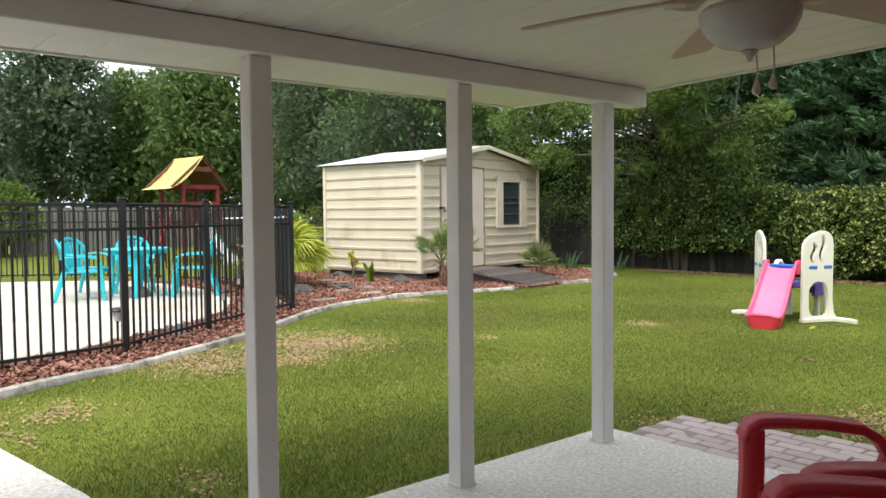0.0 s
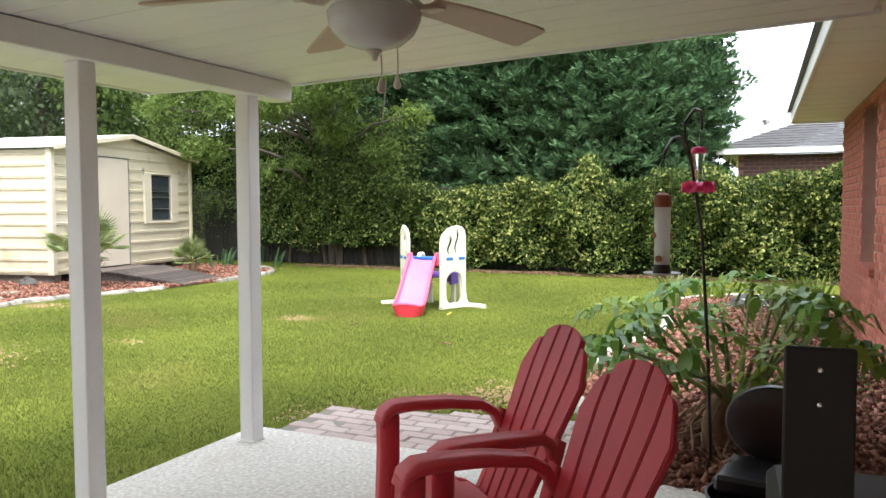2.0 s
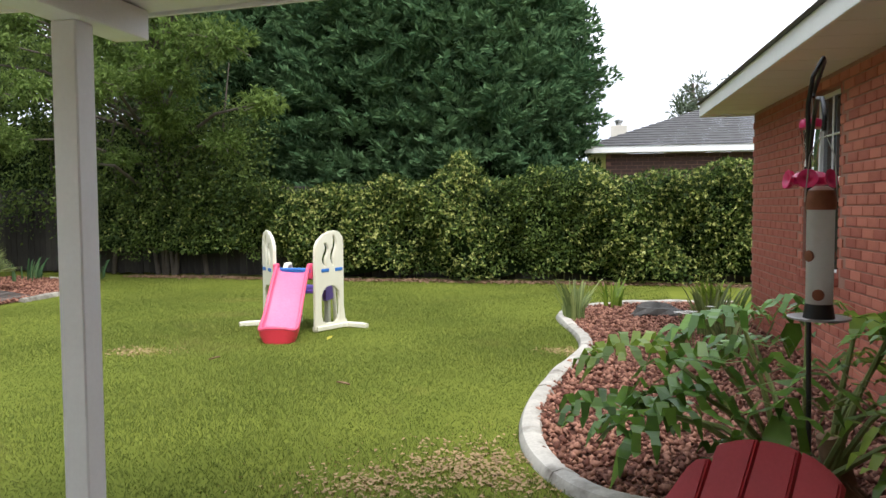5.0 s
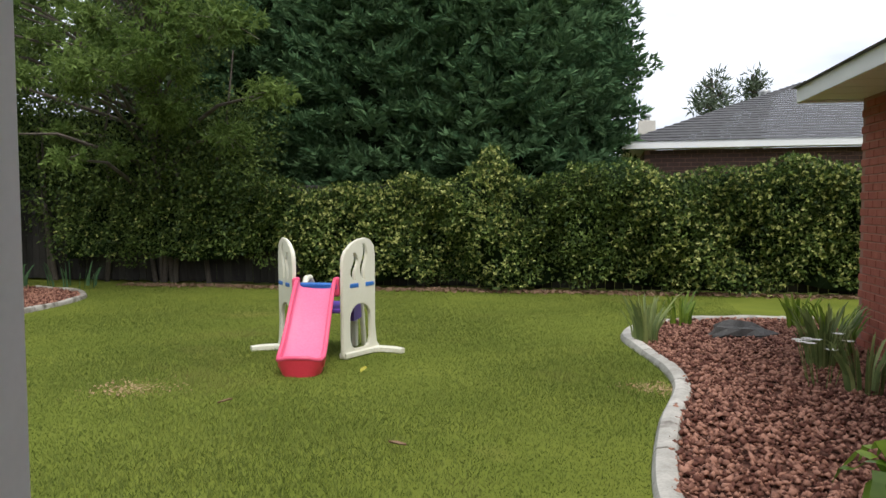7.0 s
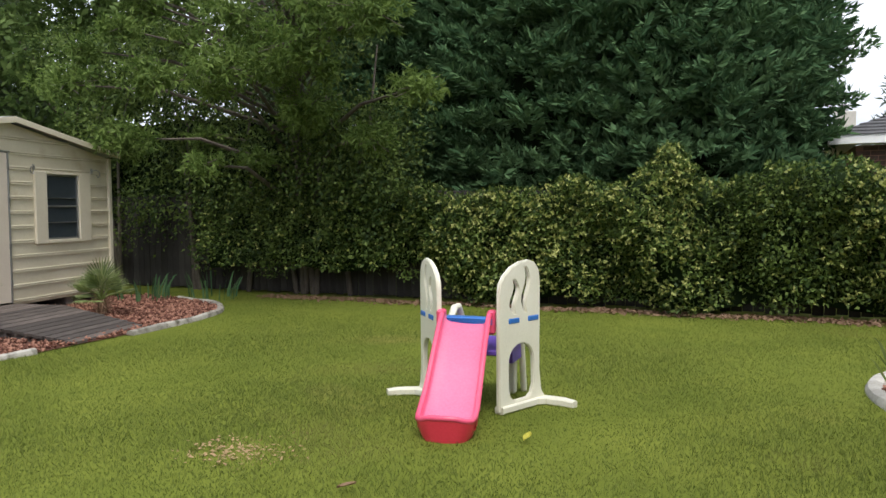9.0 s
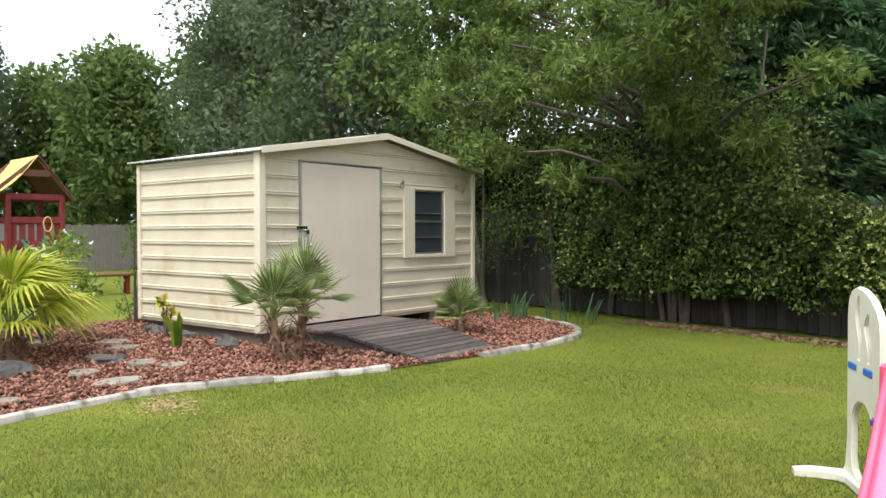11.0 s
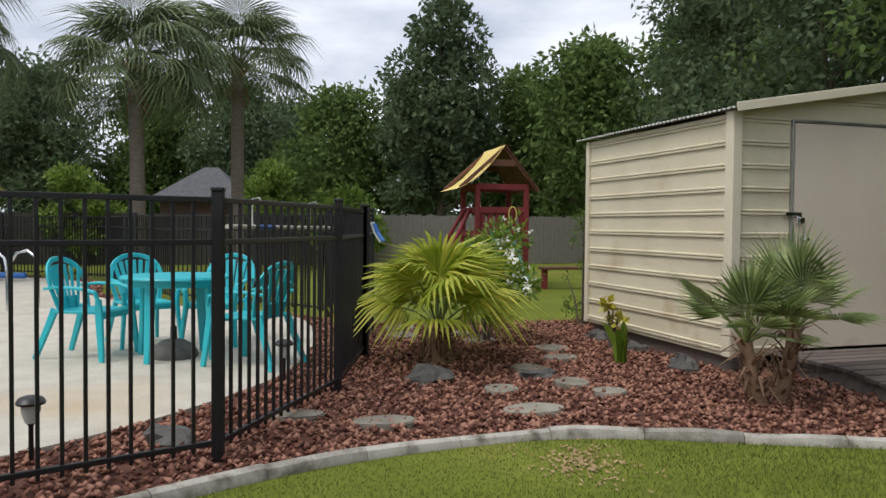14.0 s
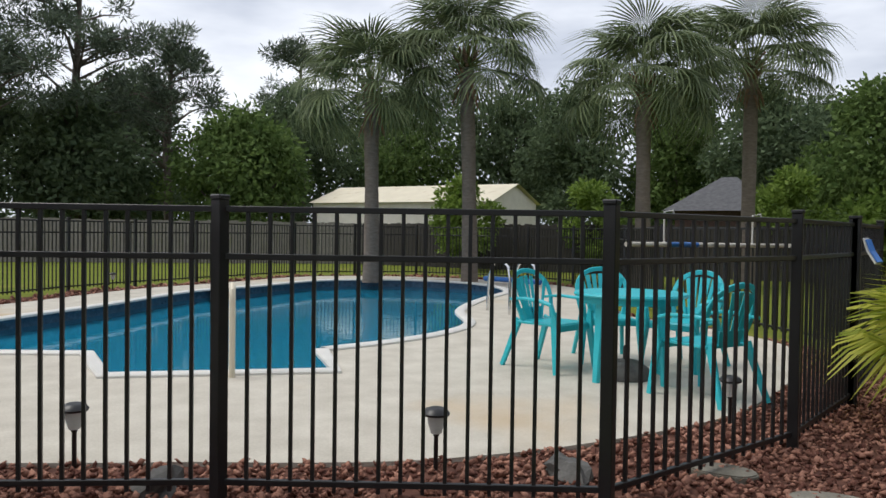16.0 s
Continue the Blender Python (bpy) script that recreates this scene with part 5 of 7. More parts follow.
# ---- stepping stones and rocks in the bed ----
def boulder(seed, sx, sy, sz, n=9, m=7):
    rng = random.Random(seed)
    rows_k = []
    off = Vector((rng.uniform(0, 50), rng.uniform(0, 50), 0))
    for i in range(m + 1):
        a = math.pi * i / m
        row = []
        for k in range(n + 3):
            t = 2 * math.pi * k / (n + 3)
            d = Vector((math.sin(a) * math.cos(t), math.sin(a) * math.sin(t), math.cos(a)))
            r = 1 + 0.45 * noise.noise(d * 1.7 + off) + 0.15 * noise.noise(d * 5 + off)
            row.append((sx * d.x * r, sy * d.y * r, sz * max(d.z * r, -0.25)))
        rows_k.append(row)
    return Build().sheet(rows_k[::-1], True)


for x, y, rx, ry in ((-7.55, 3.68, 0.14, 0.22), (-8.22, 3.57, 0.14, 0.14), (-8.44, 4.2, 0.15, 0.15), (-8.08, 4.4, 0.14, 0.14), (-9.09, 3.98, 0.16, 0.16), (-10.19, 4.47, 0.18, 0.18), (-9.62, 4.41, 0.16, 0.16),
                     (-7.29, 2.63, 0.13, 0.22), (-10.8, 3.79, 0.18, 0.18), (-11.9, 2.94, 0.22, 0.22), (-11.3, 3.6, 0.18, 0.18), (-7.5, 2.05, 0.12, 0.2), (-11.2, 2.95, 0.2, 0.2)):
    s = thing("stepping_stone", pose(x, y, 0.0, random.uniform(-2, 2), random.uniform(-2, 2), random.uniform(0, 90) if rx == ry else 0), "mossy grey concrete stepping stone in the rock bed", "stepping stone", "stepping stones")
    out = [(rx * (1 + 0.05 * math.sin(3 * a + x)) * math.cos(a), ry * (1 + 0.06 * math.sin(2 * a + y)) * math.sin(a)) for a in (2 * math.pi * k / 22 for k in range(22))]
    b = Build().slab(out, 0.0, 0.044)
    b.slab([(u * 0.95, v * 0.95) for u, v in out], 0.0441, 0.052)
    part("disc", b, STEP_STONE, s)
for i, (x, y, sx, sy, sz, turn) in enumerate(((-8.66, 3.05, 0.22, 0.13, 0.13, 100), (-8.75, 3.98, 0.2, 0.1, 0.08, 95), (-8.98, 5.38, 0.16, 0.1, 0.15, 30), (-10.9, 5.2, 0.2, 0.12, 0.12, 20),
                                              (2.28, 7.3, 0.34, 0.17, 0.17, 5), (-10.0, 5.3, 0.14, 0.1, 0.1, 70), (-7.0, 1.35, 0.24, 0.12, 0.1, 40), (-5.6, -0.3, 0.16, 0.12, 0.1, 40))):
    r = thing("rock", pose(x, y, 0.02, 0, 0, turn), "dark rough field stone lying in the rock bed", "rock")
    part("stone", boulder(i + 3, sx, sy, sz), STONE, r)


# ---- plants ----
BARK = material("grey_bark", (0.06, 0.05, 0.04), (0.16, 0.135, 0.11), 6, 0.95, 0.7, 50, stretch=(1, 1, 0.3), bump_far=0.02)
PALM_BARK = material("palm_trunk", (0.13, 0.105, 0.085), (0.25, 0.205, 0.17), 7, 0.95, 0.7, 50, stretch=(1, 1, 3), bump_far=0.02)
BOOT = material("dry_palm_boot", (0.14, 0.08, 0.045), (0.3, 0.19, 0.12), 6, 0.9, 0.4, 50)
OAK_LEAF = material("oak_leaf", (0.08, 0.135, 0.028), (0.19, 0.27, 0.07), 0.9, 0.6, 0.0, 5, island=0.6, through_light=0.38, gloss=0.2)
# next two leaf colours are paler and greyer to carry the distance haze
TREE_LEAF = material("broad_leaf", (0.075, 0.125, 0.035), (0.17, 0.245, 0.075), 0.35, 0.7, 0.0, 3, island=0.45, through_light=0.4, gloss=0.15)
HAZE_LEAF = material("haze_dulled_leaf", (0.07, 0.105, 0.055), (0.15, 0.2, 0.105), 0.35, 0.7, 0.0, 3, island=0.45, through_light=0.4, gloss=0.15)
GARDEN_LEAF = material("garden_tree_leaf", (0.11, 0.18, 0.03), (0.26, 0.36, 0.08), 0.6, 0.6, 0.0, 4, island=0.5, through_light=0.4, gloss=0.2)
PINE_LEAF = material("pine_needle", (0.05, 0.075, 0.048), (0.12, 0.155, 0.095), 0.5, 0.6, 0.0, 3, island=0.4, through_light=0.3)
PALM_LEAF = material("palm_frond", (0.085, 0.115, 0.055), (0.2, 0.245, 0.12), 1.5, 0.55, 0.0, 8, island=0.6, through_light=0.3, gloss=0.25)
YELLOW_FROND = material("yellow_green_frond", (0.27, 0.34, 0.03), (0.6, 0.6, 0.1), 2.0, 0.5, 0.0, 8, island=0.6, through_light=0.4, gloss=0.3)
GREY_FROND = material("grey_green_frond", (0.12, 0.17, 0.05), (0.3, 0.36, 0.13), 2.0, 0.5, 0.0, 8, island=0.6, through_light=0.25)
SPLIT_LEAF = material("philodendron_leaf", (0.06, 0.145, 0.02), (0.16, 0.31, 0.045), 3.0, 0.3, 0.05, 20, island=0.5, through_light=0.25, gloss=0.5)
BRIGHT_LEAF = material("young_leaf", (0.09, 0.17, 0.015), (0.24, 0.34, 0.045), 3.0, 0.35, 0.05, 20, island=0.5, through_light=0.35)
STEM = material("green_stem", (0.09, 0.13, 0.03), (0.2, 0.24, 0.07), 5, 0.5, 0.05, 40)
PETAL = material("white_petal", (0.72, 0.72, 0.66), (0.82, 0.82, 0.76), 5, 0.6, 0.0, 20, through_light=0.3)
JASMINE_BLOOM = material("cream_bloom", (0.3, 0.34, 0.08), (0.52, 0.53, 0.19), 5, 0.6, 0.0, 20, island=0.5, through_light=0.3)
# near-black colour that stands in for the shade deep among leaves
DARK_INSIDE = material("shade_backing", (0.008, 0.015, 0.006), (0.02, 0.034, 0.012), 2, 0.95, 0.4, 20, gloss=0.05)
CROTON = material("yellow_leaf", (0.4, 0.36, 0.03), (0.6, 0.55, 0.08), 3, 0.4, 0.0, 20, island=0.5, through_light=0.3)

RNG = np.random.default_rng(7)


def unit(v):
    return v / (np.linalg.norm(v, axis=-1, keepdims=True) + 1e-9)


def leaf_mesh(name, at, way, length, width, fold=0.25):
    """Kite-shaped leaves at places, pointing along ways."""
    at, way = np.asarray(at, float), unit(np.asarray(way, float))
    n = len(at)
    length = np.broadcast_to(length, (n,))[:, None] * RNG.uniform(0.7, 1.3, (n, 1))
    width = np.broadcast_to(width, (n,))[:, None] * RNG.uniform(0.75, 1.25, (n, 1))
    side = unit(np.cross(way, unit(RNG.normal(size=(n, 3)))))
    up = np.cross(side, way)
    v = np.stack([at, at + way * length * 0.45 + side * width / 2 + up * width * fold, at + way * length, at + way * length * 0.45 - side * width / 2 + up * width * fold], 1)
    return quick_mesh(name, v, np.arange(4 * n).reshape(n, 4))


def blobs_leaves(blobs, count, reach=0.35):
    """Places and outward ways of leaves in the outer parts of round clumps (x, y, z, r, flatness)."""
    b = np.asarray(blobs, float)
    w = b[:, 3] ** 2
    pick = RNG.choice(len(b), count, p=w / w.sum())
    d = unit(RNG.normal(size=(count, 3)))
    r = (1 - reach * RNG.random(count) ** 1.5) * RNG.normal(1.0, 0.1, count)
    at = b[pick, :3] + d * (b[pick, 3] * r)[:, None] * np.stack([np.ones(count), np.ones(count), b[pick, 4]], 1)
    return at, d


def crown_blobs(rng, x, y, z0, z1, r, count, flat=0.8, top_narrow=0.3):
    out = []
    for _ in range(count):
        t = rng.random()
        wide = r * (1 - top_narrow * t) * math.sqrt(max(0.05, 1 - (2 * t - 0.85) ** 2 * 0.75))
        a, q = rng.uniform(0, 2 * math.pi), wide * math.sqrt(rng.random()) * 0.85
        out.append((x + q * math.cos(a), y + q * math.sin(a), z0 + (z1 - z0) * t, r * (rng.uniform(0.14, 0.24) if rng.random() < 0.55 else rng.uniform(0.25, 0.42)), flat))
    return out


def tree(seed, x, y, height, radius, ma, label, leaves=9000, size=0.16, low=0.25, blobs=34, trunk=0.16, flat=0.75, category="tree", name="tree", narrow=0.3):
    rng = random.Random(seed)
    t = thing(name, pose(x, y, 0), label, category)
    bl = crown_blobs(rng, 0, 0, height * low + radius * 0.3, height - radius * 0.3, radius, blobs, flat, narrow)
    b = Build()
    lean = (rng.uniform(-0.3, 0.3), rng.uniform(-0.3, 0.3))
    spine = [(lean[0] * k / 4, lean[1] * k / 4, height * 0.8 * k / 4) for k in range(5)]
    b.tube(spine, [trunk * (1.25 if k == 0 else 1 - 0.2 * k) for k in range(5)], 9)
    part("trunk", b, BARK, t)
    limbs = Build()
    for q in rng.sample(bl, min(len(bl), 14)):
        z = max(height * low * 0.6, q[2] - math.hypot(q[0], q[1]) * rng.uniform(0.5, 1.0))
        z = min(z, height * 0.7)
        f = z / (height * 0.8)
        base = Vector((lean[0] * f, lean[1] * f, z))
        midp = base.lerp(Vector(q[:3]), 0.55) + Vector((0, 0, -0.1 * radius))
        limbs.tube([base, midp, q[:3]], [trunk * 0.42, trunk * 0.26, trunk * 0.1], 6)
    part("limb", limbs, BARK, t)
    at, d = blobs_leaves(bl, leaves)
    way = d * 0.6 + RNG.normal(size=at.shape) * 0.6 + np.array([0, 0, -0.25])
    link_mesh("crown", leaf_mesh("crown", at, way, size, size * 0.5), ma, t)
    return t


def fan_leaf(b, m, radius, segs, spread, droop, fold=0.03, split=0.35, wid=1.0):
    """A palm leaf: pleated segments from one point, joined near the base, with hanging tips. It lies in x-y with its middle along +y."""
    rng = random.Random(int(radius * 1000) + segs + len(b.v))
    for k in range(segs):
        a = radians(-spread / 2 + spread * (k + 0.5) / segs)
        s = Vector((math.sin(a), math.cos(a), 0))
        c = Vector((math.cos(a), -math.sin(a), 0))
        ln = radius * (0.86 + 0.14 * math.cos(a)) * rng.uniform(0.93, 1.05)
        w = wid * ln * split * math.tan(radians(spread) / segs / 2)
        dr = droop * rng.uniform(0.75, 1.3)
        z1, z2, z3 = -dr * 0.06 * ln, -dr * 0.3 * ln, -dr * 0.85 * ln
        sh = 1 - 0.3 * min(dr, 1.2)
        p = [s * 0.02 * ln, s * ln * split + c * w + Vector((0, 0, z1 - fold * ln)), s * ln * split + Vector((0, 0, z1 + fold * ln)), s * ln * split - c * w + Vector((0, 0, z1 - fold * ln)),
             s * ln * 0.72 + c * w * 0.75 + Vector((0, 0, z2)), s * ln * 0.72 - c * w * 0.75 + Vector((0, 0, z2)), s * ln * (0.72 + 0.28 * sh) + Vector((0, 0, z3))]
        b.add([m @ v for v in p], [(0, 2, 1), (0, 3, 2), (1, 2, 4), (2, 3, 5), (2, 5, 4), (4, 5, 6)])


def frond_pose(origin, az, tilt, reach):
    """Where a leaf sits: azimuth and tilt above level of its stalk, and the stalk's length."""
    way = Vector((math.cos(az) * math.cos(tilt), math.sin(az) * math.cos(tilt), math.sin(tilt)))
    tip = Vector(origin) + way * reach
    side = way.cross(Vector((0, 0, 1)))
    side = side.normalized() if side.length > 1e-3 else Vector((1, 0, 0))
    up = side.cross(way)
    m = Matrix((side, way, up)).transposed().to_4x4()
    return Matrix.Translation(tip) @ m, tip


def sabal(seed, x, y, trunk_h, r=0.15, scale=1.0, lean=0.0):
    rng = random.Random(seed)
    t = thing("palm_tree", pose(x, y, 0), "tall cabbage palm with shaggy grey-green fronds", "palm tree", "palms behind the pool")
    pts = [(lean * (k / 8) ** 1.5, 0, trunk_h * k / 8) for k in range(9)]
    part("trunk", Build().tube(pts, [r * (1.25 if k == 0 else 1.05 if k < 3 else 0.95) * rng.uniform(0.95, 1.06) for k in range(9)], 14), PALM_BARK, t)
    top = Vector((lean, 0, trunk_h))
    boots = Build()
    for k in range(44):
        a, z = rng.uniform(0, 6.283), rng.uniform(-0.7, 0.3)
        out = Vector((math.cos(a), math.sin(a), 0))
        p = top + Vector((0, 0, z)) + out * r * 0.9
        strip(boots, [p, p + out * 0.1 + Vector((0, 0, 0.14 if z > -0.35 else -0.12)), p + out * 0.2 + Vector((0, 0, 0.24 if z > -0.35 else -0.38))], [0.09, 0.06, 0.025], 0.02)
    part("boot", boots, BOOT, t)
    fr, st = Build(), Build()
    for k in range(42):
        a = 2.4 * k + rng.uniform(-0.3, 0.3)
        tilt = radians(84 - 100 * (k / 41) + rng.uniform(-8, 8))
        reach = scale * rng.uniform(0.7, 1.0)
        m, tip = frond_pose(top, a, tilt, reach)
        st.tube([top, top.lerp(tip, 0.6) + Vector((0, 0, 0.06)), tip], [0.02, 0.015, 0.01], 5)
        hang, _ = frond_pose(tip, a + rng.uniform(-0.25, 0.25), tilt - rng.uniform(0.2, 0.7), 0.0)
        fan_leaf(fr, hang, scale * rng.uniform(0.62, 0.85), 32, 240, rng.uniform(0.55, 1.0), 0.01, 0.42, 0.7)
    part("frond", fr, PALM_LEAF, t)
    part("stalk", st, STEM, t)


def low_palm(name, label, x, y, ma, fronds, radius, reach, segs, spread, droop, base_h, seed, heads=1, head_gap=0.3, trunk_r=0.06, wid=1.0, tilt_lo=8, tilt_hi=80):
    rng = random.Random(seed)
    t = thing(name, pose(x, y, 0.0), label, "palm")
    tr, fr, st = Build(), Build(), Build()
    for h in range(heads):
        hx, hy = (h - (heads - 1) / 2) * head_gap, (h % 2) * 0.1
        hz = base_h * (1 + 0.2 * h)
        top = Vector((hx, hy, hz))
        tr.tube([(hx * 0.4, hy, 0.0), (hx * 0.8, hy, hz * 0.5), top], [trunk_r * 1.2, trunk_r, trunk_r * 0.9], 10)
        for k in range(46 if trunk_r < 0.1 else 150):
            a, z = rng.uniform(0, 6.283), rng.uniform(0.02, max(0.06, hz))
            out = Vector((math.cos(a), math.sin(a), 0))
            p = Vector((hx * (0.4 + 0.6 * z / max(hz, 0.1)), hy, z)) + out * trunk_r * 0.8
            strip(tr, [p, p + out * 0.05 + Vector((0, 0, 0.05)), p + out * rng.uniform(0.07, 0.16) + Vector((0, 0, rng.uniform(-0.05, 0.14)))], [0.03, 0.02, 0.006], 0.006)
        for k in range(fronds):
            a = 2.4 * k + rng.uniform(-0.4, 0.4)
            tilt = radians(tilt_hi - (tilt_hi - tilt_lo) * k / max(1, fronds - 1) + rng.uniform(-8, 8))
            m, tip = frond_pose(top, a, tilt, reach * rng.uniform(0.75, 1.15))
            st.tube([top, top.lerp(tip, 0.6) + Vector((0, 0, 0.03)), tip], [0.011, 0.009, 0.007], 5)
            fan_leaf(fr, m, radius * rng.uniform(0.85, 1.12), segs, spread, droop * rng.uniform(0.7, 1.2), 0.02, 0.5, wid)
    part("trunk", tr, BOOT, t)
    part("frond", fr, ma, t)
    part("stalk", st, STEM, t)
    return t


# palms behind the pool
for i, (x, y, h, ln) in enumerate(((-18.83, -9.08, 4.4, 0.1), (-20.35, -7.05, 5.15, 0.3), (-22.0, -3.02, 4.5, 0.15), (-24.7, -1.05, 5.35, -0.1))):
    sabal(20 + i, x, y, h + 0.35, 0.19, 1.6, ln)
low_palm("fan_palm", "yellow-green fan palm clump in the rock bed", -9.5, 3.2, YELLOW_FROND, 15, 0.56, 0.5, 30, 210, 0.75, 0.36, 5, 1, 0.3, 0.13, 1.1, 14, 84)
shed_palm = low_palm("windmill_palm", "small stiff grey-green palms before the shed", -7.62, 5.47, GREY_FROND, 9, 0.36, 0.28, 24, 190, 0.1, 0.42, 8, 2, 0.34, 0.045, 0.75, 10, 85)
shed_palm.rotation_euler = (0, 0, radians(80))
shed_palm.scale = (1.15, 1.15, 1.15)
low_palm("windmill_palm", "low stiff grey-green palm beside the ramp", -8.15, 8.35, GREY_FROND, 11, 0.34, 0.24, 24, 190, 0.12, 0.24, 11, 1, 0.3, 0.06, 0.75, 5, 80)


# split-leaf philodendron
def philodendron(x, y):
    rng = random.Random(4)
    t = thing("philodendron", pose(x, y, 0.0), "large split-leaf philodendron with drooping glossy leaves", "plant")
    tr = Build()
    for a, h in ((0.3, 0.42), (2.2, 0.34), (4.0, 0.3)):
        tr.tube([(0.12 * math.cos(a), 0.12 * math.sin(a), 0), (0.16 * math.cos(a), 0.16 * math.sin(a), h * 0.5), (0.1 * math.cos(a), 0.1 * math.sin(a), h)], [0.075, 0.06, 0.05], 10)
    for k in range(40):
        a, r0 = rng.uniform(0, 6.283), rng.uniform(0.1, 0.2)
        z = rng.uniform(0.08, 0.3)
        tr.tube([(r0 * math.cos(a), r0 * math.sin(a), z), (1.7 * r0 * math.cos(a), 1.7 * r0 * math.sin(a), z * 0.6), (2.2 * r0 * math.cos(a + 0.3), 2.2 * r0 * math.sin(a + 0.3), 0.0)], 0.008, 5)
    part("trunk", tr, BOOT, t)
    # way, rise and length of each stalk
    stalks = ((0.0, 0.7, 0.64), (-0.35, 0.95, 0.6), (0.45, 1.1, 0.72), (1.3, 1.3, 0.85), (2.4, 1.25, 0.8), (2.9, 0.75, 0.85), (3.2, 0.42, 0.82), (3.7, 0.7, 0.72), (4.3, 0.5, 0.55), (5.0, 0.9, 0.6), (5.6, 0.55, 0.6),
              (1.8, 0.9, 0.7), (3.4, 1.05, 0.68), (0.2, 1.4, 0.75), (4.6, 1.25, 0.62), (2.6, 0.3, 0.62), (5.9, 1.25, 0.78), (0.9, 0.7, 0.72))
    for k, (az, up, reach) in enumerate(stalks):
        az += rng.uniform(-0.12, 0.12)
        reach *= 0.8
        base = Vector((0.09 * math.cos(az), 0.09 * math.sin(az), 0.27))
        way = Vector((math.cos(az) * math.cos(up), math.sin(az) * math.cos(up), math.sin(up)))
        tip = base + way * reach
        part("stalk", Build().tube([base, base + way * reach * 0.5 + Vector((0, 0, 0.05)), tip], [0.016, 0.012, 0.008], 6), STEM, t)
        ln = rng.uniform(0.31, 0.43)
        b = Build()
        turn = az + rng.uniform(-0.5, 0.5)
        out = Vector((math.cos(turn), math.sin(turn), 0))
        side = Vector((-math.sin(turn), math.cos(turn), 0))
        hang = rng.uniform(0.05, 0.45)

        def rib(s):
            return tip + (out * s * (0.95 - 0.2 * s) + Vector((0, 0, 0.22 * s - (0.3 + hang) * s * s))) * ln

        lobes = 8
        step = 0.9 / lobes
        for sg in (-1, 1):
            for j in range(lobes):
                s = step * j
                p0, p1 = rib(s), rib(s + step)
                long = ln * (0.66 - 0.36 * s * s - 0.14 * (j == 0)) * rng.uniform(0.85, 1.12)
                d = (side * sg * (1.0 - 0.35 * s) + out * (-0.85 + 1.75 * s ** 0.8) + Vector((0, 0, 0.12 - hang * s * 0.9))).normalized()
                across = (out - d * out.dot(d)).normalized() * ln * step
                mid = (p0 + p1) / 2
                pts = [p0, p1]
                for u, wd, fall in ((0.2, 0.52, 0.02), (0.42, 0.38, 0.03), (0.56, 0.56, 0.01), (0.7, 0.34, -0.03), (0.84, 0.42, -0.08), (1.0, 0.05, -0.15)):
                    c = mid + d * long * u + Vector((0, 0, fall * ln + 0.03 * rng.uniform(-1, 1)))
                    wa, wb = wd * rng.uniform(0.8, 1.2), wd * rng.uniform(0.8, 1.2)
                    pts += [c - across * wa, c + across * wb]
                b.add(pts, [(2 * q, 2 * q + 1, 2 * q + 3, 2 * q + 2) for q in range(6)])
        b.add([rib(0.86) - side * 0.03, rib(0.86) + side * 0.03, rib(1.02) + side * 0.05, rib(1.02) - side * 0.05, rib(1.25)], [(0, 1, 2, 3), (3, 2, 4)])
        part("leaf", b, BRIGHT_LEAF if k % 4 == 1 else SPLIT_LEAF, t)


philodendron(2.48, 1.05)


def blade_clump(name, label, x, y, count, height, ma, seed, spread=0.12, wide=0.014, category="plant"):
    rng = random.Random(seed)
    t = thing(name, pose(x, y, 0.0), label, category)
    b = Build()
    for k in range(count):
        a, q = rng.uniform(0, 6.283), spread * math.sqrt(rng.random())
        h = height * rng.uniform(0.6, 1.1)
        out = Vector((math.cos(a), math.sin(a), 0))
        p = Vector((q * math.cos(a), q * math.sin(a), 0))
        bend = rng.uniform(0.1, 0.5)
        side = Vector((-math.sin(a + 0.8), math.cos(a + 0.8), 0)) * wide
        c = [p, p + out * bend * h * 0.2 + Vector((0, 0, h * 0.5)), p + out * bend * h * 0.75 + Vector((0, 0, h * 0.9))]
        tip = p + out * bend * h * 1.05 + Vector((0, 0, h))
        b.add([c[0] - side, c[0] + side, c[1] + side, c[1] - side, c[2] + side * 0.7, c[2] - side * 0.7, tip], [(0, 1, 2, 3), (3, 2, 4, 5), (5, 4, 6)])
    part("blade", b, ma, t)
    return t


for i, (x, y, n, h) in enumerate(((1.32, 6.75, 46, 0.5), (1.75, 7.95, 20, 0.4), (2.72, 5.9, 70, 0.52), (2.95, 6.4, 40, 0.5), (2.75, 4.95, 40, 0.42), (3.0, 8.0, 40, 0.4))):
    blade_clump("iris_clump", "clump of upright green iris leaves in the bed", x, y, n, h, BRIGHT_LEAF if i % 2 else GREY_FROND, 30 + i)
daisy = thing("daisy_clump", pose(2.5, 5.1, 0), "low clump of white daisies", "flowers")
db, dc = Build(), Build()
for k in range(9):
    r2 = random.Random(90 + k)
    fx, fy, fz = r2.uniform(-0.22, 0.22), r2.uniform(-0.25, 0.25), r2.uniform(0.3, 0.42)
    dc.tube([(fx * 0.5, fy * 0.5, 0), (fx, fy, fz)], 0.004, 5)
    for q in range(11):
        a = 2 * math.pi * q / 11
        u, s = Vector((math.cos(a), math.sin(a), 0.15)), Vector((-math.sin(a), math.cos(a), 0)) * 0.01
        o = Vector((fx, fy, fz))
        db.add([o, o + u * 0.03 + s, o + u * 0.05, o + u * 0.03 - s], [(0, 1, 2, 3)])
part("flower", db, PETAL, daisy)
part("stem", dc, STEM, daisy)
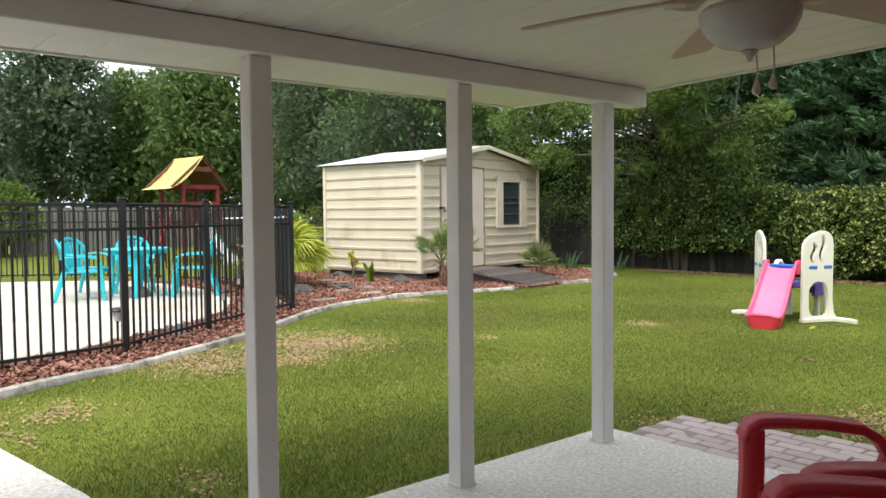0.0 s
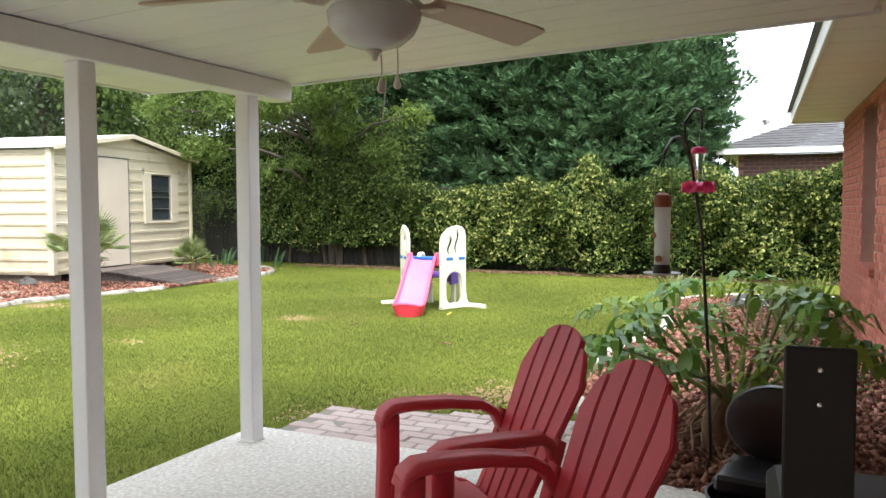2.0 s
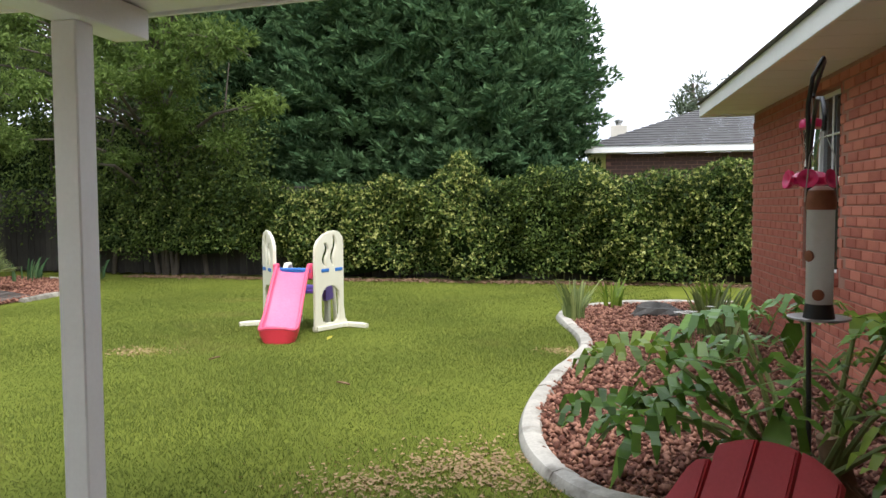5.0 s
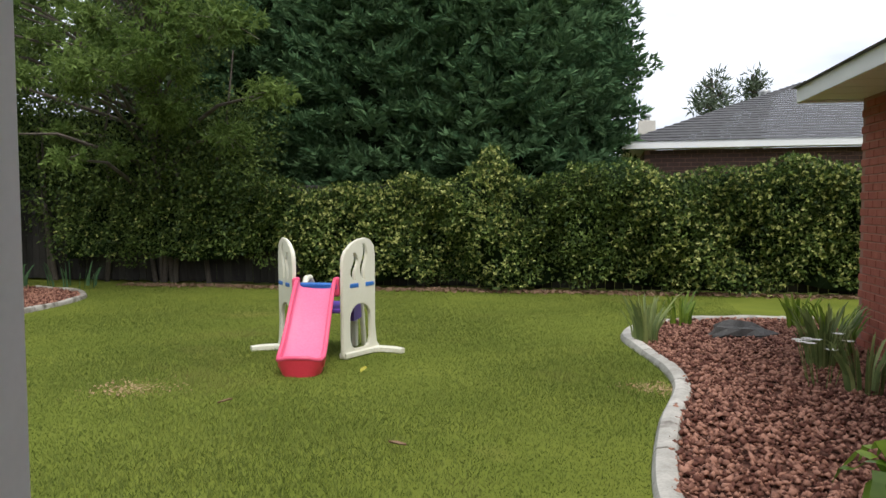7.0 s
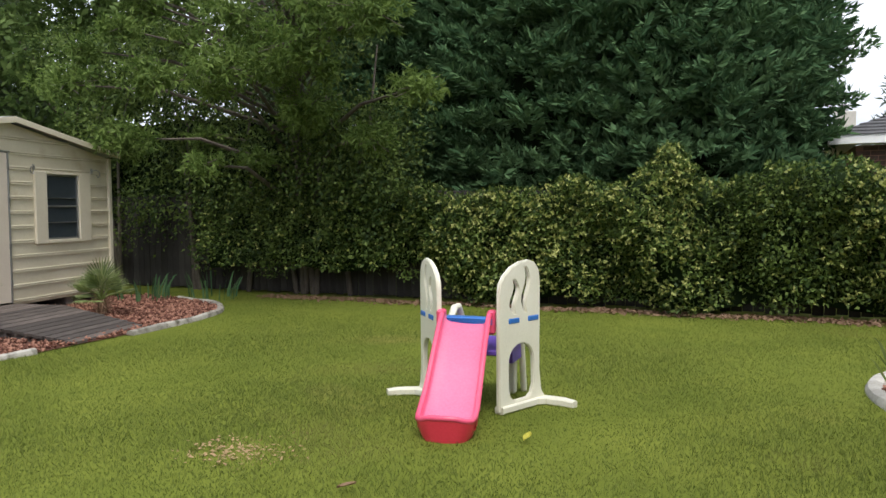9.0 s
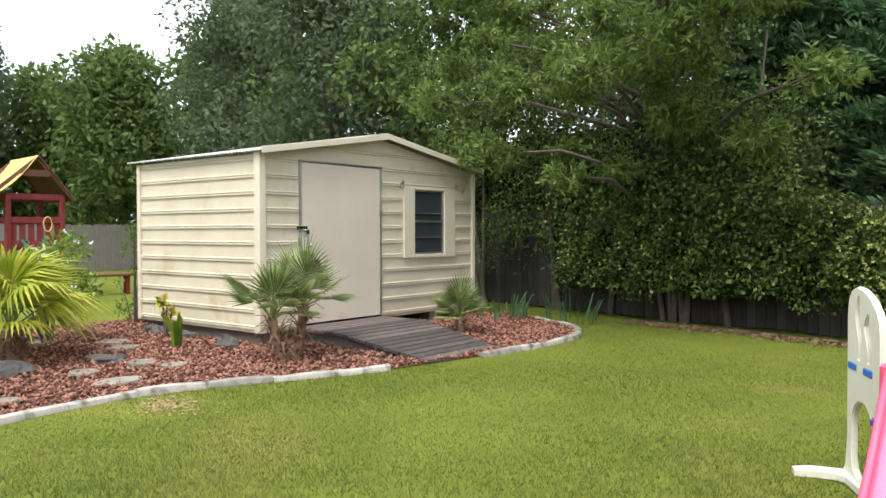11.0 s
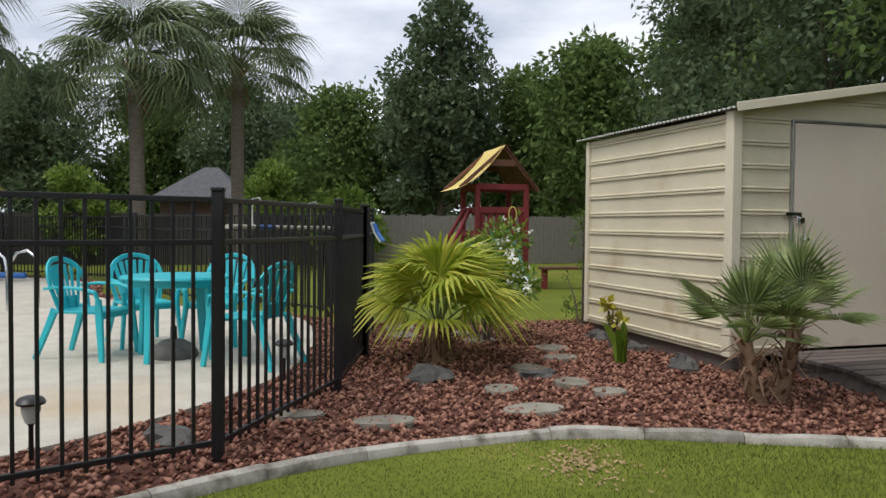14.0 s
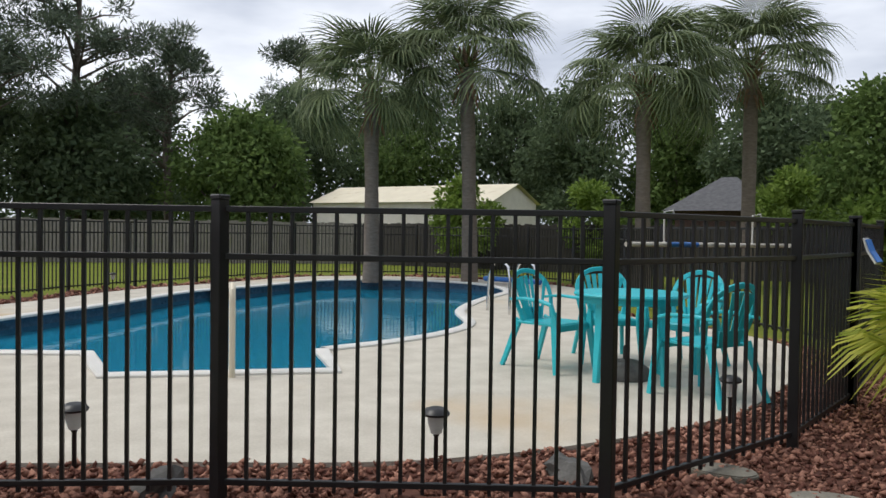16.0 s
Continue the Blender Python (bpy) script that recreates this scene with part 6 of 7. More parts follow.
blade_clump("cast_iron_plant", "dark strappy plants in the shade by the shed", -8.9, 10.0, 34, 0.45, DARK_LEAF, 50, 0.45, 0.018)
blade_clump("cast_iron_plant", "dark strappy plants in the shade by the fence", -8.1, 10.6, 26, 0.42, DARK_LEAF, 51, 0.5, 0.016)
blade_clump("banana_lily", "small broad-leaved green lily by the shed", -9.35, 4.95, 7, 0.42, BRIGHT_LEAF, 52, 0.05, 0.045)
blade_clump("daylily", "thin arching daylily leaves by the gate", -12.3, 2.3, 30, 0.4, CROTON, 53, 0.2, 0.012)


def shrub(name, label, x, y, z0, h, r, count, size, ma, seed, flowers=0, flower_ma=None, stems=9, blobs=16, category="shrub"):
    rng = random.Random(seed)
    t = thing(name, pose(x, y, 0.0), label, category)
    bl = crown_blobs(rng, 0, 0, z0, z0 + h, r, blobs, 0.85, 0.2)
    b = Build()
    for q in rng.sample(bl, min(stems, len(bl))):
        b.tube([(q[0] * 0.15, q[1] * 0.15, 0), (q[0] * 0.5, q[1] * 0.5, q[2] * 0.6), q[:3]], [0.014, 0.01, 0.005], 6)
    part("stem", b, BARK, t)
    at, d = blobs_leaves(bl, count, 0.7)
    link_mesh("foliage", leaf_mesh("foliage", at, d * 0.7 + RNG.normal(size=at.shape) * 0.6, size, size * 0.5), ma, t)
    if flowers:
        at, d = blobs_leaves(bl, flowers, 0.1)
        at = np.repeat(at, 5, 0)
        link_mesh("flower", leaf_mesh("flower", at, np.repeat(d, 5, 0) * 0.4 + RNG.normal(size=at.shape), 0.05, 0.035), flower_ma, t)
    return t


shrub("flowering_shrub", "leafy shrub with small white flowers behind the fan palm", -10.7, 3.85, 0.4, 0.85, 0.68, 2400, 0.075, BRIGHT_LEAF, 61, 44, PETAL)
shrub("young_shrub", "sparse upright shrub against the shed", -12.1, 5.35, 0.15, 1.3, 0.42, 900, 0.05, OAK_LEAF, 62, stems=12)
shrub("croton", "small yellow-leaved croton by the shed wall", -10.2, 5.1, 0.2, 0.35, 0.14, 70, 0.1, CROTON, 63, blobs=6)
for i, (x, y, h) in enumerate(((-25.4, -10.2, 2.9), (-27.2, -6.3, 2.8), (-28.6, -0.5, 3.1), (-26.0, 1.9, 2.0))):
    shrub("round_shrub", "rounded bright green garden tree by the far fence", x, y, 0.8, h - 0.7, 1.5, 4200, 0.2, GARDEN_LEAF, 65 + i, blobs=22)

# ---- jasmine hedge on the back fence ----
hedge = thing("jasmine_hedge", pose(0, 11.45, 0), "dense jasmine covering the back fence, with cream flowers", "hedge")


def hedge_top(x):
    return np.where(x < -5.6, 1.75, np.where(x < 0.3, 1.8, 1.98)) + 0.09 * np.sin(x * 2.1) + 0.06 * np.sin(x * 5.3 + 1) + 0.62 * np.exp(-((x + 0.85) / 0.42) ** 2)


def hedge_face(x, z):
    return 0.16 * np.sin(x * 1.3) * np.sin(z * 2.2 + x) + 0.09 * np.sin(x * 4.1 + z * 3.0) + 0.06 * np.sin(x * 9.0 - z * 7.0) + np.where(x > 0.3, -0.16, 0.0) - 0.25 * np.exp(-((x + 0.85) / 0.42) ** 2)


n = 62000
hx = RNG.uniform(-8.8, 6.6, n)
hz = RNG.uniform(0.0, 1.0, n) ** 0.75
low_cut = 0.1 + 0.16 * (np.sin(hx * 1.9) + np.sin(hx * 4.7 + 2)) * 0.5 + np.where(hx < -4.2, 0.35, 0.0)
hzz = low_cut + (hedge_top(hx) - low_cut) * hz
gap = np.sin(hx * 3.3 + hzz * 2.0) * np.sin(hzz * 5.1 - hx * 1.7) + 0.5 * np.sin(hx * 8 + 3 * hzz)
keep = (RNG.random(n) < np.where(gap > 0.75, 0.3, 1.0)) & (RNG.random(n) < np.where(hx < -5.0, 0.55, 1.0))
hx, hzz = hx[keep], hzz[keep]
back_off = RNG.random(len(hx)) ** 2 * 0.3
hy = hedge_face(hx, hzz) - 0.25 + back_off
near_top = hzz > hedge_top(hx) - 0.06
hy = np.where(near_top, hy + RNG.random(len(hx)) * 0.6, hy)
at = np.stack([hx, hy, hzz], 1)
way = np.stack([RNG.normal(size=len(hx)) * 0.7, -0.6 + RNG.normal(size=len(hx)) * 0.5, RNG.normal(size=len(hx)) * 0.6 - 0.2 + near_top * 0.8], 1)
link_mesh("leaves", leaf_mesh("leaves", at, way, 0.068, 0.042), IVY_LEAF, hedge)
sel = RNG.choice(len(at), 3600, p=(lambda p: p / p.sum())(0.15 + np.exp(-((at[:, 0] + 2.6) / 1.6) ** 2) + np.exp(-((at[:, 0] + 0.85) / 0.4) ** 2) + 0.8 * (at[:, 0] > 1.2)))
fl = np.repeat(at[sel] + np.array([0, -0.05, 0]), 4, 0)
link_mesh("blossom", leaf_mesh("blossom", fl, RNG.normal(size=fl.shape) + np.array([0, -0.5, 0]), 0.05, 0.034), JASMINE_BLOOM, hedge)
# dark sheet added behind the hedge leaves as painted inner shade
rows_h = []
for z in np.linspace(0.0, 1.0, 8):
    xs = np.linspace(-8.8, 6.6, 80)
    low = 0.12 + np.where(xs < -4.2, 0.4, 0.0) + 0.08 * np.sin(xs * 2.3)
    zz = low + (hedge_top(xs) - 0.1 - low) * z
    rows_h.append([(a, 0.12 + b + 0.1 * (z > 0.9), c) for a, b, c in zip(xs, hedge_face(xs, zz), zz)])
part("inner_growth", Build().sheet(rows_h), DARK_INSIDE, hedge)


# vine-hung trees and the oak at the corner behind the shed
def vine_wall():
    t = thing("vine_thicket", pose(-8.6, 11.6, 0), "tall thicket of vines hanging over the back fence", "vines")
    rng = random.Random(77)
    bl = []
    for k in range(90):
        x = rng.uniform(-4.0, 3.4)
        top = 4.7 if x < 2.4 else 3.6
        z = 0.9 + rng.random() * (top - 0.9)
        bl.append((x, rng.uniform(-0.35, 0.6) + (0.3 if z < 1.6 else 0.0), z, rng.uniform(0.35, 0.75), 1.0))
    for k in range(16):
        bl.append((rng.uniform(2.4, 3.4), rng.uniform(-0.5, 0.1), rng.uniform(0.8, 2.2), rng.uniform(0.25, 0.4), 1.2))
    at, d = blobs_leaves(bl, 42000, 0.5)
    ok = at[:, 2] > 0.35 + 0.3 * np.sin(at[:, 0] * 3)
    at, d = at[ok], d[ok]
    way = d * 0.4 + RNG.normal(size=at.shape) * 0.6 + np.array([0, -0.3, -0.5])
    link_mesh("leaves", leaf_mesh("leaves", at, way, 0.08, 0.046), IVY_LEAF, t)
    stems = Build()
    for k in range(14):
        x = rng.uniform(-3.6, 3.0)
        stems.tube([(x, 0.2, 0.0), (x + rng.uniform(-0.2, 0.2), 0.15, 1.2), (x + rng.uniform(-0.5, 0.5), 0.2, 2.8), (x + rng.uniform(-0.8, 0.8), 0.3, 4.2)], [0.05, 0.035, 0.025, 0.012], 7)
    part("stem", stems, BARK, t)
    # added dark sheet, so the gaps between vines look shaded
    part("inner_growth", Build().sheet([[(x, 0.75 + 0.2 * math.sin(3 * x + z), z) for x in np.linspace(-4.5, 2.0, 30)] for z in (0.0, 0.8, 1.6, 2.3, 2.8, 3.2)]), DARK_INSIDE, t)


vine_wall()


def corner_oak():
    x, y = -7.6, 12.6
    t = thing("oak_tree", pose(x, y, 0), "leafy oak with boughs hanging over the lawn", "tree")
    rng = random.Random(12)
    part("trunk", Build().tube([(0, 0, 0), (0.05, -0.1, 1.5), (0.1, -0.3, 3.2), (0.0, -0.4, 5.0), (0.1, -0.3, 8.0)], [0.24, 0.19, 0.17, 0.13, 0.05], 10), BARK, t)
    limbs = Build()
    bl = []
    for k in range(46):
        px, pz = rng.uniform(-2.2, 3.6), rng.uniform(2.1, 7.5)
        if px > 2.6 and pz < 2.4:
            pz += 1
        py = rng.uniform(-3.6, -1.4) - 0.0
        r = rng.uniform(0.28, 0.6)
        bl.append((px, py, pz, r, 0.62))
        base = Vector((0.05, -0.3, min(pz - 0.2, 5.5) * rng.uniform(0.75, 0.95)))
        m = base.lerp(Vector((px, py, pz)), 0.6) + Vector((0, 0, 0.25))
        limbs.tube([base, m, (px, py, pz)], [0.05, 0.03, 0.008], 6)
        for q in range(4):
            e = Vector((px, py, pz)) + Vector((rng.uniform(-1, 1), rng.uniform(-1, 0.6), rng.uniform(-0.6, 0.4))) * r
            limbs.tube([(px, py, pz), e], [0.01, 0.004], 5)
    part("limb", limbs, BARK, t)
    at, d = blobs_leaves(bl, 7000, 0.9)
    # rosettes of long lobed leaves at the twig ends
    at = np.repeat(at, 6, 0)
    main = np.repeat(d * 0.6 + RNG.normal(size=d.shape) * 0.4 + np.array([0, 0, -0.45]), 6, 0)
    way = unit(main) * 0.7 + unit(RNG.normal(size=main.shape)) * 0.9
    link_mesh("leaves", leaf_mesh("leaves", at, way, 0.125, 0.03), OAK_LEAF, t)


corner_oak()


# ---- cypress screen ----
def cypress(seed, x, y, height, radius, sprays):
    rng = random.Random(seed)
    t = thing("cypress_tree", pose(x, y, 0), "huge dark feathery cypress behind the hedge", "conifer", "cypress screen")
    part("trunk", Build().tube([(0, 0, 0), (0.05, 0, height * 0.5), (0, 0, height * 0.95)], [0.28, 0.18, 0.04], 10), BARK, t)
    # feathery plumes: a rising axis with side sprays, each of fine leaflets, set in clumps over the cone
    axis_at, axis_way, size = [], [], []
    for s_ in np.linspace(0.1, 1.0, 9):
        for sg in (-1, 1):
            spray = 0.42 * (1.08 - s_) ** 0.8
            for u in np.linspace(0.15, 1.0, 4):
                axis_at.append((sg * spray * u * 0.8, s_ + spray * u * 0.62, -0.1 * u * spray + 0.12 * s_ * s_))
                axis_way.append((sg * 0.75, 0.75, -0.12))
                size.append(0.19 - 0.07 * u)
    plume, plume_way, size = np.array(axis_at), np.array(axis_way), np.array(size)
    count = int(sprays)
    clump = np.array([(rng.uniform(0, 6.283) if rng.random() < 0.3 else rng.uniform(3.0, 6.45), 1.0 + (height - 1.4) * rng.random() ** 0.95, rng.uniform(0.3, 0.75)) for _ in range(max(20, count // 9))])
    pick = RNG.integers(0, len(clump), count)
    zz = np.clip(clump[pick, 1] + RNG.normal(0, 0.45, count), 0.6, height - 0.25)
    f = zz / height
    wide = radius * np.clip(1.0 - np.maximum(0, f - 0.4) ** 1.3 * 1.95, 0.06, 1.0) * (0.8 + 0.3 * clump[pick, 2])
    ang = clump[pick, 0] + RNG.normal(0, 0.22, count)
    reach = wide * RNG.uniform(0.5, 0.86, count)
    foot = np.stack([reach * np.cos(ang), reach * np.sin(ang), zz - 0.25], 1)
    turn = ang + RNG.normal(0, 0.4, count)
    rise = RNG.uniform(0.1, 0.75, count) + 0.6 * np.maximum(0, f - 0.7)
    fwd = np.stack([np.cos(turn) * np.cos(rise), np.sin(turn) * np.cos(rise), np.sin(rise)], 1)
    roll = RNG.normal(0, 0.7, count)
    flat_side = np.stack([-np.sin(turn), np.cos(turn), np.zeros(count)], 1)
    over = np.cross(flat_side, fwd)
    side = flat_side * np.cos(roll)[:, None] + over * np.sin(roll)[:, None]
    over = np.cross(side, fwd)
    big = RNG.uniform(0.5, 0.95, count)

    def placed(v):
        return side[:, None] * v[None, :, 0, None] + fwd[:, None] * v[None, :, 1, None] + over[:, None] * v[None, :, 2, None]

    at = (foot[:, None] + placed(plume) * big[:, None, None]).reshape(-1, 3)
    way = placed(plume_way).reshape(-1, 3) + RNG.normal(0, 0.28, (len(at), 3))
    ln = (size[None] * (0.6 + 0.6 * big[:, None])).ravel()
    link_mesh("sprays", leaf_mesh("sprays", at, way, ln, ln * 0.3), DARK_LEAF, t)
    # added dark cone: the shade seen between the sprays
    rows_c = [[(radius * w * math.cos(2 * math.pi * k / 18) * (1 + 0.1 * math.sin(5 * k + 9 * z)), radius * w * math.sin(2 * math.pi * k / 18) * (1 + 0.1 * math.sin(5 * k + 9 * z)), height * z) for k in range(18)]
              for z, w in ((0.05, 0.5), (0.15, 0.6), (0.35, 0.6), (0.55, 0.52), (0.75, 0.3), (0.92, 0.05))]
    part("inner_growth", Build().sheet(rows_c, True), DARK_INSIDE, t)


for i, (x, y, h, r, s) in enumerate(((-6.3, 15.6, 9.5, 2.5, 900), (-3.4, 14.8, 10.0, 2.5, 2300), (-1.0, 14.4, 9.4, 2.35, 2500))):
    cypress(40 + i, x, y, h, r, s)

# ---- woods around ----
# x, y, height, crown radius, kind
WOODS = (
    (-13.5, 13.2, 9.0, 3.0, 0), (-17.0, 12.0, 10.0, 3.2, 1), (-20.5, 15.0, 11.0, 3.6, 0), (-24.5, 13.5, 10.5, 3.4, 1), (-29.0, 15.5, 11.0, 3.8, 0), (-33.0, 12.0, 9.5, 3.4, 0),
    (-36.5, 6.0, 12.5, 3.0, 2), (-38.5, 10.5, 9.0, 3.2, 0), (-41.0, 1.0, 8.6, 3.6, 0), (-43.0, 5.5, 8.6, 3.0, 1), (-45.0, -4.0, 9.5, 3.8, 1), (-47.0, -9.0, 10.0, 3.6, 0),
    (-46.0, -14.5, 10.5, 4.0, 1), (-48.0, -20.0, 11.0, 4.0, 1), (-44.0, -26.0, 10.5, 4.0, 0), (-38.0, -29.0, 10.5, 4.0, 1), (-29.0, -24.8, 7.6, 4.0, 0), (-20.0, -34.0, 10.0, 4.0, 1), (-31.0, -36.0, 11.0, 4.0, 1),
    (-11.0, 17.0, 11.0, 3.2, 1), (-42.0, 14.0, 10.5, 3.6, 1), (-36.0, 18.0, 11.5, 4.0, 1), (-52.0, -2.0, 9.5, 3.6, 1), (-16.0, -31.0, 9.0, 3.6, 1), (-24.0, -30.0, 8.0, 3.4, 1))
for i, (x, y, h, r, kind) in enumerate(WOODS):
    ma, lab = ((TREE_LEAF, "full green broadleaf tree behind the garden"), (HAZE_LEAF, "dull green tree behind the garden, leaves greyed for haze"), (HAZE_LEAF, "tall dark narrow evergreen tree"))[kind]
    near = x > -26 and y > 0
    tree(100 + i, x, y, h, r, ma, lab, 18000 if near else 11500, 0.19 if near else 0.32, 0.1 if kind != 2 else 0.12, 78, 0.2, 0.8, narrow=0.3 if kind < 2 else 0.4)


def far_woods():
    """The wood that closes the view beyond the neighbours."""
    rng = random.Random(9)
    bl = []
    for k in range(420):
        a = rng.uniform(2.35, 4.3)
        r = rng.uniform(50, 62)
        top = 8.0 + 1.8 * math.sin(a * 9) + 1.2 * math.sin(a * 23 + 1)
        bl.append((r * math.cos(a), r * math.sin(a), 0.8 + (top - 0.8) * rng.random() ** 0.8, rng.uniform(0.9, 2.2), 0.85))
    at, d = blobs_leaves(bl, 42000, 0.5)
    at, d = at[at[:, 2] > 0.1], d[at[:, 2] > 0.1]
    way = d * 0.5 + RNG.normal(size=at.shape) * 0.6 + np.array([0, 0, -0.2])
    tagged(link_mesh("far_woods", leaf_mesh("far_woods", at, way, 0.5, 0.27), HAZE_LEAF), "dense green woods beyond the neighbouring gardens, dulled by painted haze", "woods", kind="stuff")


far_woods()


def pine(seed, x, y, height, radius):
    rng = random.Random(seed)
    t = thing("pine_tree", pose(x, y, 0), "tall pine with open layered needle clumps", "tree")
    part("trunk", Build().tube([(0, 0, 0), (0.2, 0, height * 0.5), (0.0, 0.2, height * 0.97)], [0.26, 0.2, 0.06], 9), BARK, t)
    limbs, bl = Build(), []
    open_by = min(1.0, radius / 2.6)
    for k in range(34):
        z = height * (0.4 + 0.58 * rng.random())
        q = radius * (1.15 - 0.8 * (z / height - 0.4) / 0.6) * rng.uniform(0.4, 1.0)
        a = rng.uniform(0, 6.283)
        e = Vector((q * math.cos(a), q * math.sin(a), z + q * 0.25))
        limbs.tube([(0.12, 0.05, z - q * 0.15), Vector((0.1, 0.05, z)).lerp(e, 0.6), e], [0.07, 0.045, 0.02], 6)
        for j in range(3):
            bl.append((e.x + rng.uniform(-0.6, 0.6) * open_by, e.y + rng.uniform(-0.6, 0.6) * open_by, e.z + rng.uniform(-0.2, 0.5) * open_by, rng.uniform(0.4, 0.8) * open_by, 0.6))
    part("limb", limbs, BARK, t)
    at, d = blobs_leaves(bl, int(9000 * open_by ** 2), 0.9)
    link_mesh("needles", leaf_mesh("needles", at, d + np.array([0, 0, 0.3]) + RNG.normal(size=at.shape) * 0.4, 0.34, 0.07), PINE_LEAF, t)


for i, (x, y, h, r) in enumerate(((-24.4, -30.5, 14.0, 4.2), (-29.5, -30.5, 11.2, 3.6), (-20.0, -31.0, 13.0, 4.0), (-43.0, -34.0, 14.0, 3.8), (5.4, 35.0, 7.2, 1.2), (7.2, 35.5, 7.4, 0.9))):
    pine(140 + i, x, y, h, r)


# ---- neighbours ----
nh = thing("neighbour_house", pose(1.62, 14.2, 0), "dark brick house with grey hip roof and white fascia", "house")
part("wall", Build().box((0, 0, 0), (14, 9, 2.42)), MORTAR, nh)
row = Build()
for c in range(8):
    z = 1.8 + 0.077 * c
    for k in range(40):
        xx = 0.215 * k + (0.107 if c % 2 else 0)
        row.box((xx, -0.012, z), (xx + 0.203, 0.004, z + 0.066), 0.004)
tagged(part("bricks", row, DARK_BRICK, nh), kind="stuff")
part("lower_brick", Build().box((-0.004, -0.01, 0), (14, -0.004, 1.79)), DARK_BRICK, nh)
part("fascia", Build().box((-0.42, -0.42, 2.42), (14.4, -0.39, 2.56), 0.005).box((-0.42, -0.389, 2.42), (-0.39, 9.4, 2.56), 0.005), WHITE_PAINT, nh)
part("soffit", Build().box((-0.389, -0.389, 2.425), (14.4, 0.0, 2.44)).box((-0.389, 0.0, 2.425), (0.0, 9.4, 2.44)), VINYL, nh)
roof_n = new("roof")
roof_n.parent = nh
slope = Build()
courses = 26
for c in range(courses):
    t0, t1 = c / courses, (c + 1.15) / courses
    y0, y1 = -0.44 + 4.94 * t0, -0.44 + 4.94 * t1
    z0, z1 = 2.565 + 1.75 * t0, 2.565 + 1.75 * t1 - 0.018
    x0, x1 = -0.44 + 4.4 * t0, -0.44 + 4.4 * t1
    slope.add([(x0, y0, z0 + 0.012), (14.4, y0, z0 + 0.012), (14.4, y1, z1 + 0.004), (x1, y1, z1 + 0.004), (x0, y0, z0 - 0.004), (14.4, y0, z0 - 0.004)], [(0, 1, 2, 3), (4, 5, 1, 0)])
    slope.add([(x0, y0, z0 + 0.012), (x1, y1, z1 + 0.004), (x1, 9.4 - 4.9 * t1, z1 + 0.004), (x0, 9.4 - 4.9 * t0, z0 + 0.012)], [(0, 1, 2, 3)])
part("shingles", slope, SHINGLE, roof_n)
chim = part("chimney", Build().box((0.1, 6.0, 2.6), (0.55, 6.45, 3.62), 0.01), CREAM_SIDING, nh, "cream sided chimney")
part("flue", Build().lathe([(0.09, 3.62), (0.09, 3.72), (0.13, 3.73), (0.13, 3.78), (0.02, 3.82)], 14, Matrix.Translation((0.32, 6.22, 0))), DULL_STEEL, chim)
vent = part("roof_vent", Build().lathe([(0.13, 3.5), (0.11, 4.0), (0.15, 4.01), (0.15, 4.15), (0.11, 4.2)], 16, Matrix.Translation((3.1, 5.2, 0))), DULL_STEEL, nh)

ws = thing("neighbour_shed", pose(-33.5, -16.0, 0), "long white outbuilding beyond the fence", "outbuilding")
part("wall", Build().box((0, -4.6, 0), (4, 4.6, 2.55)).slab([(0.0, 2.55), (4.0, 2.55), (2.0, 3.25)], 0.0, 0.1, Matrix.Translation((0, 4.6, 0)) @ Matrix.Rotation(radians(90), 4, "X")), CREAM_SIDING, ws)
part("roof", Build().add([(-0.2, -4.7, 2.52), (2.0, -4.7, 3.32), (4.2, -4.7, 2.52), (-0.2, 4.75, 2.52), (2.0, 4.75, 3.32), (4.2, 4.75, 2.52)], [(0, 1, 4, 3), (1, 2, 5, 4)]), SHED_METAL, ws)
gh = thing("neighbour_house", pose(-38.5, -4.5, 0), "low house with grey shingle roof beyond the fence", "house")
part("wall", Build().box((0, -0.9, 0), (5, 2.0, 2.3)), DARK_BRICK, gh)
part("roof", Build().add([(-0.4, -1.3, 2.25), (5.4, -1.3, 2.25), (5.4, 2.4, 2.25), (-0.4, 2.4, 2.25), (2.5, 0.3, 3.7), (2.5, 0.9, 3.7)], [(0, 1, 4), (1, 2, 5, 4), (2, 3, 5), (3, 0, 4, 5)]), SHINGLE, gh)


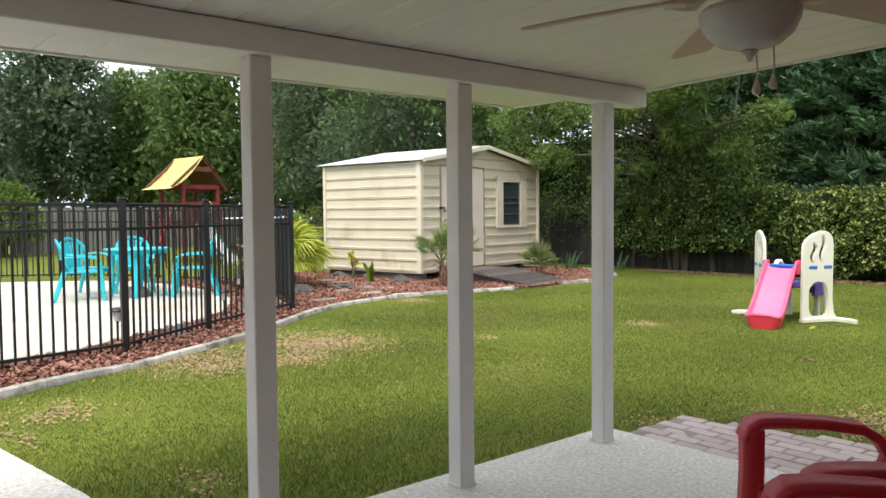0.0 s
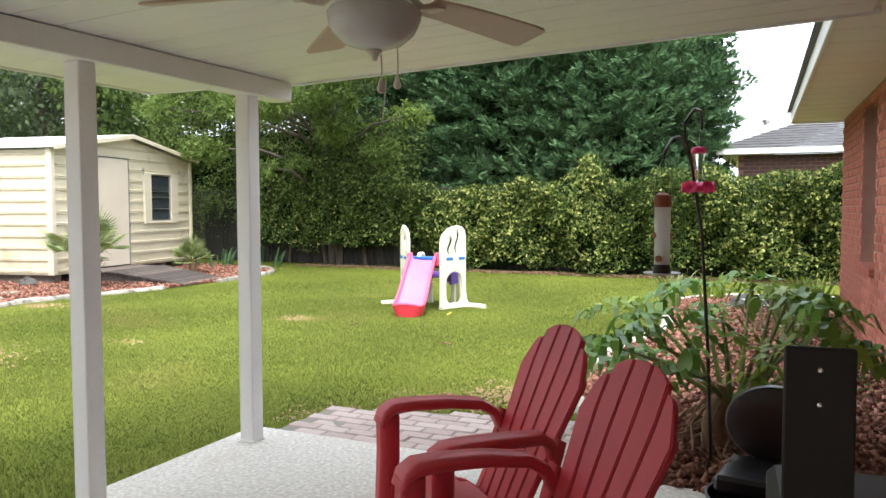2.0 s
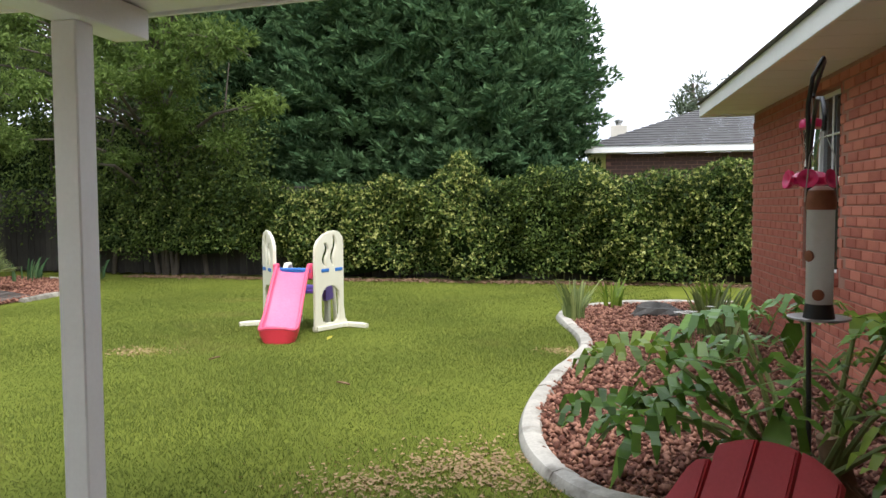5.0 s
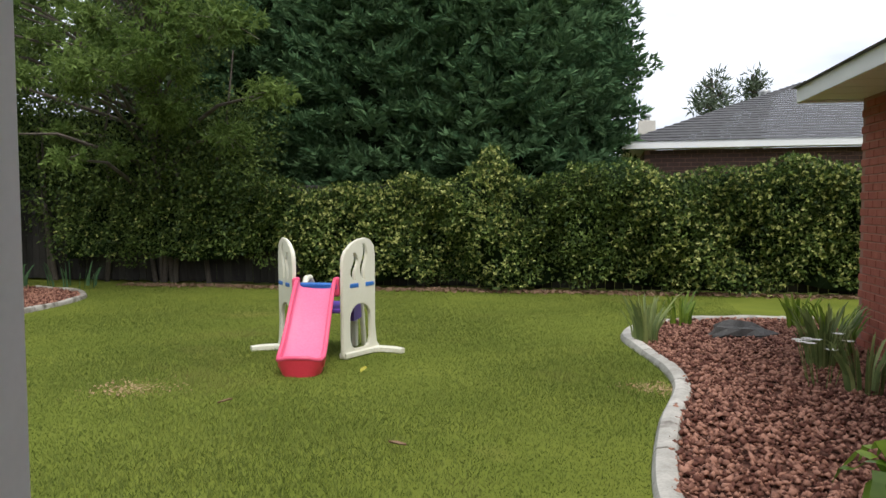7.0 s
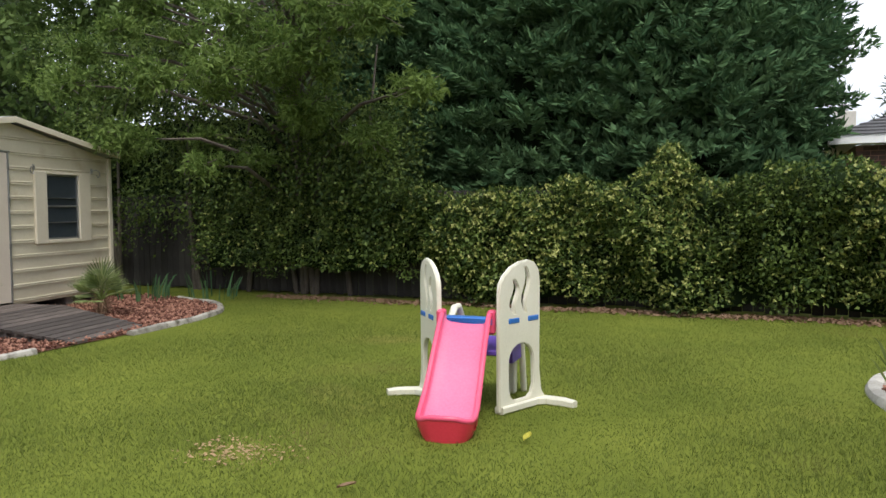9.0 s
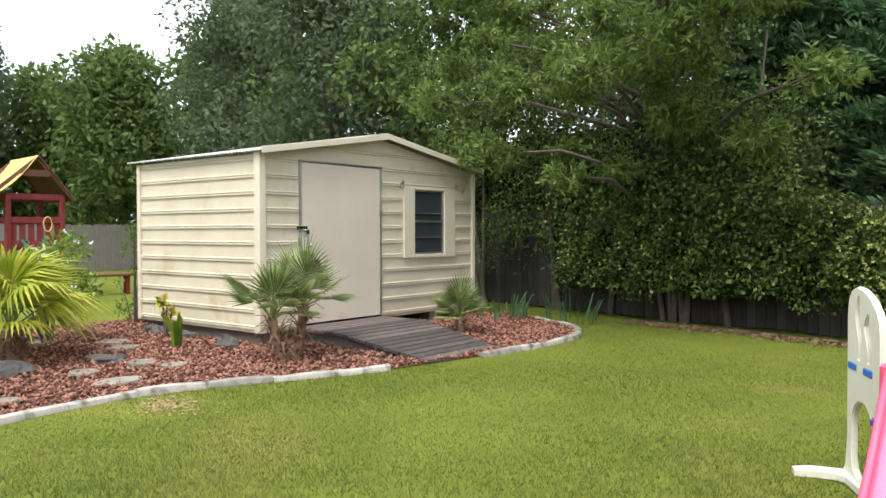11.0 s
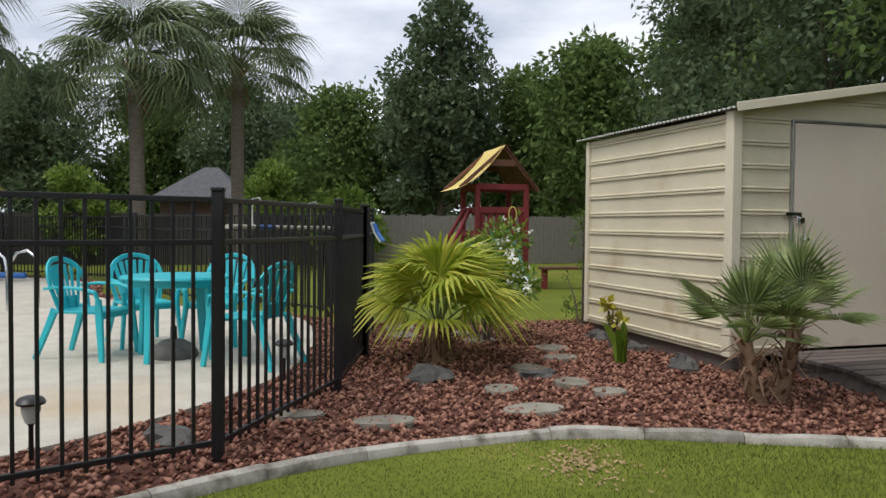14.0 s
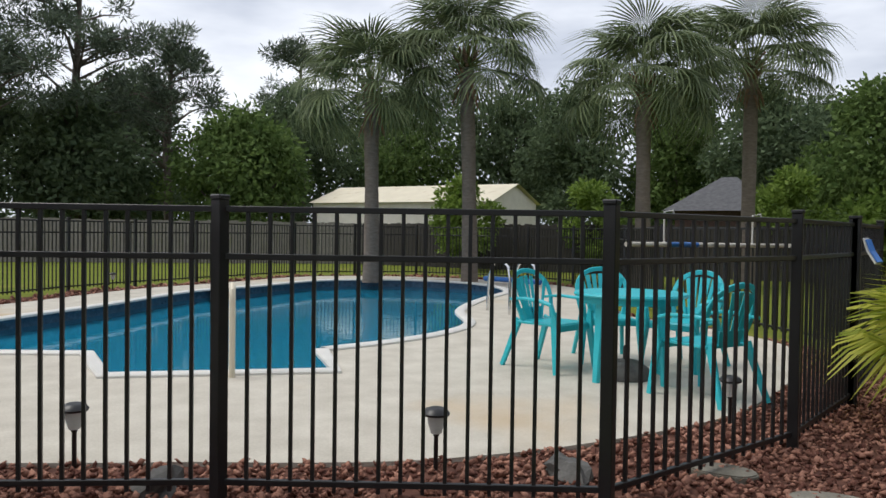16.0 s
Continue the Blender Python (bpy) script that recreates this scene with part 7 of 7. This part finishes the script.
# ---- plank fences ----
def plank_fence(name, label, a, b, height, ma, single, seed):
    rng = random.Random(seed)
    fe = thing(name, pose(*a, 0, 0, 0, math.degrees(math.atan2(b[1] - a[1], b[0] - a[0]))), label, "fence")
    ln = math.hypot(b[0] - a[0], b[1] - a[1])
    count = int(ln / 0.145)
    me = Build().box((0, -0.009, 0.02), (0.138, 0.009, height), 0.003).mesh("plank")
    me.materials.append(ma)
    joined = Build()
    for k in range(count):
        if single:
            ob = new("plank", me)
            ob.parent = fe
            ob.location = (k * 0.145, rng.uniform(-0.004, 0.004), rng.uniform(-0.015, 0.015))
        else:
            joined.box((k * 0.145, -0.009, 0.02), (k * 0.145 + 0.138, 0.009, height + rng.uniform(-0.03, 0.03)), 0.0)
    if not single:
        tagged(part("planks", joined, ma, fe), kind="stuff")
    for z in (0.35, height - 0.35):
        part("rail", Build().box((0, -0.05, z), (ln, -0.0095, z + 0.09), 0.004), ma, fe)
    k = 0.0
    while k < ln:
        part("post", Build().box((k - 0.045, -0.14, 0), (k + 0.045, -0.051, height - 0.05), 0.005), ma, fe)
        k += 2.4
    return fe


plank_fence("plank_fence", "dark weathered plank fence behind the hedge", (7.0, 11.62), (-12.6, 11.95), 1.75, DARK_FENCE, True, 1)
plank_fence("plank_fence", "grey weathered privacy fence across the far lawn", (-30.5, 16.0), (-27.2, 2.2), 1.65, GREY_WOOD, False, 2)
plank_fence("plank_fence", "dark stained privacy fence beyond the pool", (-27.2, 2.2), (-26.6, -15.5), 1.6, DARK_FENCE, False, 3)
plank_fence("plank_fence", "grey weathered privacy fence beyond the pool", (-26.6, -15.5), (-16.0, -27.0), 1.6, GREY_WOOD, False, 4)
plank_fence("plank_fence", "grey weathered privacy fence beside the shed lawn", (-12.6, 11.95), (-30.5, 16.0), 1.7, GREY_WOOD, False, 5)


# ---- lawn, rocks, and the small pieces of paving and walls ----
def in_lawn(x, y):
    ok = ~inside(BED_LEFT, x, y) & ~inside(BED_RIGHT, x, y)
    ok &= ~((x > -0.2) & (x < 3.8) & (y < 0.26))
    ok &= ~inside([(-0.02, 0.245), (0.0, 0.78), (0.68, 0.97), (1.25, 1.1), (1.84, 1.12), (1.9, 0.245)], x, y)
    ok &= ~inside([(-0.17, -6.9), (-0.17, -2.45), (-1.1, -2.5), (-2.25, -2.66), (-3.1, -2.9), (-3.3, -4.0), (-3.0, -6.9)], x, y)
    ok &= ~((x > 1.9) & (y < 8.4))
    return ok


DRY = ((-4.15, 0.5, 0.75), (-3.9, -0.7, 0.6), (-3.5, 0.0, 0.35), (1.1, 1.6, 0.42), (0.55, 1.25, 0.3), (0.1, 0.75, 0.2), (-2.58, 4.16, 0.24), (1.35, 4.9, 0.2), (-0.9, -2.0, 0.14), (-2.4, -2.6, 0.2), (-3.2, 2.1, 0.12), (-6.5, 3.7, 0.3), (0.05, 0.5, 0.15), (-2.9, -2.2, 0.3))


def dryness(x, y):
    d = np.zeros(len(x))
    for cx, cy, r in DRY:
        d = np.maximum(d, np.exp(-(((x - cx) ** 2 + (y - cy) ** 2) / r ** 2)))
    return d


def blades(name, label, count, ma, dry, height):
    x, y = RNG.uniform(-9.5, 2.6, count), RNG.uniform(-4.5, 11.4, count)
    # more blades where the lawn is near the path walked
    keep = in_lawn(x, y) & (RNG.random(count) < np.clip(1.35 - 0.11 * np.hypot(x + 1.0, (y - 1.5)), 0.3, 1.0))
    d = dryness(x, y)
    keep &= (RNG.random(count) < d * 0.9) if dry else (RNG.random(count) > d * 0.97)
    x, y = x[keep], y[keep]
    m = len(x)
    h = height * RNG.uniform(0.45, 1.25, m) * (0.8 + 0.35 * np.sin(x * 1.7) * np.sin(y * 1.3 + 1))
    a = RNG.uniform(0, 2 * math.pi, m)
    w = RNG.uniform(0.0015, 0.003, m)
    lean = RNG.normal(0, 0.5, (m, 2)) * h[:, None]
    side = np.stack([np.cos(a) * w, np.sin(a) * w], 1)
    base = np.stack([x, y], 1)
    v = np.zeros((m, 3, 3))
    v[:, 0, :2], v[:, 1, :2], v[:, 2, :2] = base - side, base + side, base + lean
    v[:, 2, 2] = h
    return tagged(link_mesh(name, quick_mesh(name, v, np.arange(3 * m).reshape(m, 3)), ma), label, "grass", kind="stuff")


blades("grass", "short green lawn grass blades", 1250000, BLADE, False, 0.029)
blades("dry_grass", "dry straw-coloured grass in the bare patches", 520000, DRY_GRASS, True, 0.022)


def thatch():
    """Matted dead grass in the bare patches, thinning out towards their edges."""
    spots = []
    for cx, cy, r in DRY:
        k = int((8500 if r > 0.4 else 4500) * r * r + 60)
        spots.append(np.stack([cx + RNG.normal(0, r * 0.5, k) + 0.12 * RNG.normal(size=k), cy + RNG.normal(0, r * 0.5, k)], 1))
    p = np.concatenate(spots)
    patchy = np.sin(p[:, 0] * 7.0 + 2 * np.sin(p[:, 1] * 5)) * np.sin(p[:, 1] * 8.0 + 1) + RNG.normal(size=len(p)) * 0.6
    p = p[in_lawn(p[:, 0], p[:, 1]) & (patchy > -0.45)]
    m = len(p)
    a = RNG.uniform(0, 2 * math.pi, m)
    v = np.zeros((m, 3, 3))
    for j in range(3):
        reach = RNG.uniform(0.006, 0.02, m)
        v[:, j, 0] = p[:, 0] + np.cos(a + 2.1 * j) * reach
        v[:, j, 1] = p[:, 1] + np.sin(a + 2.1 * j) * reach
        v[:, j, 2] = RNG.uniform(0.004, 0.02, m)
    tagged(link_mesh("dead_thatch", quick_mesh("dead_thatch", v, np.arange(3 * m).reshape(m, 3)), DRY_GRASS), "matted brown dead grass in bare lawn patches", "grass", kind="stuff")


thatch()


def rocks(name, poly, box, count, size):
    x, y = RNG.uniform(box[0], box[2], count), RNG.uniform(box[1], box[3], count)
    keep = inside(poly, x, y) & ~inside(DECK_EDGE, x, y)
    x, y = x[keep], y[keep]
    m = len(x)
    base = np.array([(1, 0.5, 0.15), (-0.4, 1, 0), (-1, -0.4, 0.2), (0.4, -1, 0), (0.2, 0.1, 0.75), (0, 0, -0.5)], float)
    tri = np.array([(0, 1, 4), (1, 2, 4), (2, 3, 4), (3, 0, 4), (1, 0, 5), (2, 1, 5), (3, 2, 5), (0, 3, 5)])
    s = size * RNG.uniform(0.5, 1.35, m)
    v = base[None] * RNG.uniform(0.6, 1.25, (m, 6, 1)) + RNG.normal(0, 0.12, (m, 6, 3))
    a = RNG.uniform(0, 2 * math.pi, m)
    c, si = np.cos(a), np.sin(a)
    vx, vy, vz = v[..., 0], v[..., 1] * 0.75, v[..., 2]
    tilt = RNG.normal(0, 0.35, (m, 1))
    vz2 = vz + tilt * vx
    out = np.stack([(vx * c[:, None] - vy * si[:, None]) * s[:, None] + x[:, None], (vx * si[:, None] + vy * c[:, None]) * s[:, None] + y[:, None],
                    vz2 * s[:, None] + (0.014 + 0.03 * RNG.random(m))[:, None]], -1)
    f = (tri[None] + 6 * np.arange(m)[:, None, None]).reshape(-1, 3)
    return tagged(link_mesh(name, quick_mesh(name, out, f), LAVA), "loose red lava rock chunks", "gravel", kind="stuff")


rocks("lava_rock", BED_LEFT, (-13.5, -3.2, -3.4, 10.6), 88000, 0.026)
rocks("lava_rock", BED_LEFT, (-22.0, -12.2, -4.0, -1.0), 9000, 0.055)
rocks("lava_rock", BED_RIGHT, (1.2, 0.1, 3.5, 8.8), 21000, 0.026)


def kerb(name, line, label, wide=1.0, ma=KERB):
    k = thing(name, pose(*line[0], 0), label, "kerb", kind="structure")
    o = np.array([*line[0], 0])
    pts = along(line, 0.1)
    step = 6
    for i in range(0, len(pts) - 1, step):
        run = pts[i:i + step + 1]
        if len(run) < 2:
            break
        rng = random.Random(i)
        a, b = np.array(run[0]), np.array(run[1])
        run[0] = tuple(a + (b - a) * 0.03)
        c, d = np.array(run[-1]), np.array(run[-2])
        run[-1] = tuple(c + (d - c) * 0.03)
        z = 0.03 + rng.uniform(-0.007, 0.007)
        rows_k = []
        for j, p in enumerate(run):
            q, r = np.array(run[max(j - 1, 0)]), np.array(run[min(j + 1, len(run) - 1)])
            w = (r - q) / np.linalg.norm(r - q)
            s = np.array([-w[1], w[0]])
            wob = 0.006 * math.sin(9 * p[0] + 7 * p[1])
            rows_k.append([(p[0] + s[0] * u * wide - o[0], p[1] + s[1] * u * wide - o[1], h + wob) for u, h in ((-0.055, -0.03), (-0.056, z - 0.015), (-0.04, z + 0.02), (0.0, z + 0.034), (0.04, z + 0.023), (0.056, z - 0.012), (0.055, -0.03))])
        b2 = Build().sheet([row_[::-1] for row_ in rows_k])
        b2.add(rows_k[0], [tuple(range(7))]).add(rows_k[-1], [tuple(range(6, -1, -1))])
        b2.smooth = True
        part("kerb_stone", b2, ma, k)


kerb("kerb_pool_bed", KERB_LEFT, "curved concrete lawn edging with dark weathering")
kerb("kerb_shed_bed", KERB_SHED, "curved concrete lawn edging before the shed")
kerb("kerb_house_bed", KERB_RIGHT, "curving pale concrete lawn edging along the house bed", 1.3, PALE_KERB)

# brick pavers beside the patio
pav_me = Build().box((0.004, 0.004, -0.04), (0.196, 0.096, 0.014), 0.006).mesh("paver")
pav_me.materials.append(PAVER)
area = [(-0.03, 0.24), (-0.01, 0.80), (0.68, 0.98), (1.25, 1.12), (1.88, 1.14), (1.92, 0.24)]
for r in range(10):
    for c in range(11):
        x0, y0 = -0.12 + 0.2 * c + (0.1 if r % 2 else 0.0), 0.25 + 0.1 * r
        mid_x, mid_y = np.array([x0 + 0.1]), np.array([y0 + 0.05])
        if inside(area, mid_x, mid_y)[0] and x0 > -0.08 and x0 < 1.75:
            ob = new("paver", pav_me)
            ob.parent = paving
            ob.matrix_basis = pose(x0, y0, random.uniform(-0.003, 0.003), random.uniform(-1, 1), random.uniform(-1, 1), random.uniform(-0.8, 0.8))

# brickwork of the house wall
brick_me = Build().box((-0.009, 0.0, 0.0), (0.05, 0.2, 0.065), 0.004).mesh("brick")
brick_me.materials.append(BRICK)
joined, singles = Build(), 0
for c in range(31):
    z = -0.02 + 0.0758 * c
    y = -7.0 - (0.105 if c % 2 else 0.0)
    while y < -0.02:
        ln = 0.2
        blocked = False
        for y0, y1 in WINDOWS:
            if y + 0.19 > y0 and y < y1 - 0.0 and SILL - 0.1 < z + 0.03 < HEAD:
                blocked = True
        if not blocked and y + ln < 0.01:
            if -4.45 < y < -2.2 and singles < 299:
                ob = new("brick", brick_me)
                ob.parent = house
                ob.location = (random.uniform(-0.0015, 0.0015), y, z)
                singles += 1
            else:
                joined.box((-0.009 + random.uniform(-0.0015, 0.0015), y, z), (0.05, y + ln, z + 0.065), 0.004)
        y += 0.2095
part("brickwork", joined, BRICK, house)
house.children[-1]["kind"] = "stuff"
reveal = Build()
for y0, y1 in WINDOWS:
    for c in range(19):
        z = SILL + 0.0758 * c
        if z + 0.06 < HEAD:
            reveal.box((-0.01, y1 + 0.001, z), (0.11, y1 + 0.012 + (0.09 if c % 2 else 0.0), z + 0.065), 0.003)
            reveal.box((-0.01, y0 - 0.012 - (0.09 if c % 2 else 0.0), z), (0.11, y0 - 0.001, z + 0.065), 0.003)
part("reveal_brick", reveal, BRICK, house)


def fence_litter():
    """Fallen brown leaves along the foot of the hedge."""
    n_l = 5000
    x = RNG.uniform(-7.5, 5.5, n_l)
    y = 11.3 - np.abs(RNG.normal(0, 0.16, n_l)) + 0.06 * np.sin(x * 3)
    at = np.stack([x, y, RNG.uniform(0.012, 0.035, n_l)], 1)
    way = np.stack([RNG.normal(size=n_l), RNG.normal(size=n_l), RNG.normal(size=n_l) * 0.15], 1)
    tagged(link_mesh("leaf_litter", leaf_mesh("leaf_litter", at, way, 0.06, 0.03), BOOT), "brown fallen leaves along the hedge foot", "leaf litter", kind="stuff")


fence_litter()

# small litter on the lawn
for x, y, turn in ((-1.62, 3.79, 20), (-1.0, 4.95, 80), (-1.9, -1.2, 140), (-0.2, 3.1, 200)):
    lf = thing("fallen_leaf", pose(x, y, 0.012, 0, 0, turn), "curled dry leaf lying on the grass", "leaf")
    b = Build().sheet([[(-0.05 + 0.025 * i, w * j, 0.02 + 0.012 * abs(j) + 0.006 * i) for j in (-1, 0, 1)] for i, w in enumerate((0.004, 0.02, 0.026, 0.016, 0.003))])
    part("blade", b, BOOT if y != 4.95 else CROTON, lf)
